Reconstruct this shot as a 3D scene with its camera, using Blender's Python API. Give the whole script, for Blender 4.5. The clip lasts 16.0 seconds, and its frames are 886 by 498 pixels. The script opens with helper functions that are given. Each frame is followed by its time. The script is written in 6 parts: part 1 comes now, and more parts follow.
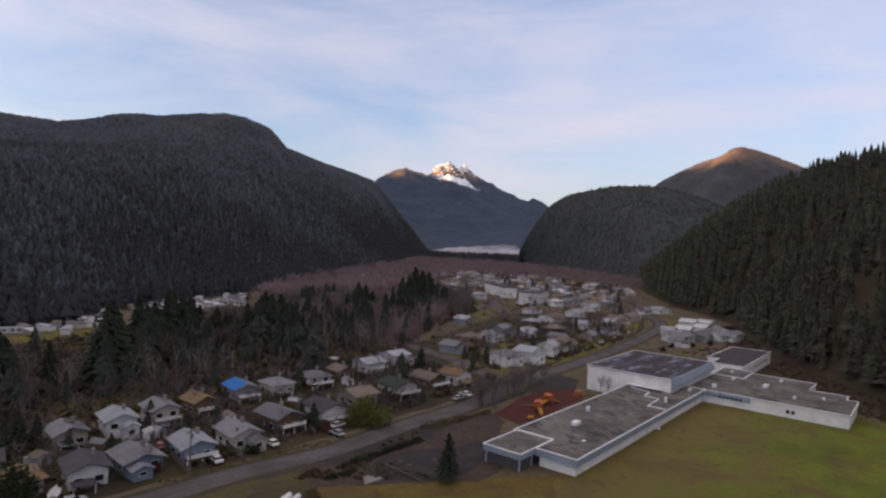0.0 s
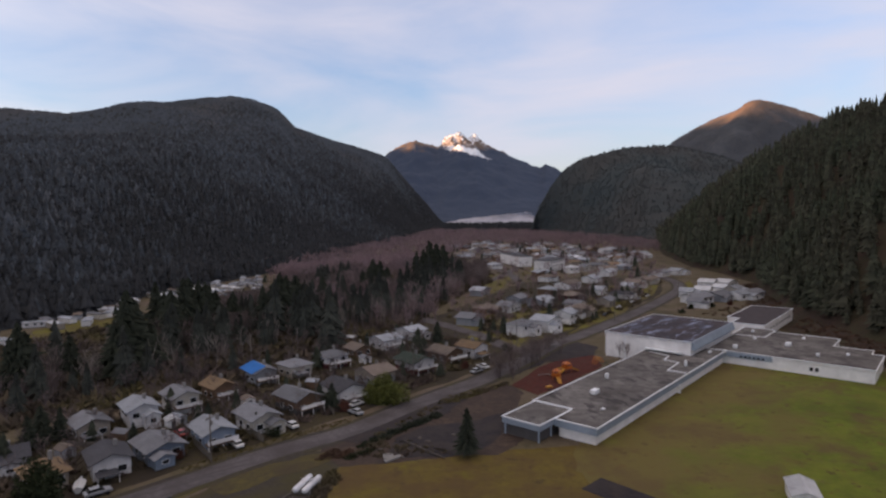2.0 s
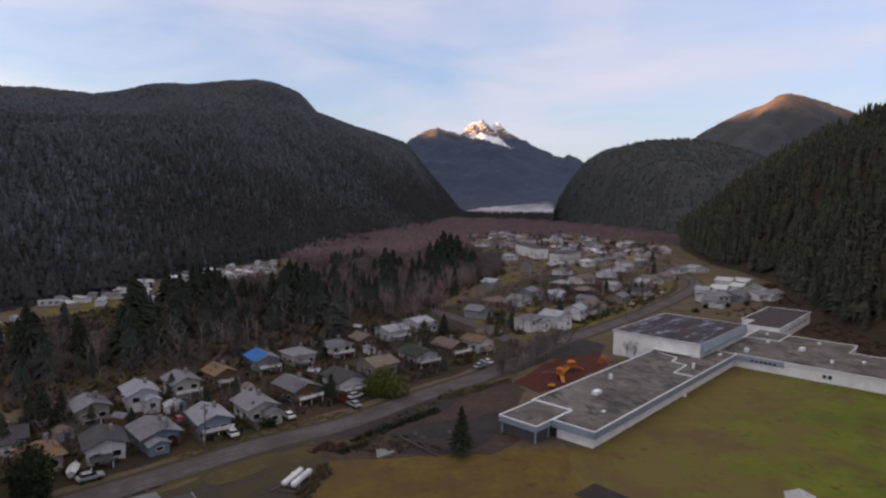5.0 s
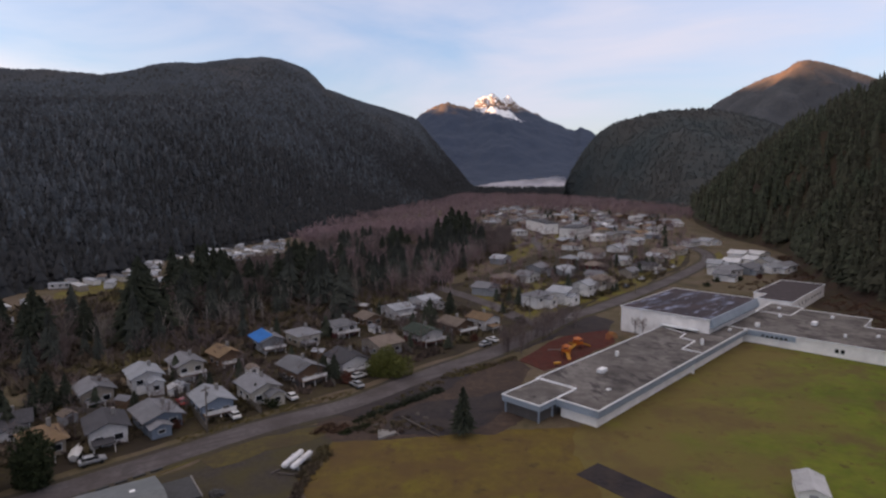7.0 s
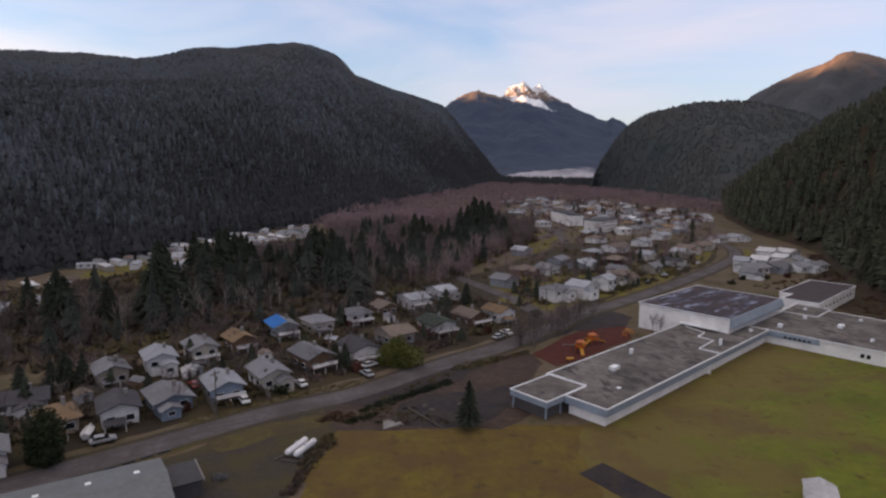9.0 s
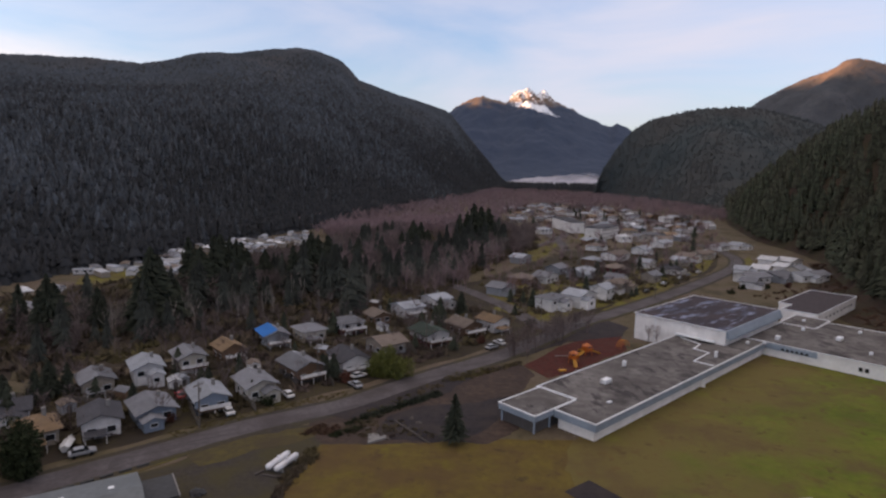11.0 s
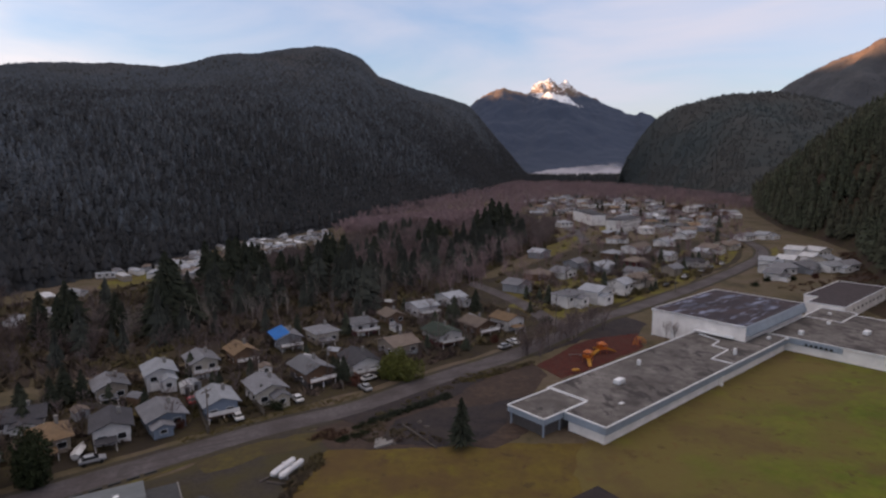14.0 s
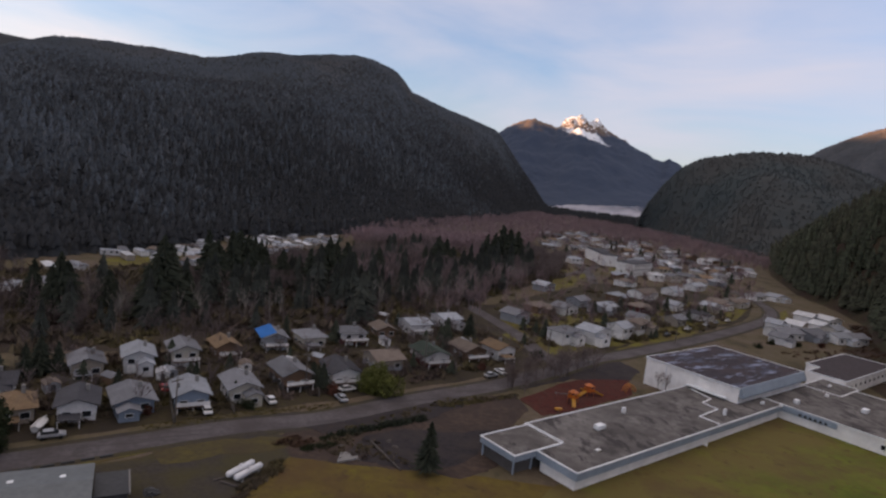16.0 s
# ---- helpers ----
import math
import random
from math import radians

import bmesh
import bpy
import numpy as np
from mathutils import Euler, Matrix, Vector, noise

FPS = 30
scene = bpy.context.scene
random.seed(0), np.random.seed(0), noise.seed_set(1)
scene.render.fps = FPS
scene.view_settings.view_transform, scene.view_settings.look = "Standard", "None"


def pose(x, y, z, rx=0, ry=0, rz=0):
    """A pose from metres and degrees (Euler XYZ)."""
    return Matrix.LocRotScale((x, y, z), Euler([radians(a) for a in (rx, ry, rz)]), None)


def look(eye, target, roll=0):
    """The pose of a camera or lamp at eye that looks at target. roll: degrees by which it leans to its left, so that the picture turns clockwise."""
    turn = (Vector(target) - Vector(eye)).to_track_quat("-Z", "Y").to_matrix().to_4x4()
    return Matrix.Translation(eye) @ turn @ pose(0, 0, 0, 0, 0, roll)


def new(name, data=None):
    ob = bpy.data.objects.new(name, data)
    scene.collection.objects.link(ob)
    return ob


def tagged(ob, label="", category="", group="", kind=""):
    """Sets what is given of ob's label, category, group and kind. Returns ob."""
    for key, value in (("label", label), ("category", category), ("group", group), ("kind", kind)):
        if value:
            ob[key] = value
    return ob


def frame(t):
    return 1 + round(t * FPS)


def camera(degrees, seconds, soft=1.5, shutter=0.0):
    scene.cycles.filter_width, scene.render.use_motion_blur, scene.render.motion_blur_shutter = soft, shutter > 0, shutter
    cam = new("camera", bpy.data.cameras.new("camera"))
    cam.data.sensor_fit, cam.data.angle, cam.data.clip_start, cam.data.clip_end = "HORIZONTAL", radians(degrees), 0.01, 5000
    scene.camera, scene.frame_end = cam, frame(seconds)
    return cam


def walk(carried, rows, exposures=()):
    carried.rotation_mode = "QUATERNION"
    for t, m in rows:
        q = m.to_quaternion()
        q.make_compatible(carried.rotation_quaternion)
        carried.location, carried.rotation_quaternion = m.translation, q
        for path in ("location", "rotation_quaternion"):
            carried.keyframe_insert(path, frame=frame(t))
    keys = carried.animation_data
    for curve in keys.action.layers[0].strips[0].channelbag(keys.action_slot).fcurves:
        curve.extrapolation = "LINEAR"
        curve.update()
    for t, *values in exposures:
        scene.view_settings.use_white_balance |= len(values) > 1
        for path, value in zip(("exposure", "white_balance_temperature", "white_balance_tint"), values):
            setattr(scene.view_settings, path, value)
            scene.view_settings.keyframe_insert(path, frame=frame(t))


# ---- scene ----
cam = camera(73.06, 16.0, soft=2.4)
# seconds, x, y, z, yaw, pitch, lean to the right
ROWS = [
    (0, -9.55, -3.55, 49.33, -4.92, -0.88, -2.29),
    (0.5, -9.08, -3.06, 49.53, -4.35, -0.69, -3.12),
    (1, -8.67, -2.44, 49.65, -4.25, -2.12, -1.83),
    (1.5, -8.29, -1.91, 49.72, -3.96, -3.07, -0.46),
    (2, -7.95, -1.42, 49.91, -3.50, -3.61, 0.78),
    (2.5, -7.59, -0.93, 50.12, -3.15, -4.20, 1.75),
    (3, -6.94, -0.58, 50.38, -3.19, -4.03, 0.32),
    (3.5, -6.12, -0.27, 50.67, -3.01, -4.48, -0.03),
    (4, -5.26, -0.08, 50.90, -2.43, -4.60, -0.52),
    (4.5, -4.47, 0.24, 51.14, -1.91, -4.58, -0.85),
    (7, -0.99, 3.24, 51.67, -0.41, -7.11, 0.26),
    (7.5, -0.21, 3.74, 51.71, -0.23, -7.37, 0.43),
    (8, 0.65, 4.02, 51.81, 0.37, -7.62, 0.75),
    (8.5, 1.61, 4.17, 52.08, 1.21, -7.08, -1.36),
    (9, 2.39, 4.49, 52.26, 2.17, -8.23, -0.84),
    (11.5, 6.56, 6.98, 53.49, 2.98, -7.71, -1.35),
    (12, 7.31, 7.36, 53.71, 3.68, -7.92, -1.28),
    (12.5, 8.03, 7.86, 53.88, 3.76, -7.81, -1.08),
    (13, 8.71, 8.33, 54.13, 4.04, -7.58, -1.10),
    (13.5, 9.24, 8.56, 54.40, 4.57, -7.89, -0.03),
    (14, 9.78, 8.81, 54.60, 4.97, -8.36, 0.44),
    (14.5, 10.47, 9.20, 54.70, 5.28, -8.44, 0.07),
    (15, 11.29, 9.63, 54.70, 5.68, -8.36, -0.11),
    (15.5, 12.30, 10.26, 54.61, 6.35, -8.47, -1.17),
    (16, 13.66, 11.35, 54.34, 6.38, -6.50, -6.73),
]
walk(cam, [(t, pose(x, y, z, 90 + pitch, 0, yaw) @ pose(0, 0, 0, 0, 0, -lean)) for t, x, y, z, yaw, pitch, lean in ROWS],
     exposures=[(0.0, 0.99, 6650, 20), (4.5, 1.01, 6650, 20), (7.0, 1.08, 6650, 20), (12.0, 1.07, 6650, 20), (14.5, 0.96, 6650, 20), (16.0, 0.90, 6650, 20)])

# ---- light ----
SUN_AZ, SUN_EL = -102.0, 2.6         # degrees: azimuth from straight ahead (left is minus), elevation
CLOUD_AZ = -84.0                     # the bright cloud bank stands above the left range
world = bpy.data.worlds.new("sky")
scene.world = world
world.use_nodes = True
wn, wl = world.node_tree.nodes, world.node_tree.links
wn.clear()
w_out = wn.new("ShaderNodeOutputWorld")
w_bg = wn.new("ShaderNodeBackground")
w_sky = wn.new("ShaderNodeTexSky")
w_sky.sky_type = 'NISHITA'
w_sky.sun_disc = False
w_sky.sun_elevation = radians(SUN_EL)
w_sky.sun_rotation = radians(SUN_AZ)
w_sky.altitude = 100
w_sky.air_density, w_sky.dust_density, w_sky.ozone_density = 1.0, 0.25, 3.5
w_co = wn.new("ShaderNodeTexCoord")
w_map = wn.new("ShaderNodeMapping")
w_map.inputs["Scale"].default_value = (1.0, 1.0, 4.2)
w_map.inputs["Rotation"].default_value = (0.0, 0.12, 0.5)
w_noise = wn.new("ShaderNodeTexNoise")
w_noise.inputs["Scale"].default_value = 2.1
w_noise.inputs["Detail"].default_value = 7.0
w_noise.inputs["Roughness"].default_value = 0.52
w_noise.inputs["Distortion"].default_value = 0.35
w_ramp = wn.new("ShaderNodeValToRGB")
w_ramp.color_ramp.elements[0].position, w_ramp.color_ramp.elements[0].color = 0.34, (0.34, 0.34, 0.34, 1)
w_ramp.color_ramp.elements[1].position, w_ramp.color_ramp.elements[1].color = 0.70, (0.95, 0.95, 0.95, 1)
w_gain = wn.new("ShaderNodeMixRGB")
w_gain.blend_type = 'MULTIPLY'
w_gain.inputs[0].default_value = 1.0
w_gain.inputs[2].default_value = (5.2, 5.2, 5.2, 1)
w_mix = wn.new("ShaderNodeMixRGB")
# cloud near the hidden sun glows warm; an unseen neutral deck, added to light the ground, thickens overhead
w_dot = wn.new("ShaderNodeVectorMath")
w_dot.operation = 'DOT_PRODUCT'
w_dot.inputs[1].default_value = (math.sin(radians(CLOUD_AZ)) * 0.93, math.cos(radians(CLOUD_AZ)) * 0.93, 0.37)
w_glow = wn.new("ShaderNodeMapRange")
w_glow.interpolation_type = 'SMOOTHSTEP'
w_glow.inputs[1].default_value, w_glow.inputs[2].default_value = 0.34, 1.0
w_cloud = wn.new("ShaderNodeMixRGB")
w_cloud.inputs[1].default_value = (5.9, 6.1, 6.8, 1)      # thin cloud away from the sun
w_cloud.inputs[2].default_value = (10.5, 9.7, 8.8, 1)    # thin cloud near the sun
w_sep = wn.new("ShaderNodeSeparateXYZ")
w_up = wn.new("ShaderNodeMapRange")
w_up.interpolation_type = 'SMOOTHSTEP'
w_up.inputs[1].default_value, w_up.inputs[2].default_value = 0.30, 0.75
w_deck = wn.new("ShaderNodeMixRGB")
w_deck.inputs[2].default_value = (7.0, 6.55, 6.15, 1)
w_thick = wn.new("ShaderNodeMath")
w_thick.operation = 'MAXIMUM'
wl.new(w_co.outputs["Generated"], w_map.inputs[0])
wl.new(w_co.outputs["Generated"], w_dot.inputs[0])
wl.new(w_co.outputs["Generated"], w_sep.inputs[0])
wl.new(w_dot.outputs["Value"], w_glow.inputs[0])
wl.new(w_sep.outputs["Z"], w_up.inputs[0])
wl.new(w_glow.outputs[0], w_cloud.inputs[0])
wl.new(w_cloud.outputs[0], w_deck.inputs[1])
wl.new(w_up.outputs[0], w_deck.inputs[0])
wl.new(w_map.outputs[0], w_noise.inputs["Vector"])
wl.new(w_noise.outputs["Fac"], w_ramp.inputs[0])
wl.new(w_ramp.outputs[0], w_thick.inputs[0])
wl.new(w_up.outputs[0], w_thick.inputs[1])
wl.new(w_sky.outputs[0], w_gain.inputs[1])
wl.new(w_gain.outputs[0], w_mix.inputs[1])
wl.new(w_deck.outputs[0], w_mix.inputs[2])
wl.new(w_thick.outputs[0], w_mix.inputs[0])
wl.new(w_mix.outputs[0], w_bg.inputs[0])
w_bg.inputs[1].default_value = 0.06
wl.new(w_bg.outputs[0], w_out.inputs[0])

sun = new("sun", bpy.data.lights.new("sun", 'SUN'))
sun.data.energy, sun.data.angle, sun.data.color = 5.0, radians(0.5), (1.0, 0.58, 0.30)
sun.matrix_world = look((math.sin(radians(SUN_AZ)) * 900, math.cos(radians(SUN_AZ)) * 900, 900 * math.tan(radians(SUN_EL))), (0, 0, 0))

# ---- materials ----
def mat(name, a, b, rough=0.8, fine=6.0, broad=0.35, bump=0.15, metal=0.0, island=0.0, objvar=0.0, c=None, streak=None):
    """A surface that varies between the colours a and b at two scales; c tints broad stains. Sizes are per metre."""
    m = bpy.data.materials.new(name)
    m.use_nodes = True
    n, l = m.node_tree.nodes, m.node_tree.links
    p = n["Principled BSDF"]
    geo = n.new("ShaderNodeNewGeometry")
    pos = geo.outputs["Position"]
    if streak:
        mp = n.new("ShaderNodeMapping")
        mp.inputs["Scale"].default_value = streak
        l.new(pos, mp.inputs[0])
        pos = mp.outputs[0]
    t1, t2 = n.new("ShaderNodeTexNoise"), n.new("ShaderNodeTexNoise")
    for t, s, d in ((t1, fine, 5), (t2, broad, 4)):
        t.inputs["Scale"].default_value = s
        t.inputs["Detail"].default_value = d
        t.inputs["Roughness"].default_value = 0.6
        l.new(pos, t.inputs["Vector"])
    r1, r2 = n.new("ShaderNodeMapRange"), n.new("ShaderNodeMapRange")
    for r, t in ((r1, t1), (r2, t2)):
        r.inputs[1].default_value, r.inputs[2].default_value = 0.39, 0.63
        l.new(t.outputs["Fac"], r.inputs[0])
    mix = n.new("ShaderNodeMixRGB")
    mix.inputs[1].default_value, mix.inputs[2].default_value = (*a, 1), (*b, 1)
    l.new(r1.outputs[0], mix.inputs[0])
    mix2 = n.new("ShaderNodeMixRGB")
    k = c or tuple(0.5 * (u + v) * 0.72 for u, v in zip(a, b))
    mix2.inputs[2].default_value = (*k, 1)
    sc = n.new("ShaderNodeMath")
    sc.operation = 'MULTIPLY'
    sc.inputs[1].default_value = 0.8 if c else 0.55
    l.new(r2.outputs[0], sc.inputs[0])
    l.new(sc.outputs[0], mix2.inputs[0])
    l.new(mix.outputs[0], mix2.inputs[1])
    col = mix2.outputs[0]
    for amount, src in ((island, geo.outputs["Random Per Island"]), (objvar, None)):
        if amount:
            if src is None:
                src = n.new("ShaderNodeObjectInfo").outputs["Random"]
            hsv = n.new("ShaderNodeHueSaturation")
            rng = n.new("ShaderNodeMapRange")
            rng.inputs[3].default_value, rng.inputs[4].default_value = 1 - amount, 1 + amount
            l.new(src, rng.inputs[0])
            l.new(rng.outputs[0], hsv.inputs["Value"])
            l.new(col, hsv.inputs["Color"])
            col = hsv.outputs[0]
    l.new(col, p.inputs["Base Color"])
    p.inputs["Roughness"].default_value, p.inputs["Metallic"].default_value = rough, metal
    if rough >= 0.85:
        p.inputs["Specular IOR Level"].default_value = 0.15
    if bump:
        bp = n.new("ShaderNodeBump")
        bp.inputs["Strength"].default_value = bump
        bp.inputs["Distance"].default_value = 0.4 / fine
        l.new(t1.outputs["Fac"], bp.inputs["Height"])
        l.new(bp.outputs[0], p.inputs["Normal"])
    return m


M = {
    "valley": mat("valley_floor", (0.100, 0.076, 0.058), (0.135, 0.104, 0.074), 0.95, 0.7, 0.05, 0.4, c=(0.085, 0.075, 0.034)),
    "yard": mat("yard_grass", (0.056, 0.047, 0.022), (0.046, 0.035, 0.026), 0.95, 1.0, 0.09, 0.4, c=(0.029, 0.023, 0.019)),
    "verge": mat("verge_grass", (0.155, 0.145, 0.022), (0.108, 0.096, 0.030), 0.95, 0.8, 0.16, 0.4, c=(0.085, 0.058, 0.035)),
    "field": mat("school_field", (0.140, 0.152, 0.020), (0.112, 0.118, 0.018), 0.95, 0.5, 0.045, 0.3, c=(0.15, 0.10, 0.040)),
    "brown_grass": mat("dry_field", (0.134, 0.100, 0.023), (0.104, 0.076, 0.021), 0.95, 0.45, 0.09, 0.3, c=(0.090, 0.055, 0.026)),
    "gravel": mat("gravel", (0.056, 0.048, 0.042), (0.040, 0.035, 0.031), 0.95, 1.2, 0.12, 0.3, c=(0.062, 0.053, 0.022)),
    "asphalt": mat("asphalt", (0.120, 0.107, 0.110), (0.086, 0.077, 0.080), 0.85, 1.2, 0.11, 0.15, c=(0.062, 0.052, 0.052)),
    "asphalt_dark": mat("dark_asphalt", (0.033, 0.028, 0.031), (0.020, 0.017, 0.019), 0.85, 1.0, 0.2, 0.15, c=(0.046, 0.037, 0.034)),
    "red_earth": mat("red_playground_surface", (0.088, 0.021, 0.016), (0.050, 0.016, 0.014), 0.95, 0.8, 0.25, 0.3, c=(0.070, 0.030, 0.022)),
    "roof_gravel": mat("flat_roof_gravel", (0.185, 0.172, 0.165), (0.135, 0.125, 0.120), 0.9, 0.45, 0.11, 0.15, c=(0.082, 0.074, 0.070)),
    "roof_gym": mat("dark_roofing_sky_streaks", (0.052, 0.045, 0.054), (0.034, 0.030, 0.037), 0.86, 0.5, 0.12, 0.05, c=(0.066, 0.050, 0.054)),
    "white_wall": mat("white_painted_wall", (0.90, 0.875, 0.85), (0.85, 0.825, 0.80), 0.8, 2.0, 0.3, 0.05),
    "blue_fascia": mat("blue_grey_fascia", (0.31, 0.37, 0.44), (0.26, 0.315, 0.38), 0.6, 2.0, 0.3, 0.05),
    "white_trim": mat("white_metal_trim", (0.85, 0.87, 0.89), (0.76, 0.78, 0.80), 0.5, 2.0, 0.4, 0.0),
    "glass": mat("dark_window_glass", (0.015, 0.017, 0.02), (0.022, 0.024, 0.028), 0.08, 2.0, 0.4, 0.0),
    "conifer": mat("conifer_needles", (0.042, 0.052, 0.036), (0.066, 0.073, 0.049), 0.95, 0.8, 0.02, 0.2, island=0.35, c=(0.060, 0.058, 0.042)),
    # far_conifer is lightened and blued to paint haze over the upper slope
    "far_conifer": mat("haze_lightened_needles", (0.076, 0.091, 0.110), (0.089, 0.103, 0.121), 0.95, 0.05, 0.006, 0.1, island=0.07),
    "dome_conifer": mat("mixed_conifer_needles", (0.038, 0.050, 0.054), (0.048, 0.059, 0.062), 0.95, 0.03, 0.008, 0.1, island=0.08, c=(0.055, 0.055, 0.054)),
    "slope": mat("forest_floor", (0.036, 0.040, 0.044), (0.044, 0.048, 0.052), 0.95, 0.03, 0.006, 0.2),
    "bark": mat("dark_bark", (0.055, 0.042, 0.032), (0.035, 0.027, 0.022), 0.9, 6.0, 0.5, 0.3),
    "twigs": mat("bare_twigs", (0.190, 0.154, 0.150), (0.122, 0.097, 0.095), 0.9, 1.5, 0.04, 0.2, island=0.3, c=(0.105, 0.080, 0.075)),
    "far_twigs": mat("bare_alder_crowns", (0.300, 0.216, 0.224), (0.226, 0.164, 0.172), 0.95, 0.3, 0.015, 0.3, island=0.25),
    "fog": mat("lake_mist", (0.62, 0.63, 0.66), (0.52, 0.53, 0.56), 1.0, 0.02, 0.004, 0.0),
}


def peak_material():
    """Forest low down, blued with painted haze; bare rock with snow in the hollows near the summit."""
    m = mat("peak_rock_and_snow", (0.15, 0.105, 0.082), (0.22, 0.165, 0.13), 0.9, 0.03, 0.006, 0.6)
    n, l = m.node_tree.nodes, m.node_tree.links
    p = n["Principled BSDF"]
    old = p.inputs["Base Color"].links[0].from_socket
    geo = n.new("ShaderNodeNewGeometry")
    sep = n.new("ShaderNodeSeparateXYZ")
    l.new(geo.outputs["Position"], sep.inputs[0])
    t = n.new("ShaderNodeTexNoise")
    t.inputs["Scale"].default_value, t.inputs["Detail"].default_value = 0.006, 6
    l.new(geo.outputs["Position"], t.inputs["Vector"])
    add = n.new("ShaderNodeMath")
    add.operation = 'MULTIPLY_ADD'
    add.inputs[1].default_value = 260.0
    l.new(t.outputs["Fac"], add.inputs[0])
    l.new(sep.outputs["Z"], add.inputs[2])
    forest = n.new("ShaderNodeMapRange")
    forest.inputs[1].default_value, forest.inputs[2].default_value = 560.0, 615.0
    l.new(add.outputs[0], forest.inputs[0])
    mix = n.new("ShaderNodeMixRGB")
    # the blue of this forest colour stands in for distance haze
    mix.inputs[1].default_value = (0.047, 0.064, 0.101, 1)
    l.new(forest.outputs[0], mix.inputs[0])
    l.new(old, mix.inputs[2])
    t2 = n.new("ShaderNodeTexNoise")
    t2.inputs["Scale"].default_value, t2.inputs["Detail"].default_value = 0.045, 9
    l.new(geo.outputs["Position"], t2.inputs["Vector"])
    add2 = n.new("ShaderNodeMath")
    add2.operation = 'MULTIPLY_ADD'
    add2.inputs[1].default_value = 520.0
    l.new(t2.outputs["Fac"], add2.inputs[0])
    l.new(sep.outputs["Z"], add2.inputs[2])
    snow = n.new("ShaderNodeMapRange")
    snow.inputs[1].default_value, snow.inputs[2].default_value = 772.0, 800.0
    l.new(add2.outputs[0], snow.inputs[0])
    mix2 = n.new("ShaderNodeMixRGB")
    mix2.inputs[2].default_value = (0.80, 0.82, 0.86, 1)
    ratio = n.new("ShaderNodeMath")
    ratio.operation = 'DIVIDE'
    l.new(sep.outputs["X"], ratio.inputs[0])
    l.new(sep.outputs["Y"], ratio.inputs[1])
    west, east, both, some = (n.new("ShaderNodeMapRange"), n.new("ShaderNodeMapRange"), n.new("ShaderNodeMath"), n.new("ShaderNodeMath"))
    west.inputs[1].default_value, west.inputs[2].default_value = 0.052, 0.062
    east.inputs[1].default_value, east.inputs[2].default_value, east.inputs[3].default_value, east.inputs[4].default_value = 0.128, 0.140, 1.0, 0.0
    both.operation = some.operation = 'MULTIPLY'
    l.new(ratio.outputs[0], west.inputs[0])
    l.new(ratio.outputs[0], east.inputs[0])
    l.new(west.outputs[0], both.inputs[0])
    l.new(east.outputs[0], both.inputs[1])
    l.new(both.outputs[0], some.inputs[0])
    l.new(snow.outputs[0], some.inputs[1])
    # a snowfield in the hollow below the summit
    def calc(op, x, y):
        k = n.new("ShaderNodeMath")
        k.operation = op
        for i, v in enumerate((x, y)):
            if isinstance(v, (int, float)):
                k.inputs[i].default_value = v
            else:
                l.new(v, k.inputs[i])
        return k.outputs[0]
    across = calc('SUBTRACT', sep.outputs["X"], 372.0)
    up = calc('ADD', calc('SUBTRACT', sep.outputs["Z"], 418.0), calc('MULTIPLY', across, 0.33))
    oval = calc('ADD', calc('POWER', calc('ABSOLUTE', calc('MULTIPLY', across, 1 / 120), 0.0), 2.0), calc('POWER', calc('ABSOLUTE', calc('MULTIPLY', up, 1 / 30), 0.0), 2.0))
    ragged = calc('ADD', oval, calc('MULTIPLY', calc('SUBTRACT', t2.outputs["Fac"], 0.5), 4.5))
    field = n.new("ShaderNodeMapRange")
    field.inputs[1].default_value, field.inputs[2].default_value, field.inputs[3].default_value, field.inputs[4].default_value = 0.75, 1.05, 1.0, 0.0
    l.new(ragged, field.inputs[0])
    l.new(calc('MAXIMUM', some.outputs[0], field.outputs[0]), mix2.inputs[0])
    l.new(mix.outputs[0], mix2.inputs[1])
    l.new(mix2.outputs[0], p.inputs["Base Color"])
    return m


M["peak"] = peak_material()


def field_material():
    """Green turf to the east, worn and brown towards the building and the west."""
    m = mat("school_field", (0.136, 0.160, 0.019), (0.102, 0.130, 0.016), 0.95, 0.6, 0.07, 0.3, c=(0.076, 0.092, 0.016))
    n, l = m.node_tree.nodes, m.node_tree.links
    p = n["Principled BSDF"]
    old = p.inputs["Base Color"].links[0].from_socket
    geo = n.new("ShaderNodeNewGeometry")
    d = n.new("ShaderNodeVectorMath")
    d.operation = 'DOT_PRODUCT'
    d.inputs[1].default_value = (0.020, -0.016, 0)
    l.new(geo.outputs["Position"], d.inputs[0])
    t = n.new("ShaderNodeTexNoise")
    t.inputs["Scale"].default_value, t.inputs["Detail"].default_value = 0.055, 6
    l.new(geo.outputs["Position"], t.inputs["Vector"])
    s = n.new("ShaderNodeMath")
    s.operation = 'MULTIPLY_ADD'
    s.inputs[1].default_value = 2.2
    l.new(t.outputs["Fac"], s.inputs[0])
    l.new(d.outputs["Value"], s.inputs[2])
    r = n.new("ShaderNodeMapRange")
    r.inputs[1].default_value, r.inputs[2].default_value = 0.25, 0.80
    l.new(s.outputs[0], r.inputs[0])
    mix = n.new("ShaderNodeMixRGB")
    mix.inputs[1].default_value = (0.130, 0.104, 0.034, 1)
    l.new(r.outputs[0], mix.inputs[0])
    l.new(old, mix.inputs[2])
    l.new(mix.outputs[0], p.inputs["Base Color"])
    return m


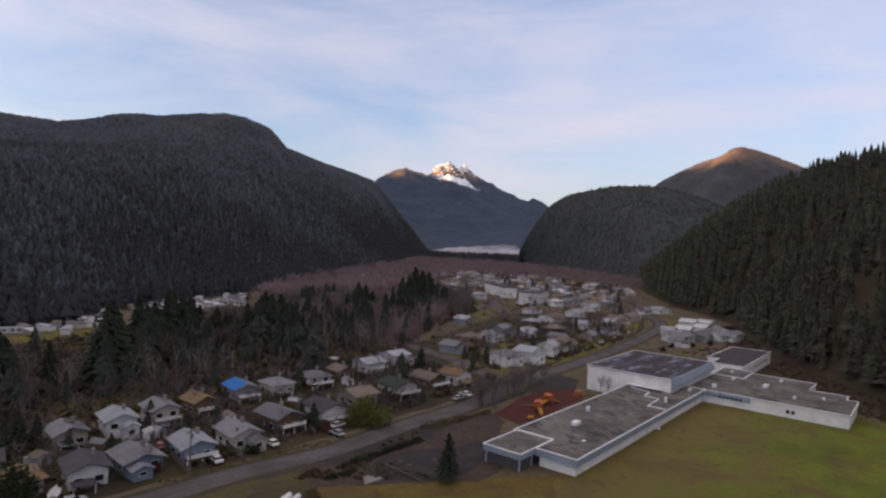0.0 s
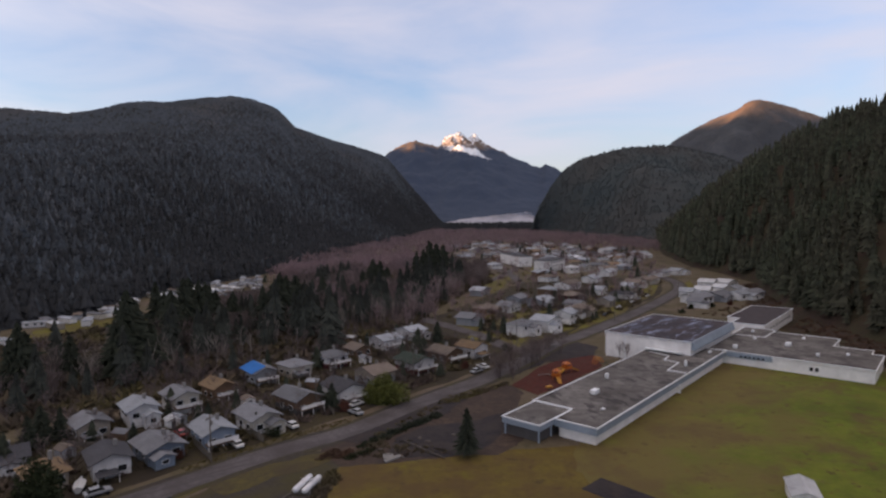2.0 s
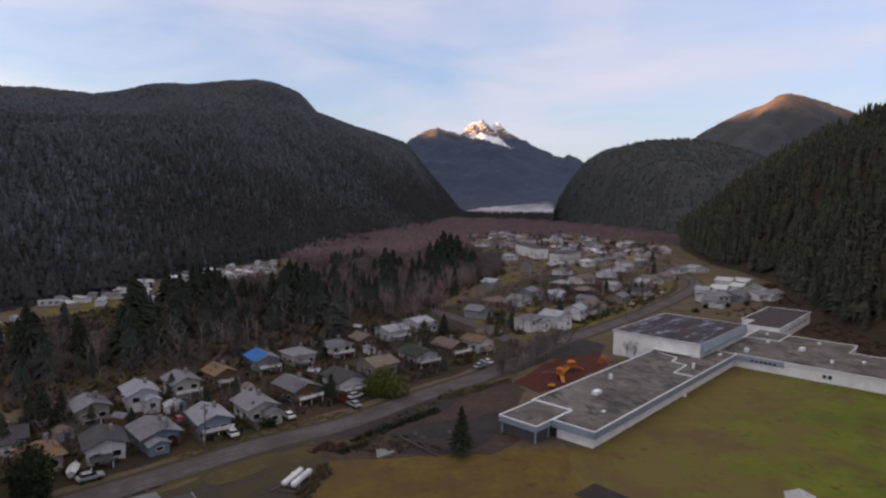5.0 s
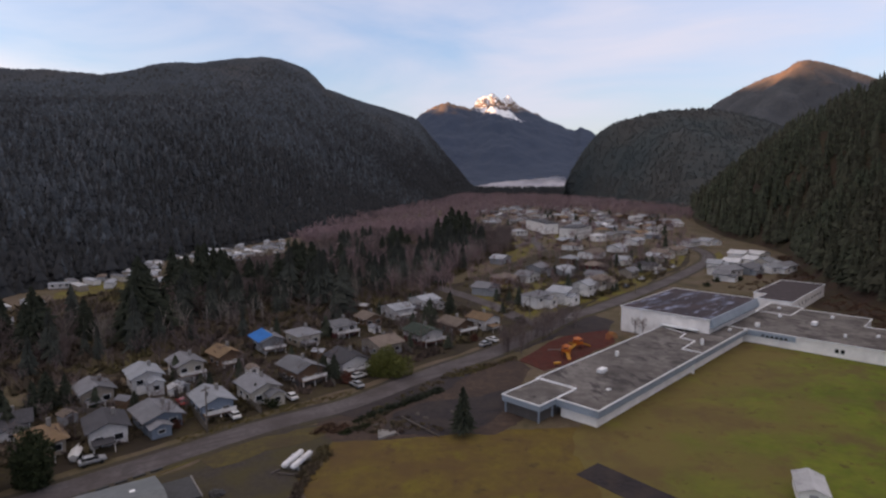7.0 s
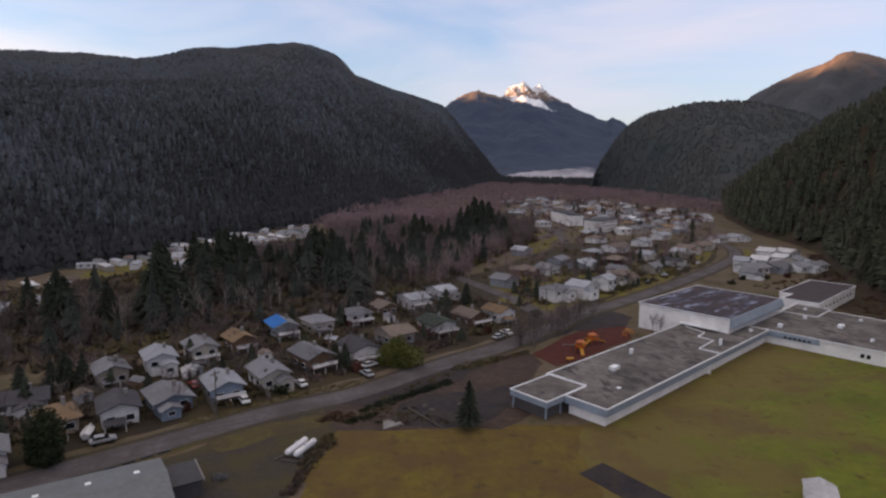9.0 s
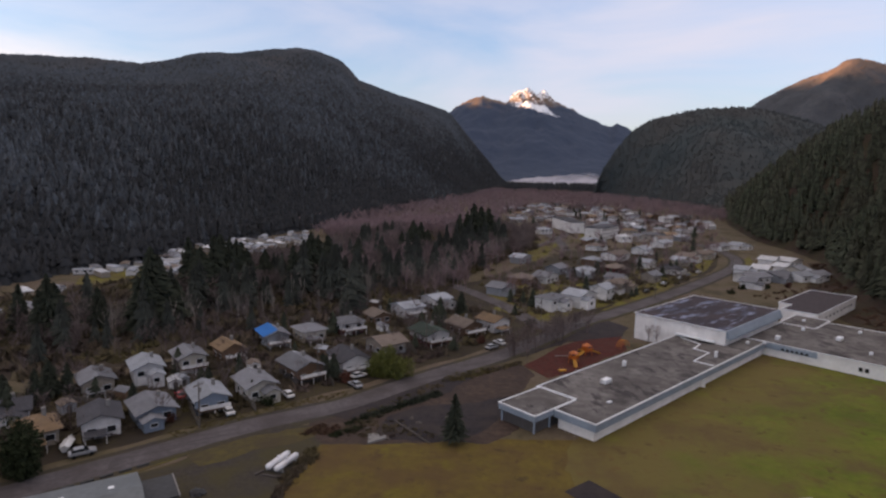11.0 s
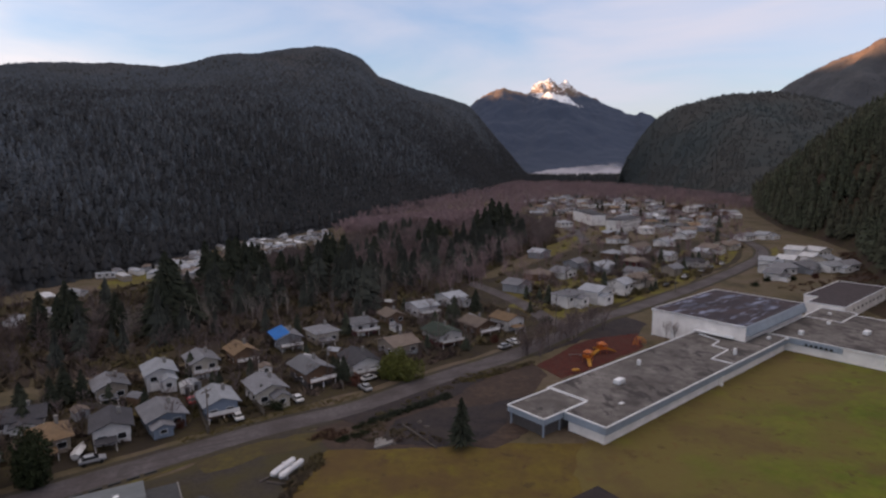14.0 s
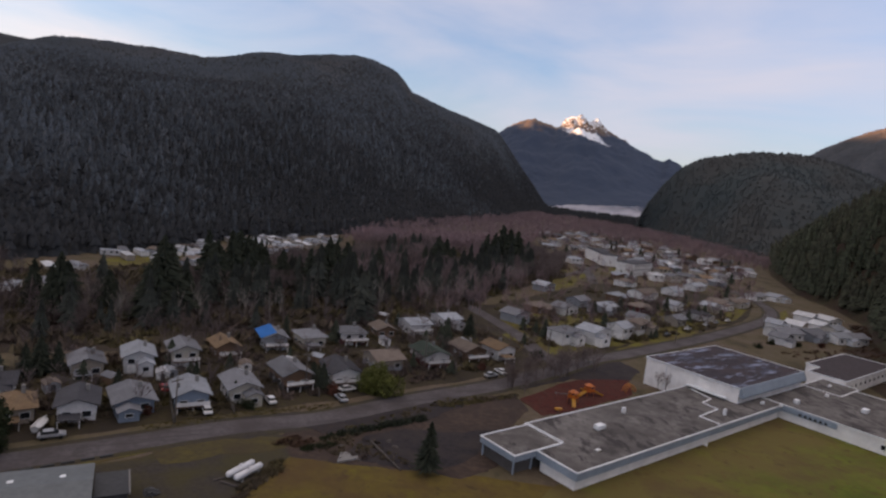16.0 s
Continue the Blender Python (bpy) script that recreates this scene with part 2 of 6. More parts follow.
M["field"] = field_material()
M["wood_floor"] = mat("leaf_litter", (0.034, 0.027, 0.025), (0.050, 0.038, 0.034), 0.95, 0.5, 0.05, 0.5, c=(0.060, 0.048, 0.030))
M["brush"] = mat("brown_brush", (0.100, 0.075, 0.064), (0.070, 0.054, 0.047), 0.95, 0.6, 0.05, 0.2, island=0.35, c=(0.105, 0.090, 0.036))
M["bush_grass"] = mat("grass_tufts", (0.120, 0.100, 0.026), (0.080, 0.064, 0.030), 0.95, 0.6, 0.08, 0.2, island=0.3)
M["dirt"] = mat("dark_reddish_earth", (0.052, 0.038, 0.032), (0.080, 0.056, 0.043), 0.95, 0.7, 0.12, 0.4, c=(0.044, 0.033, 0.029))
M["lot_grass"] = mat("rough_lot_grass", (0.092, 0.076, 0.026), (0.066, 0.053, 0.026), 0.95, 0.8, 0.12, 0.3, c=(0.060, 0.046, 0.030))
M["brush_floor"] = mat("bramble_floor", (0.052, 0.032, 0.024), (0.036, 0.026, 0.021), 0.95, 0.6, 0.08, 0.3, c=(0.045, 0.042, 0.022))
M["red_brush"] = mat("red_brown_brush", (0.115, 0.068, 0.046), (0.078, 0.050, 0.036), 0.95, 0.6, 0.08, 0.2, island=0.3)


def mist_material():
    """Mist that thins towards its ragged top."""
    m = mat("lake_mist_veil", (0.46, 0.45, 0.50), (0.36, 0.355, 0.40), 1.0, 0.02, 0.004, 0.0)
    n, l = m.node_tree.nodes, m.node_tree.links
    p = n["Principled BSDF"]
    geo = n.new("ShaderNodeNewGeometry")
    sep = n.new("ShaderNodeSeparateXYZ")
    t = n.new("ShaderNodeTexNoise")
    t.inputs["Scale"].default_value, t.inputs["Detail"].default_value = 0.012, 5
    l.new(geo.outputs["Position"], t.inputs["Vector"])
    l.new(geo.outputs["Position"], sep.inputs[0])
    a = n.new("ShaderNodeMath")
    a.operation = 'MULTIPLY_ADD'
    a.inputs[1].default_value = -30.0
    l.new(t.outputs["Fac"], a.inputs[0])
    l.new(sep.outputs["Z"], a.inputs[2])
    r = n.new("ShaderNodeMapRange")
    r.inputs[1].default_value, r.inputs[2].default_value, r.inputs[3].default_value, r.inputs[4].default_value = 2.0, 32.0, 0.95, 0.0
    l.new(a.outputs[0], r.inputs[0])
    l.new(r.outputs[0], p.inputs["Alpha"])
    return m


M["fog"] = mist_material()


def blotched(m, colour, scale, lo, hi, amount=1.0, streak=None, seed=0.0, turn=0.0):
    """Adds stains, or streaks of painted reflection, with sharp, ragged edges to a material."""
    n, l = m.node_tree.nodes, m.node_tree.links
    p = n["Principled BSDF"]
    old = p.inputs["Base Color"].links[0].from_socket
    geo = n.new("ShaderNodeNewGeometry")
    mp = n.new("ShaderNodeMapping")
    mp.vector_type = 'TEXTURE'
    mp.inputs["Location"].default_value = (seed, seed * 1.7, 0)
    mp.inputs["Rotation"].default_value = (0, 0, radians(turn))
    mp.inputs["Scale"].default_value = tuple(1 / k for k in streak or (1, 1, 1))
    l.new(geo.outputs["Position"], mp.inputs[0])
    t = n.new("ShaderNodeTexNoise")
    t.inputs["Scale"].default_value, t.inputs["Detail"].default_value, t.inputs["Roughness"].default_value = scale, 8, 0.65
    l.new(mp.outputs[0], t.inputs["Vector"])
    r = n.new("ShaderNodeMapRange")
    r.inputs[1].default_value, r.inputs[2].default_value, r.inputs[4].default_value = lo, hi, amount
    l.new(t.outputs["Fac"], r.inputs[0])
    mix = n.new("ShaderNodeMixRGB")
    mix.inputs[2].default_value = (*colour, 1)
    l.new(r.outputs[0], mix.inputs[0])
    l.new(old, mix.inputs[1])
    l.new(mix.outputs[0], p.inputs["Base Color"])
    return m


blotched(M["roof_gravel"], (0.060, 0.054, 0.053), 0.13, 0.52, 0.62, 0.9)
blotched(M["roof_gravel"], (0.09, 0.082, 0.08), 0.5, 0.55, 0.66, 0.7, (0.5, 1, 1), 77, 45.3)
blotched(M["roof_gravel"], (0.050, 0.045, 0.046), 0.33, 0.57, 0.61, 0.85, (1, 0.35, 1), 143, 20)
blotched(M["roof_gravel"], (0.24, 0.225, 0.215), 0.22, 0.58, 0.70, 0.6, None, 31)
blotched(M["field"], (0.085, 0.052, 0.022), 0.16, 0.58, 0.70, 0.75)
blotched(M["field"], (0.150, 0.145, 0.026), 0.06, 0.55, 0.68, 0.6, None, 17)
blotched(M["field"], (0.125, 0.075, 0.028), 0.35, 0.57, 0.68, 0.7, None, 57)
blotched(M["field"], (0.075, 0.048, 0.022), 0.8, 0.62, 0.72, 0.7, None, 91)
blotched(M["brown_grass"], (0.085, 0.052, 0.022), 0.6, 0.57, 0.70, 0.6, None, 23)
blotched(M["brown_grass"], (0.072, 0.042, 0.024), 0.22, 0.57, 0.68, 0.8)
blotched(M["brown_grass"], (0.15, 0.135, 0.016), 0.10, 0.57, 0.70, 0.6, None, 9)
blotched(M["asphalt"], (0.052, 0.046, 0.046), 0.12, 0.54, 0.66, 0.7)
blotched(M["asphalt"], (0.155, 0.14, 0.137), 0.5, 0.58, 0.72, 0.5, (0.25, 0.5, 1), 5)
blotched(M["asphalt"], (0.058, 0.050, 0.051), 0.55, 0.52, 0.60, 0.6, (0.05, 1, 1), 61, 33)
blotched(M["asphalt_dark"], (0.050, 0.037, 0.030), 0.28, 0.55, 0.68, 0.8)
blotched(M["field"], (0.070, 0.046, 0.022), 0.25, 0.60, 0.66, 0.8, None, 133)
blotched(M["brown_grass"], (0.066, 0.046, 0.022), 0.30, 0.60, 0.66, 0.7, None, 151)
blotched(M["field"], (0.15, 0.14, 0.032), 0.5, 0.62, 0.70, 0.5, None, 171)
blotched(M["field"], (0.102, 0.070, 0.032), 0.075, 0.50, 0.64, 0.75, None, 211)
blotched(M["gravel"], (0.045, 0.040, 0.036), 0.09, 0.52, 0.66, 0.8)
blotched(M["yard"], (0.085, 0.078, 0.018), 0.10, 0.60, 0.70, 0.6)
# pale blue streaks paint the sky's reflection on the wet gym roof
blotched(M["roof_gym"], (0.24, 0.27, 0.37), 0.20, 0.55, 0.61, 0.9, (0.45, 1.9, 1), 12, 45.3)
blotched(M["roof_gym"], (0.10, 0.115, 0.165), 0.12, 0.55, 0.62, 0.7, (0.6, 1.3, 1), 40, 45.3)
M["lone_conifer"] = mat("dark_green_needles", (0.032, 0.039, 0.028), (0.047, 0.053, 0.037), 0.95, 0.8, 0.05, 0.3, island=0.25)
M["wood_conifer"] = mat("woodland_needles", (0.042, 0.048, 0.042), (0.060, 0.064, 0.054), 0.95, 0.8, 0.05, 0.3, island=0.25)
M["weathered"] = mat("weathered_timber_and_stone", (0.115, 0.100, 0.092), (0.080, 0.070, 0.064), 0.9, 3.0, 0.6, 0.3)
# near, mid and far_conifer step from dark to pale: haze put into colour
M["near_conifer"] = mat("unhazed_dark_needles", (0.032, 0.035, 0.039), (0.041, 0.043, 0.047), 0.95, 0.05, 0.006, 0.1, island=0.10)
M["mid_conifer"] = mat("half_hazed_needles", (0.052, 0.061, 0.072), (0.063, 0.071, 0.081), 0.95, 0.04, 0.006, 0.1, island=0.10)
blotched(M["far_conifer"], (0.098, 0.092, 0.090), 0.0045, 0.50, 0.66, 0.6)
blotched(M["far_conifer"], (0.058, 0.066, 0.074), 0.007, 0.52, 0.66, 0.6, None, 300)
blotched(M["white_trim"], (0.45, 0.45, 0.45), 0.6, 0.55, 0.7, 0.5)
blotched(M["valley"], (0.05, 0.038, 0.03), 0.05, 0.54, 0.66, 0.8)
blotched(M["red_earth"], (0.07, 0.03, 0.022), 0.35, 0.55, 0.68, 0.8)
blotched(M["white_wall"], (0.55, 0.50, 0.46), 0.30, 0.60, 0.78, 0.45, (1, 1, 0.3))

# ---- helpers for meshes ----
def part(name, bm, material, parent=None, label=""):
    me = bpy.data.meshes.new(name)
    bm.to_mesh(me)
    bm.free()
    me.materials.append(material)
    ob = new(name, me)
    if parent:
        ob.parent = parent
    if label:
        ob["label"] = label
    return ob


def raw(name, verts, faces, material, parent=None, smooth=False):
    me = bpy.data.meshes.new(name)
    me.from_pydata([tuple(v) for v in verts], [], [tuple(f) for f in faces])
    me.materials.append(material)
    if smooth:
        me.polygons.foreach_set("use_smooth", [True] * len(me.polygons))
    me.update()
    ob = new(name, me)
    if parent:
        ob.parent = parent
    return ob


def root(name, x, y, z, turn, label, category, group=""):
    ob = new(name)
    ob.empty_display_size = 0.5
    ob.matrix_world = pose(x, y, z, 0, 0, turn)
    return tagged(ob, label, category, group)


def box(x0, x1, y0, y1, z0, z1, bevel=0.0, bm=None):
    own = bm or bmesh.new()
    r = bmesh.ops.create_cube(own, size=1.0, matrix=Matrix.Translation(((x0 + x1) / 2, (y0 + y1) / 2, (z0 + z1) / 2)) @ Matrix.Diagonal((x1 - x0, y1 - y0, z1 - z0, 1)))
    if bevel:
        es = list({e for v in r["verts"] for e in v.link_edges})
        bmesh.ops.bevel(own, geom=es, offset=bevel, segments=1, affect='EDGES')
    return own


def tube(p, q, r0, r1, n=6, bm=None):
    own = bm or bmesh.new()
    p, q = Vector(p), Vector(q)
    m = Matrix.Translation((p + q) / 2) @ (q - p).to_track_quat('Z', 'Y').to_matrix().to_4x4()
    bmesh.ops.create_cone(own, cap_ends=True, segments=n, radius1=r0, radius2=r1, depth=(q - p).length, matrix=m)
    return own


def prism(points, z0, z1):
    """A slab over a polygon in the plan."""
    bm = bmesh.new()
    f = bm.faces.new([bm.verts.new((x, y, z0)) for x, y in points])
    bm.normal_update()
    if f.normal.z > 0:
        f.normal_flip()
    ex = bmesh.ops.extrude_face_region(bm, geom=[f])
    for v in ex["geom"]:
        if isinstance(v, bmesh.types.BMVert):
            v.co.z = z1
    bmesh.ops.recalc_face_normals(bm, faces=bm.faces)
    return bm


def smooth01(v):
    v = min(1.0, max(0.0, v))
    return v * v * (3 - 2 * v)


def lerp_table(table, v):
    if v <= table[0][0]:
        return table[0][1]
    for (a, x), (b, y) in zip(table, table[1:]):
        if v <= b:
            return x + (y - x) * (v - a) / (b - a)
    return table[-1][1]


# ---- ground and mountains ----
def sheet(name, points, z, material, label, category="ground"):
    ob = part(name, prism(points, z - 0.3, z), material)
    return tagged(ob, label, category, kind="structure")


def wobble(points, step, amp, seed):
    """The polygon with its sides cut into steps and made uneven."""
    out = []
    for (x0, y0), (x1, y1) in zip(points, points[1:] + points[:1]):
        n = max(1, int(math.hypot(x1 - x0, y1 - y0) / step))
        for i in range(n):
            x, y = x0 + (x1 - x0) * i / n, y0 + (y1 - y0) * i / n
            d = noise.noise_vector((x * 0.11, y * 0.11, seed))
            e = noise.noise_vector((x * 0.55, y * 0.55, seed + 3.3))
            out.append((x + amp * (d.x + 0.4 * e.x), y + amp * (d.y + 0.4 * e.y)))
    return out


ground = part("ground", prism([(-4900, -900), (4900, -900), (4900, 4900), (-4900, 4900)], -8, 0), M["valley"])
tagged(ground, "brown winter valley floor of dry grass and earth", "ground", kind="structure")

# azimuth in degrees, elevation of the crest in degrees
# out of view left of -49, the crest is raised to block the sun
LEFT_CREST = [(-120, 14), (-100, 14), (-80, 13.5), (-62, 12), (-55, 9), (-49, 5.2), (-45.5, 4.6), (-42, 6.4), (-39.5, 7.4), (-35.4, 7.9), (-33.2, 7.96), (-31, 7.84), (-28.5, 7.71), (-26.6, 8.23), (-23.6, 8.96), (-20.9, 9.39), (-18.1, 10), (-15.7, 10.39), (-14.4, 10.25), (-12.8, 9.59), (-12, 9.23), (-11.3, 8.66), (-10.4, 7.69), (-9.3, 7.31), (-7.2, 6.58), (-4.6, 5.72), (-2.1, 5.05), (-0.7, 3.44), (0.6, 1.75), (1.8, 0.26), (2.9, -1.14), (3.6, -1.9)]
LEFT_DIST = [(-120, 900), (-60, 1000), (-40, 1250), (-15, 1500), (0, 1850), (6, 1900)]
LEFT_BASE = [(-120, 330), (-56.6, 259), (-38.5, 310), (-32.8, 337), (-28.1, 350), (-26.3, 378), (-24.5, 405), (-21.8, 429), (-18.2, 466), (-12, 538), (-6.8, 704), (-0.7, 991), (4.6, 1683)]
PEAK_CREST = [(-7, 4.2), (-2.3, 5), (-0.9, 5.97), (0.4, 6.58), (0.9, 6.78), (2, 6.36), (3, 6.09), (3.6, 6.55), (4.3, 6.84), (5.1, 7.13), (5.9, 6.81), (6.7, 6.9), (7.2, 6.38), (7.8, 5.96), (9.1, 5.33), (10.9, 4.52), (12.2, 3.93), (12.7, 3.82), (13.2, 4.11), (13.9, 3.89), (14.6, 3.52), (16, 2.8), (20, 1.5), (26, 0)]
DOME_CREST = [(11.6, -2.2), (12.2, -0.14), (12.7, 0.64), (13.5, 2.07), (14.7, 3.57), (15.4, 4.16), (16.6, 4.77), (18.1, 5.07), (19.5, 5.35), (20.9, 5.44), (23.2, 5.34), (25, 5.16), (26.7, 4.79), (28.4, 4.3), (30.1, 3.54), (33, 2.2), (40, 1.2), (50, 0.5), (60, 0)]
HILL_CREST = [(18, 2), (21.4, 4.21), (23.7, 5.41), (24.7, 6.1), (26.2, 6.8), (27.8, 7.45), (29.2, 8.04), (30.2, 8.48), (30.9, 8.71), (31.7, 8.67), (32.5, 8.43), (33.6, 8.07), (34.9, 7.4), (36.1, 6.67), (39, 5.6), (44, 5.2), (50, 5), (60, 6), (90, 7)]
# crests of two unseen ridges, added to keep sun off the lower slopes
SHADE_CREST = [(-60, 7.5), (-40, 7), (-30, 7.2), (-22, 8.6), (-16, 9.7), (-13, 9), (-11, 7.8), (-8, 6.2), (-5, 5.2), (-1, 3.6)]
SHADE_CREST_2 = [(-98, 7.5), (-85, 7.7), (-73, 7.75), (-64, 7.3), (-50, 6.8), (-36, 6.8), (-20, 6.8), (-10, 6.6), (-8, 6.2), (-5, 5), (-3, 4.4), (-1, 3.4)]
EYE = 52.0


def mountain(name, crest, dist, base, back, step, rows, material, label, rough=0.06, cell=160.0, seed=0, peaky=0.0):
    """A range round the valley: for each azimuth the slope climbs from its foot to the crest and falls behind it."""
    a0, a1 = crest[0][0], crest[-1][0]
    n = int((a1 - a0) / step)
    verts, faces = [], []
    for i in range(n + 1):
        az = a0 + (a1 - a0) * i / n
        d, b = dist(az), base(az)
        top = EYE + d * math.tan(radians(lerp_table(crest, az)))
        for j in range(rows + 1):
            u = j / rows
            v = u / 0.75
            r = b + (d - b) * v if v <= 1 else d + back * (v - 1) * 3
            h = top * (0.62 * smooth01(v) + 0.38 * v ** 1.15) if v <= 1 else top * (1 - 0.75 * smooth01((v - 1) * 3))
            x, y = r * math.sin(radians(az)), r * math.cos(radians(az))
            k = noise.fractal((x / cell, y / cell, seed), 0.9, 2.1, 5)
            w = min(1, v * 2.2) * (1.0 - 0.75 * max(0, 1 - abs(v - 1) * 5))
            h += k * rough * top * w
            if peaky:
                h += peaky * max(0, v - 0.55) * (0.3 + 0.7 * max(0, 1 - abs(az - 5.3) / 2.4)) * (noise.fractal((x / 80, y / 80, 3.3), 0.7, 2.2, 6) + 0.1) * (1 if v < 1.2 else 0)
            verts.append((x, y, max(h, -3)))
    m = rows + 1
    for i in range(n):
        for j in range(rows):
            a = i * m + j
            faces.append((a, a + 1, a + m + 1, a + m))
    ob = raw(name, verts, faces, material, smooth=True)
    return tagged(ob, label, "mountain", kind="structure"), np.array(verts).reshape(n + 1, m, 3)


left_mountain, left_grid = mountain("mountain_1", LEFT_CREST, lambda a: lerp_table(LEFT_DIST, a), lambda a: lerp_table(LEFT_BASE, a), 500, 0.5, 60, M["slope"],
                                    "long steep forested mountain in shade", 0.10, 260, 1)
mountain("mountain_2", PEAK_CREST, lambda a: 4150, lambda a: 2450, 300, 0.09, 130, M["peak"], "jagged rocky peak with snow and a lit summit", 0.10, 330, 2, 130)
dome, dome_grid = mountain("mountain_3", DOME_CREST, lambda a: 1250 + 6 * (a - 14), lambda a: 800 if a > 22 else 800 + (22 - a) * 45, 300, 0.4, 40, M["dome_conifer"], "rounded forested hill in shade", 0.08, 150, 3)


def lit_summit_material():
    """Dark forest blued for shade below a ragged line; above it brown heath and thin trees, reddened for sunlight."""
    m = mat("sunlit_top_and_shaded_forest", (0.060, 0.066, 0.076), (0.074, 0.078, 0.086), 0.95, 0.05, 0.008, 0.4)
    n, l = m.node_tree.nodes, m.node_tree.links
    p = n["Principled BSDF"]
    old = p.inputs["Base Color"].links[0].from_socket
    geo, sep, t = n.new("ShaderNodeNewGeometry"), n.new("ShaderNodeSeparateXYZ"), n.new("ShaderNodeTexNoise")
    t.inputs["Scale"].default_value, t.inputs["Detail"].default_value = 0.006, 6
    l.new(geo.outputs["Position"], sep.inputs[0])
    l.new(geo.outputs["Position"], t.inputs["Vector"])
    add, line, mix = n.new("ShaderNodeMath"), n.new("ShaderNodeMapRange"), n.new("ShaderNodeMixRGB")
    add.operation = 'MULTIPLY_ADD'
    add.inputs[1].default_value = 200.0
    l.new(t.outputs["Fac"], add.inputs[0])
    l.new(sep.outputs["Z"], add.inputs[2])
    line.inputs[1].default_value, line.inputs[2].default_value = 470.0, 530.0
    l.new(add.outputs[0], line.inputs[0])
    # brown top colour strengthens the orange sunlight on the summit
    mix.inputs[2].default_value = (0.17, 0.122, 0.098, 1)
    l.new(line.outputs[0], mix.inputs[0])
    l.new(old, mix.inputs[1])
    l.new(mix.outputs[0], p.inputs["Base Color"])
    return m


M["summit"] = lit_summit_material()
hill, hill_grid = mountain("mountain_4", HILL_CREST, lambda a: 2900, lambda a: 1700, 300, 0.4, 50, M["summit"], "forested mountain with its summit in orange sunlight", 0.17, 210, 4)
# hidden from view: these two ridges only cast shade on the summits
mountain("mountain_6", SHADE_CREST_2, lambda a: 4500, lambda a: 3200, 200, 1.0, 20, M["slope"], "unseen ridge added far behind the long mountain to block the sun", 0.03, 300, 6)
mountain("mountain_5", SHADE_CREST, lambda a: 2600, lambda a: 2000, 200, 1.0, 20, M["slope"], "unseen ridge added behind the long mountain to block the sun", 0.04, 300, 5)

RIGHT_FOOT = [(-300, 100), (60, 140), (88, 152.6), (155, 158.3), (209, 164.6), (256, 171.2), (311, 191.3), (374, 219.9), (429, 229.9), (490, 232.8), (622, 267.7), (864, 357.2), (1190, 495), (1500, 660)]
RIGHT_AMP = [(-300, 150), (300, 150), (560, 175), (700, 160), (800, 105), (950, 70), (1190, 45), (1500, 15)]


def right_height(x, y):
    s = (x - lerp_table(RIGHT_FOOT, y)) * 0.85
    if s <= 0:
        return -1.0
    return lerp_table(RIGHT_AMP, y) * (1 - math.exp(-s / 110)) + 5 * noise.fractal((x / 60, y / 60, 7), 0.9, 2, 4) * min(1, s / 25)


def right_hill():
    verts, faces, nx, ny = [], [], 70, 120
    for j in range(ny + 1):
        y = -300 + 1550 * j / ny
        for i in range(nx + 1):
            x = lerp_table(RIGHT_FOOT, y) - 6 + 640 * (i / nx) ** 1.4
            verts.append((x, y, right_height(x, y)))
    for j in range(ny):
        for i in range(nx):
            a = j * (nx + 1) + i
            faces.append((a, a + 1, a + nx + 2, a + nx + 1))
    return tagged(raw("hillside", verts, faces, M["brush_floor"], smooth=True), "steep wooded hillside above the school", "hillside", kind="structure")


right_hill()

# flat surfaces, each a little above the one below
sheet("yards", wobble([(-104.9, 96.3), (-79.3, 91.2), (-44.8, 123.7), (-15, 151.5), (21.3, 190.3), (52.4, 227.9), (83.7, 263.1), (137.5, 333), (168.4, 400.4), (130.3, 435.5), (69.8, 403.4), (9.5, 287.3), (-27, 246.8), (-50.3, 188.2), (-83.1, 147), (-111.7, 122)], 8, 2.0, 1),
      0.03, M["yard"], "patchy green and brown house yards", "yard")
sheet("lawns", wobble([(12.2, 246.9), (26.8, 224.2), (41.6, 222.3), (76.6, 260.7), (132.1, 330.8), (155.1, 375.9), (119.6, 377.6), (72.6, 313.4), (40.1, 284.9), (15.5, 279.4)], 6, 1.6, 21), 0.045, M["verge"], "yellow-green lawns among the houses", "lawn")
sheet("clearing", wobble([(-169.9, 279.7), (-156.4, 271.6), (-141.8, 296.4), (-150.3, 311.8), (-165.2, 308.4)], 6, 3, 22), 0.06, M["verge"], "yellow-green grass beside the trailer park", "grass")
sheet("clearing", wobble([(-176.9, 182), (-151.8, 196.6), (-139.7, 219.9), (-157.4, 208.8), (-179.2, 198.7)], 6, 3, 23), 0.06, M["verge"], "yellow-green grass among the trees", "grass")
sheet("field", wobble([(17.4, 73.2), (159.8, 89.1), (154.1, 151.6), (139.5, 165), (125, 172), (96, 186), (60, 154), (30, 123), (19.8, 112.4)], 6, 1.2, 2), 0.05, M["field"], "mown green school field with worn patches", "field")
sheet("dry_field", wobble([(-25, 63.2), (21.7, 68.1), (24.9, 112.1), (26.9, 120.3), (8.5, 119.2), (-8.9, 118.2), (-21, 116), (-24.5, 101.9)], 2.5, 3.2, 3), 0.07, M["brown_grass"], "dry brown rough grass", "field")
sheet("gravel_lot", wobble([(-52.9, 75.4), (-25, 68.4), (-24.5, 101.9), (-21.9, 115.9), (-25.6, 122.4), (-32.7, 121.1), (-44.7, 106.7), (-53, 97.3)], 3, 2.0, 4), 0.06, M["gravel"], "grey gravel lot beside the road", "lot")
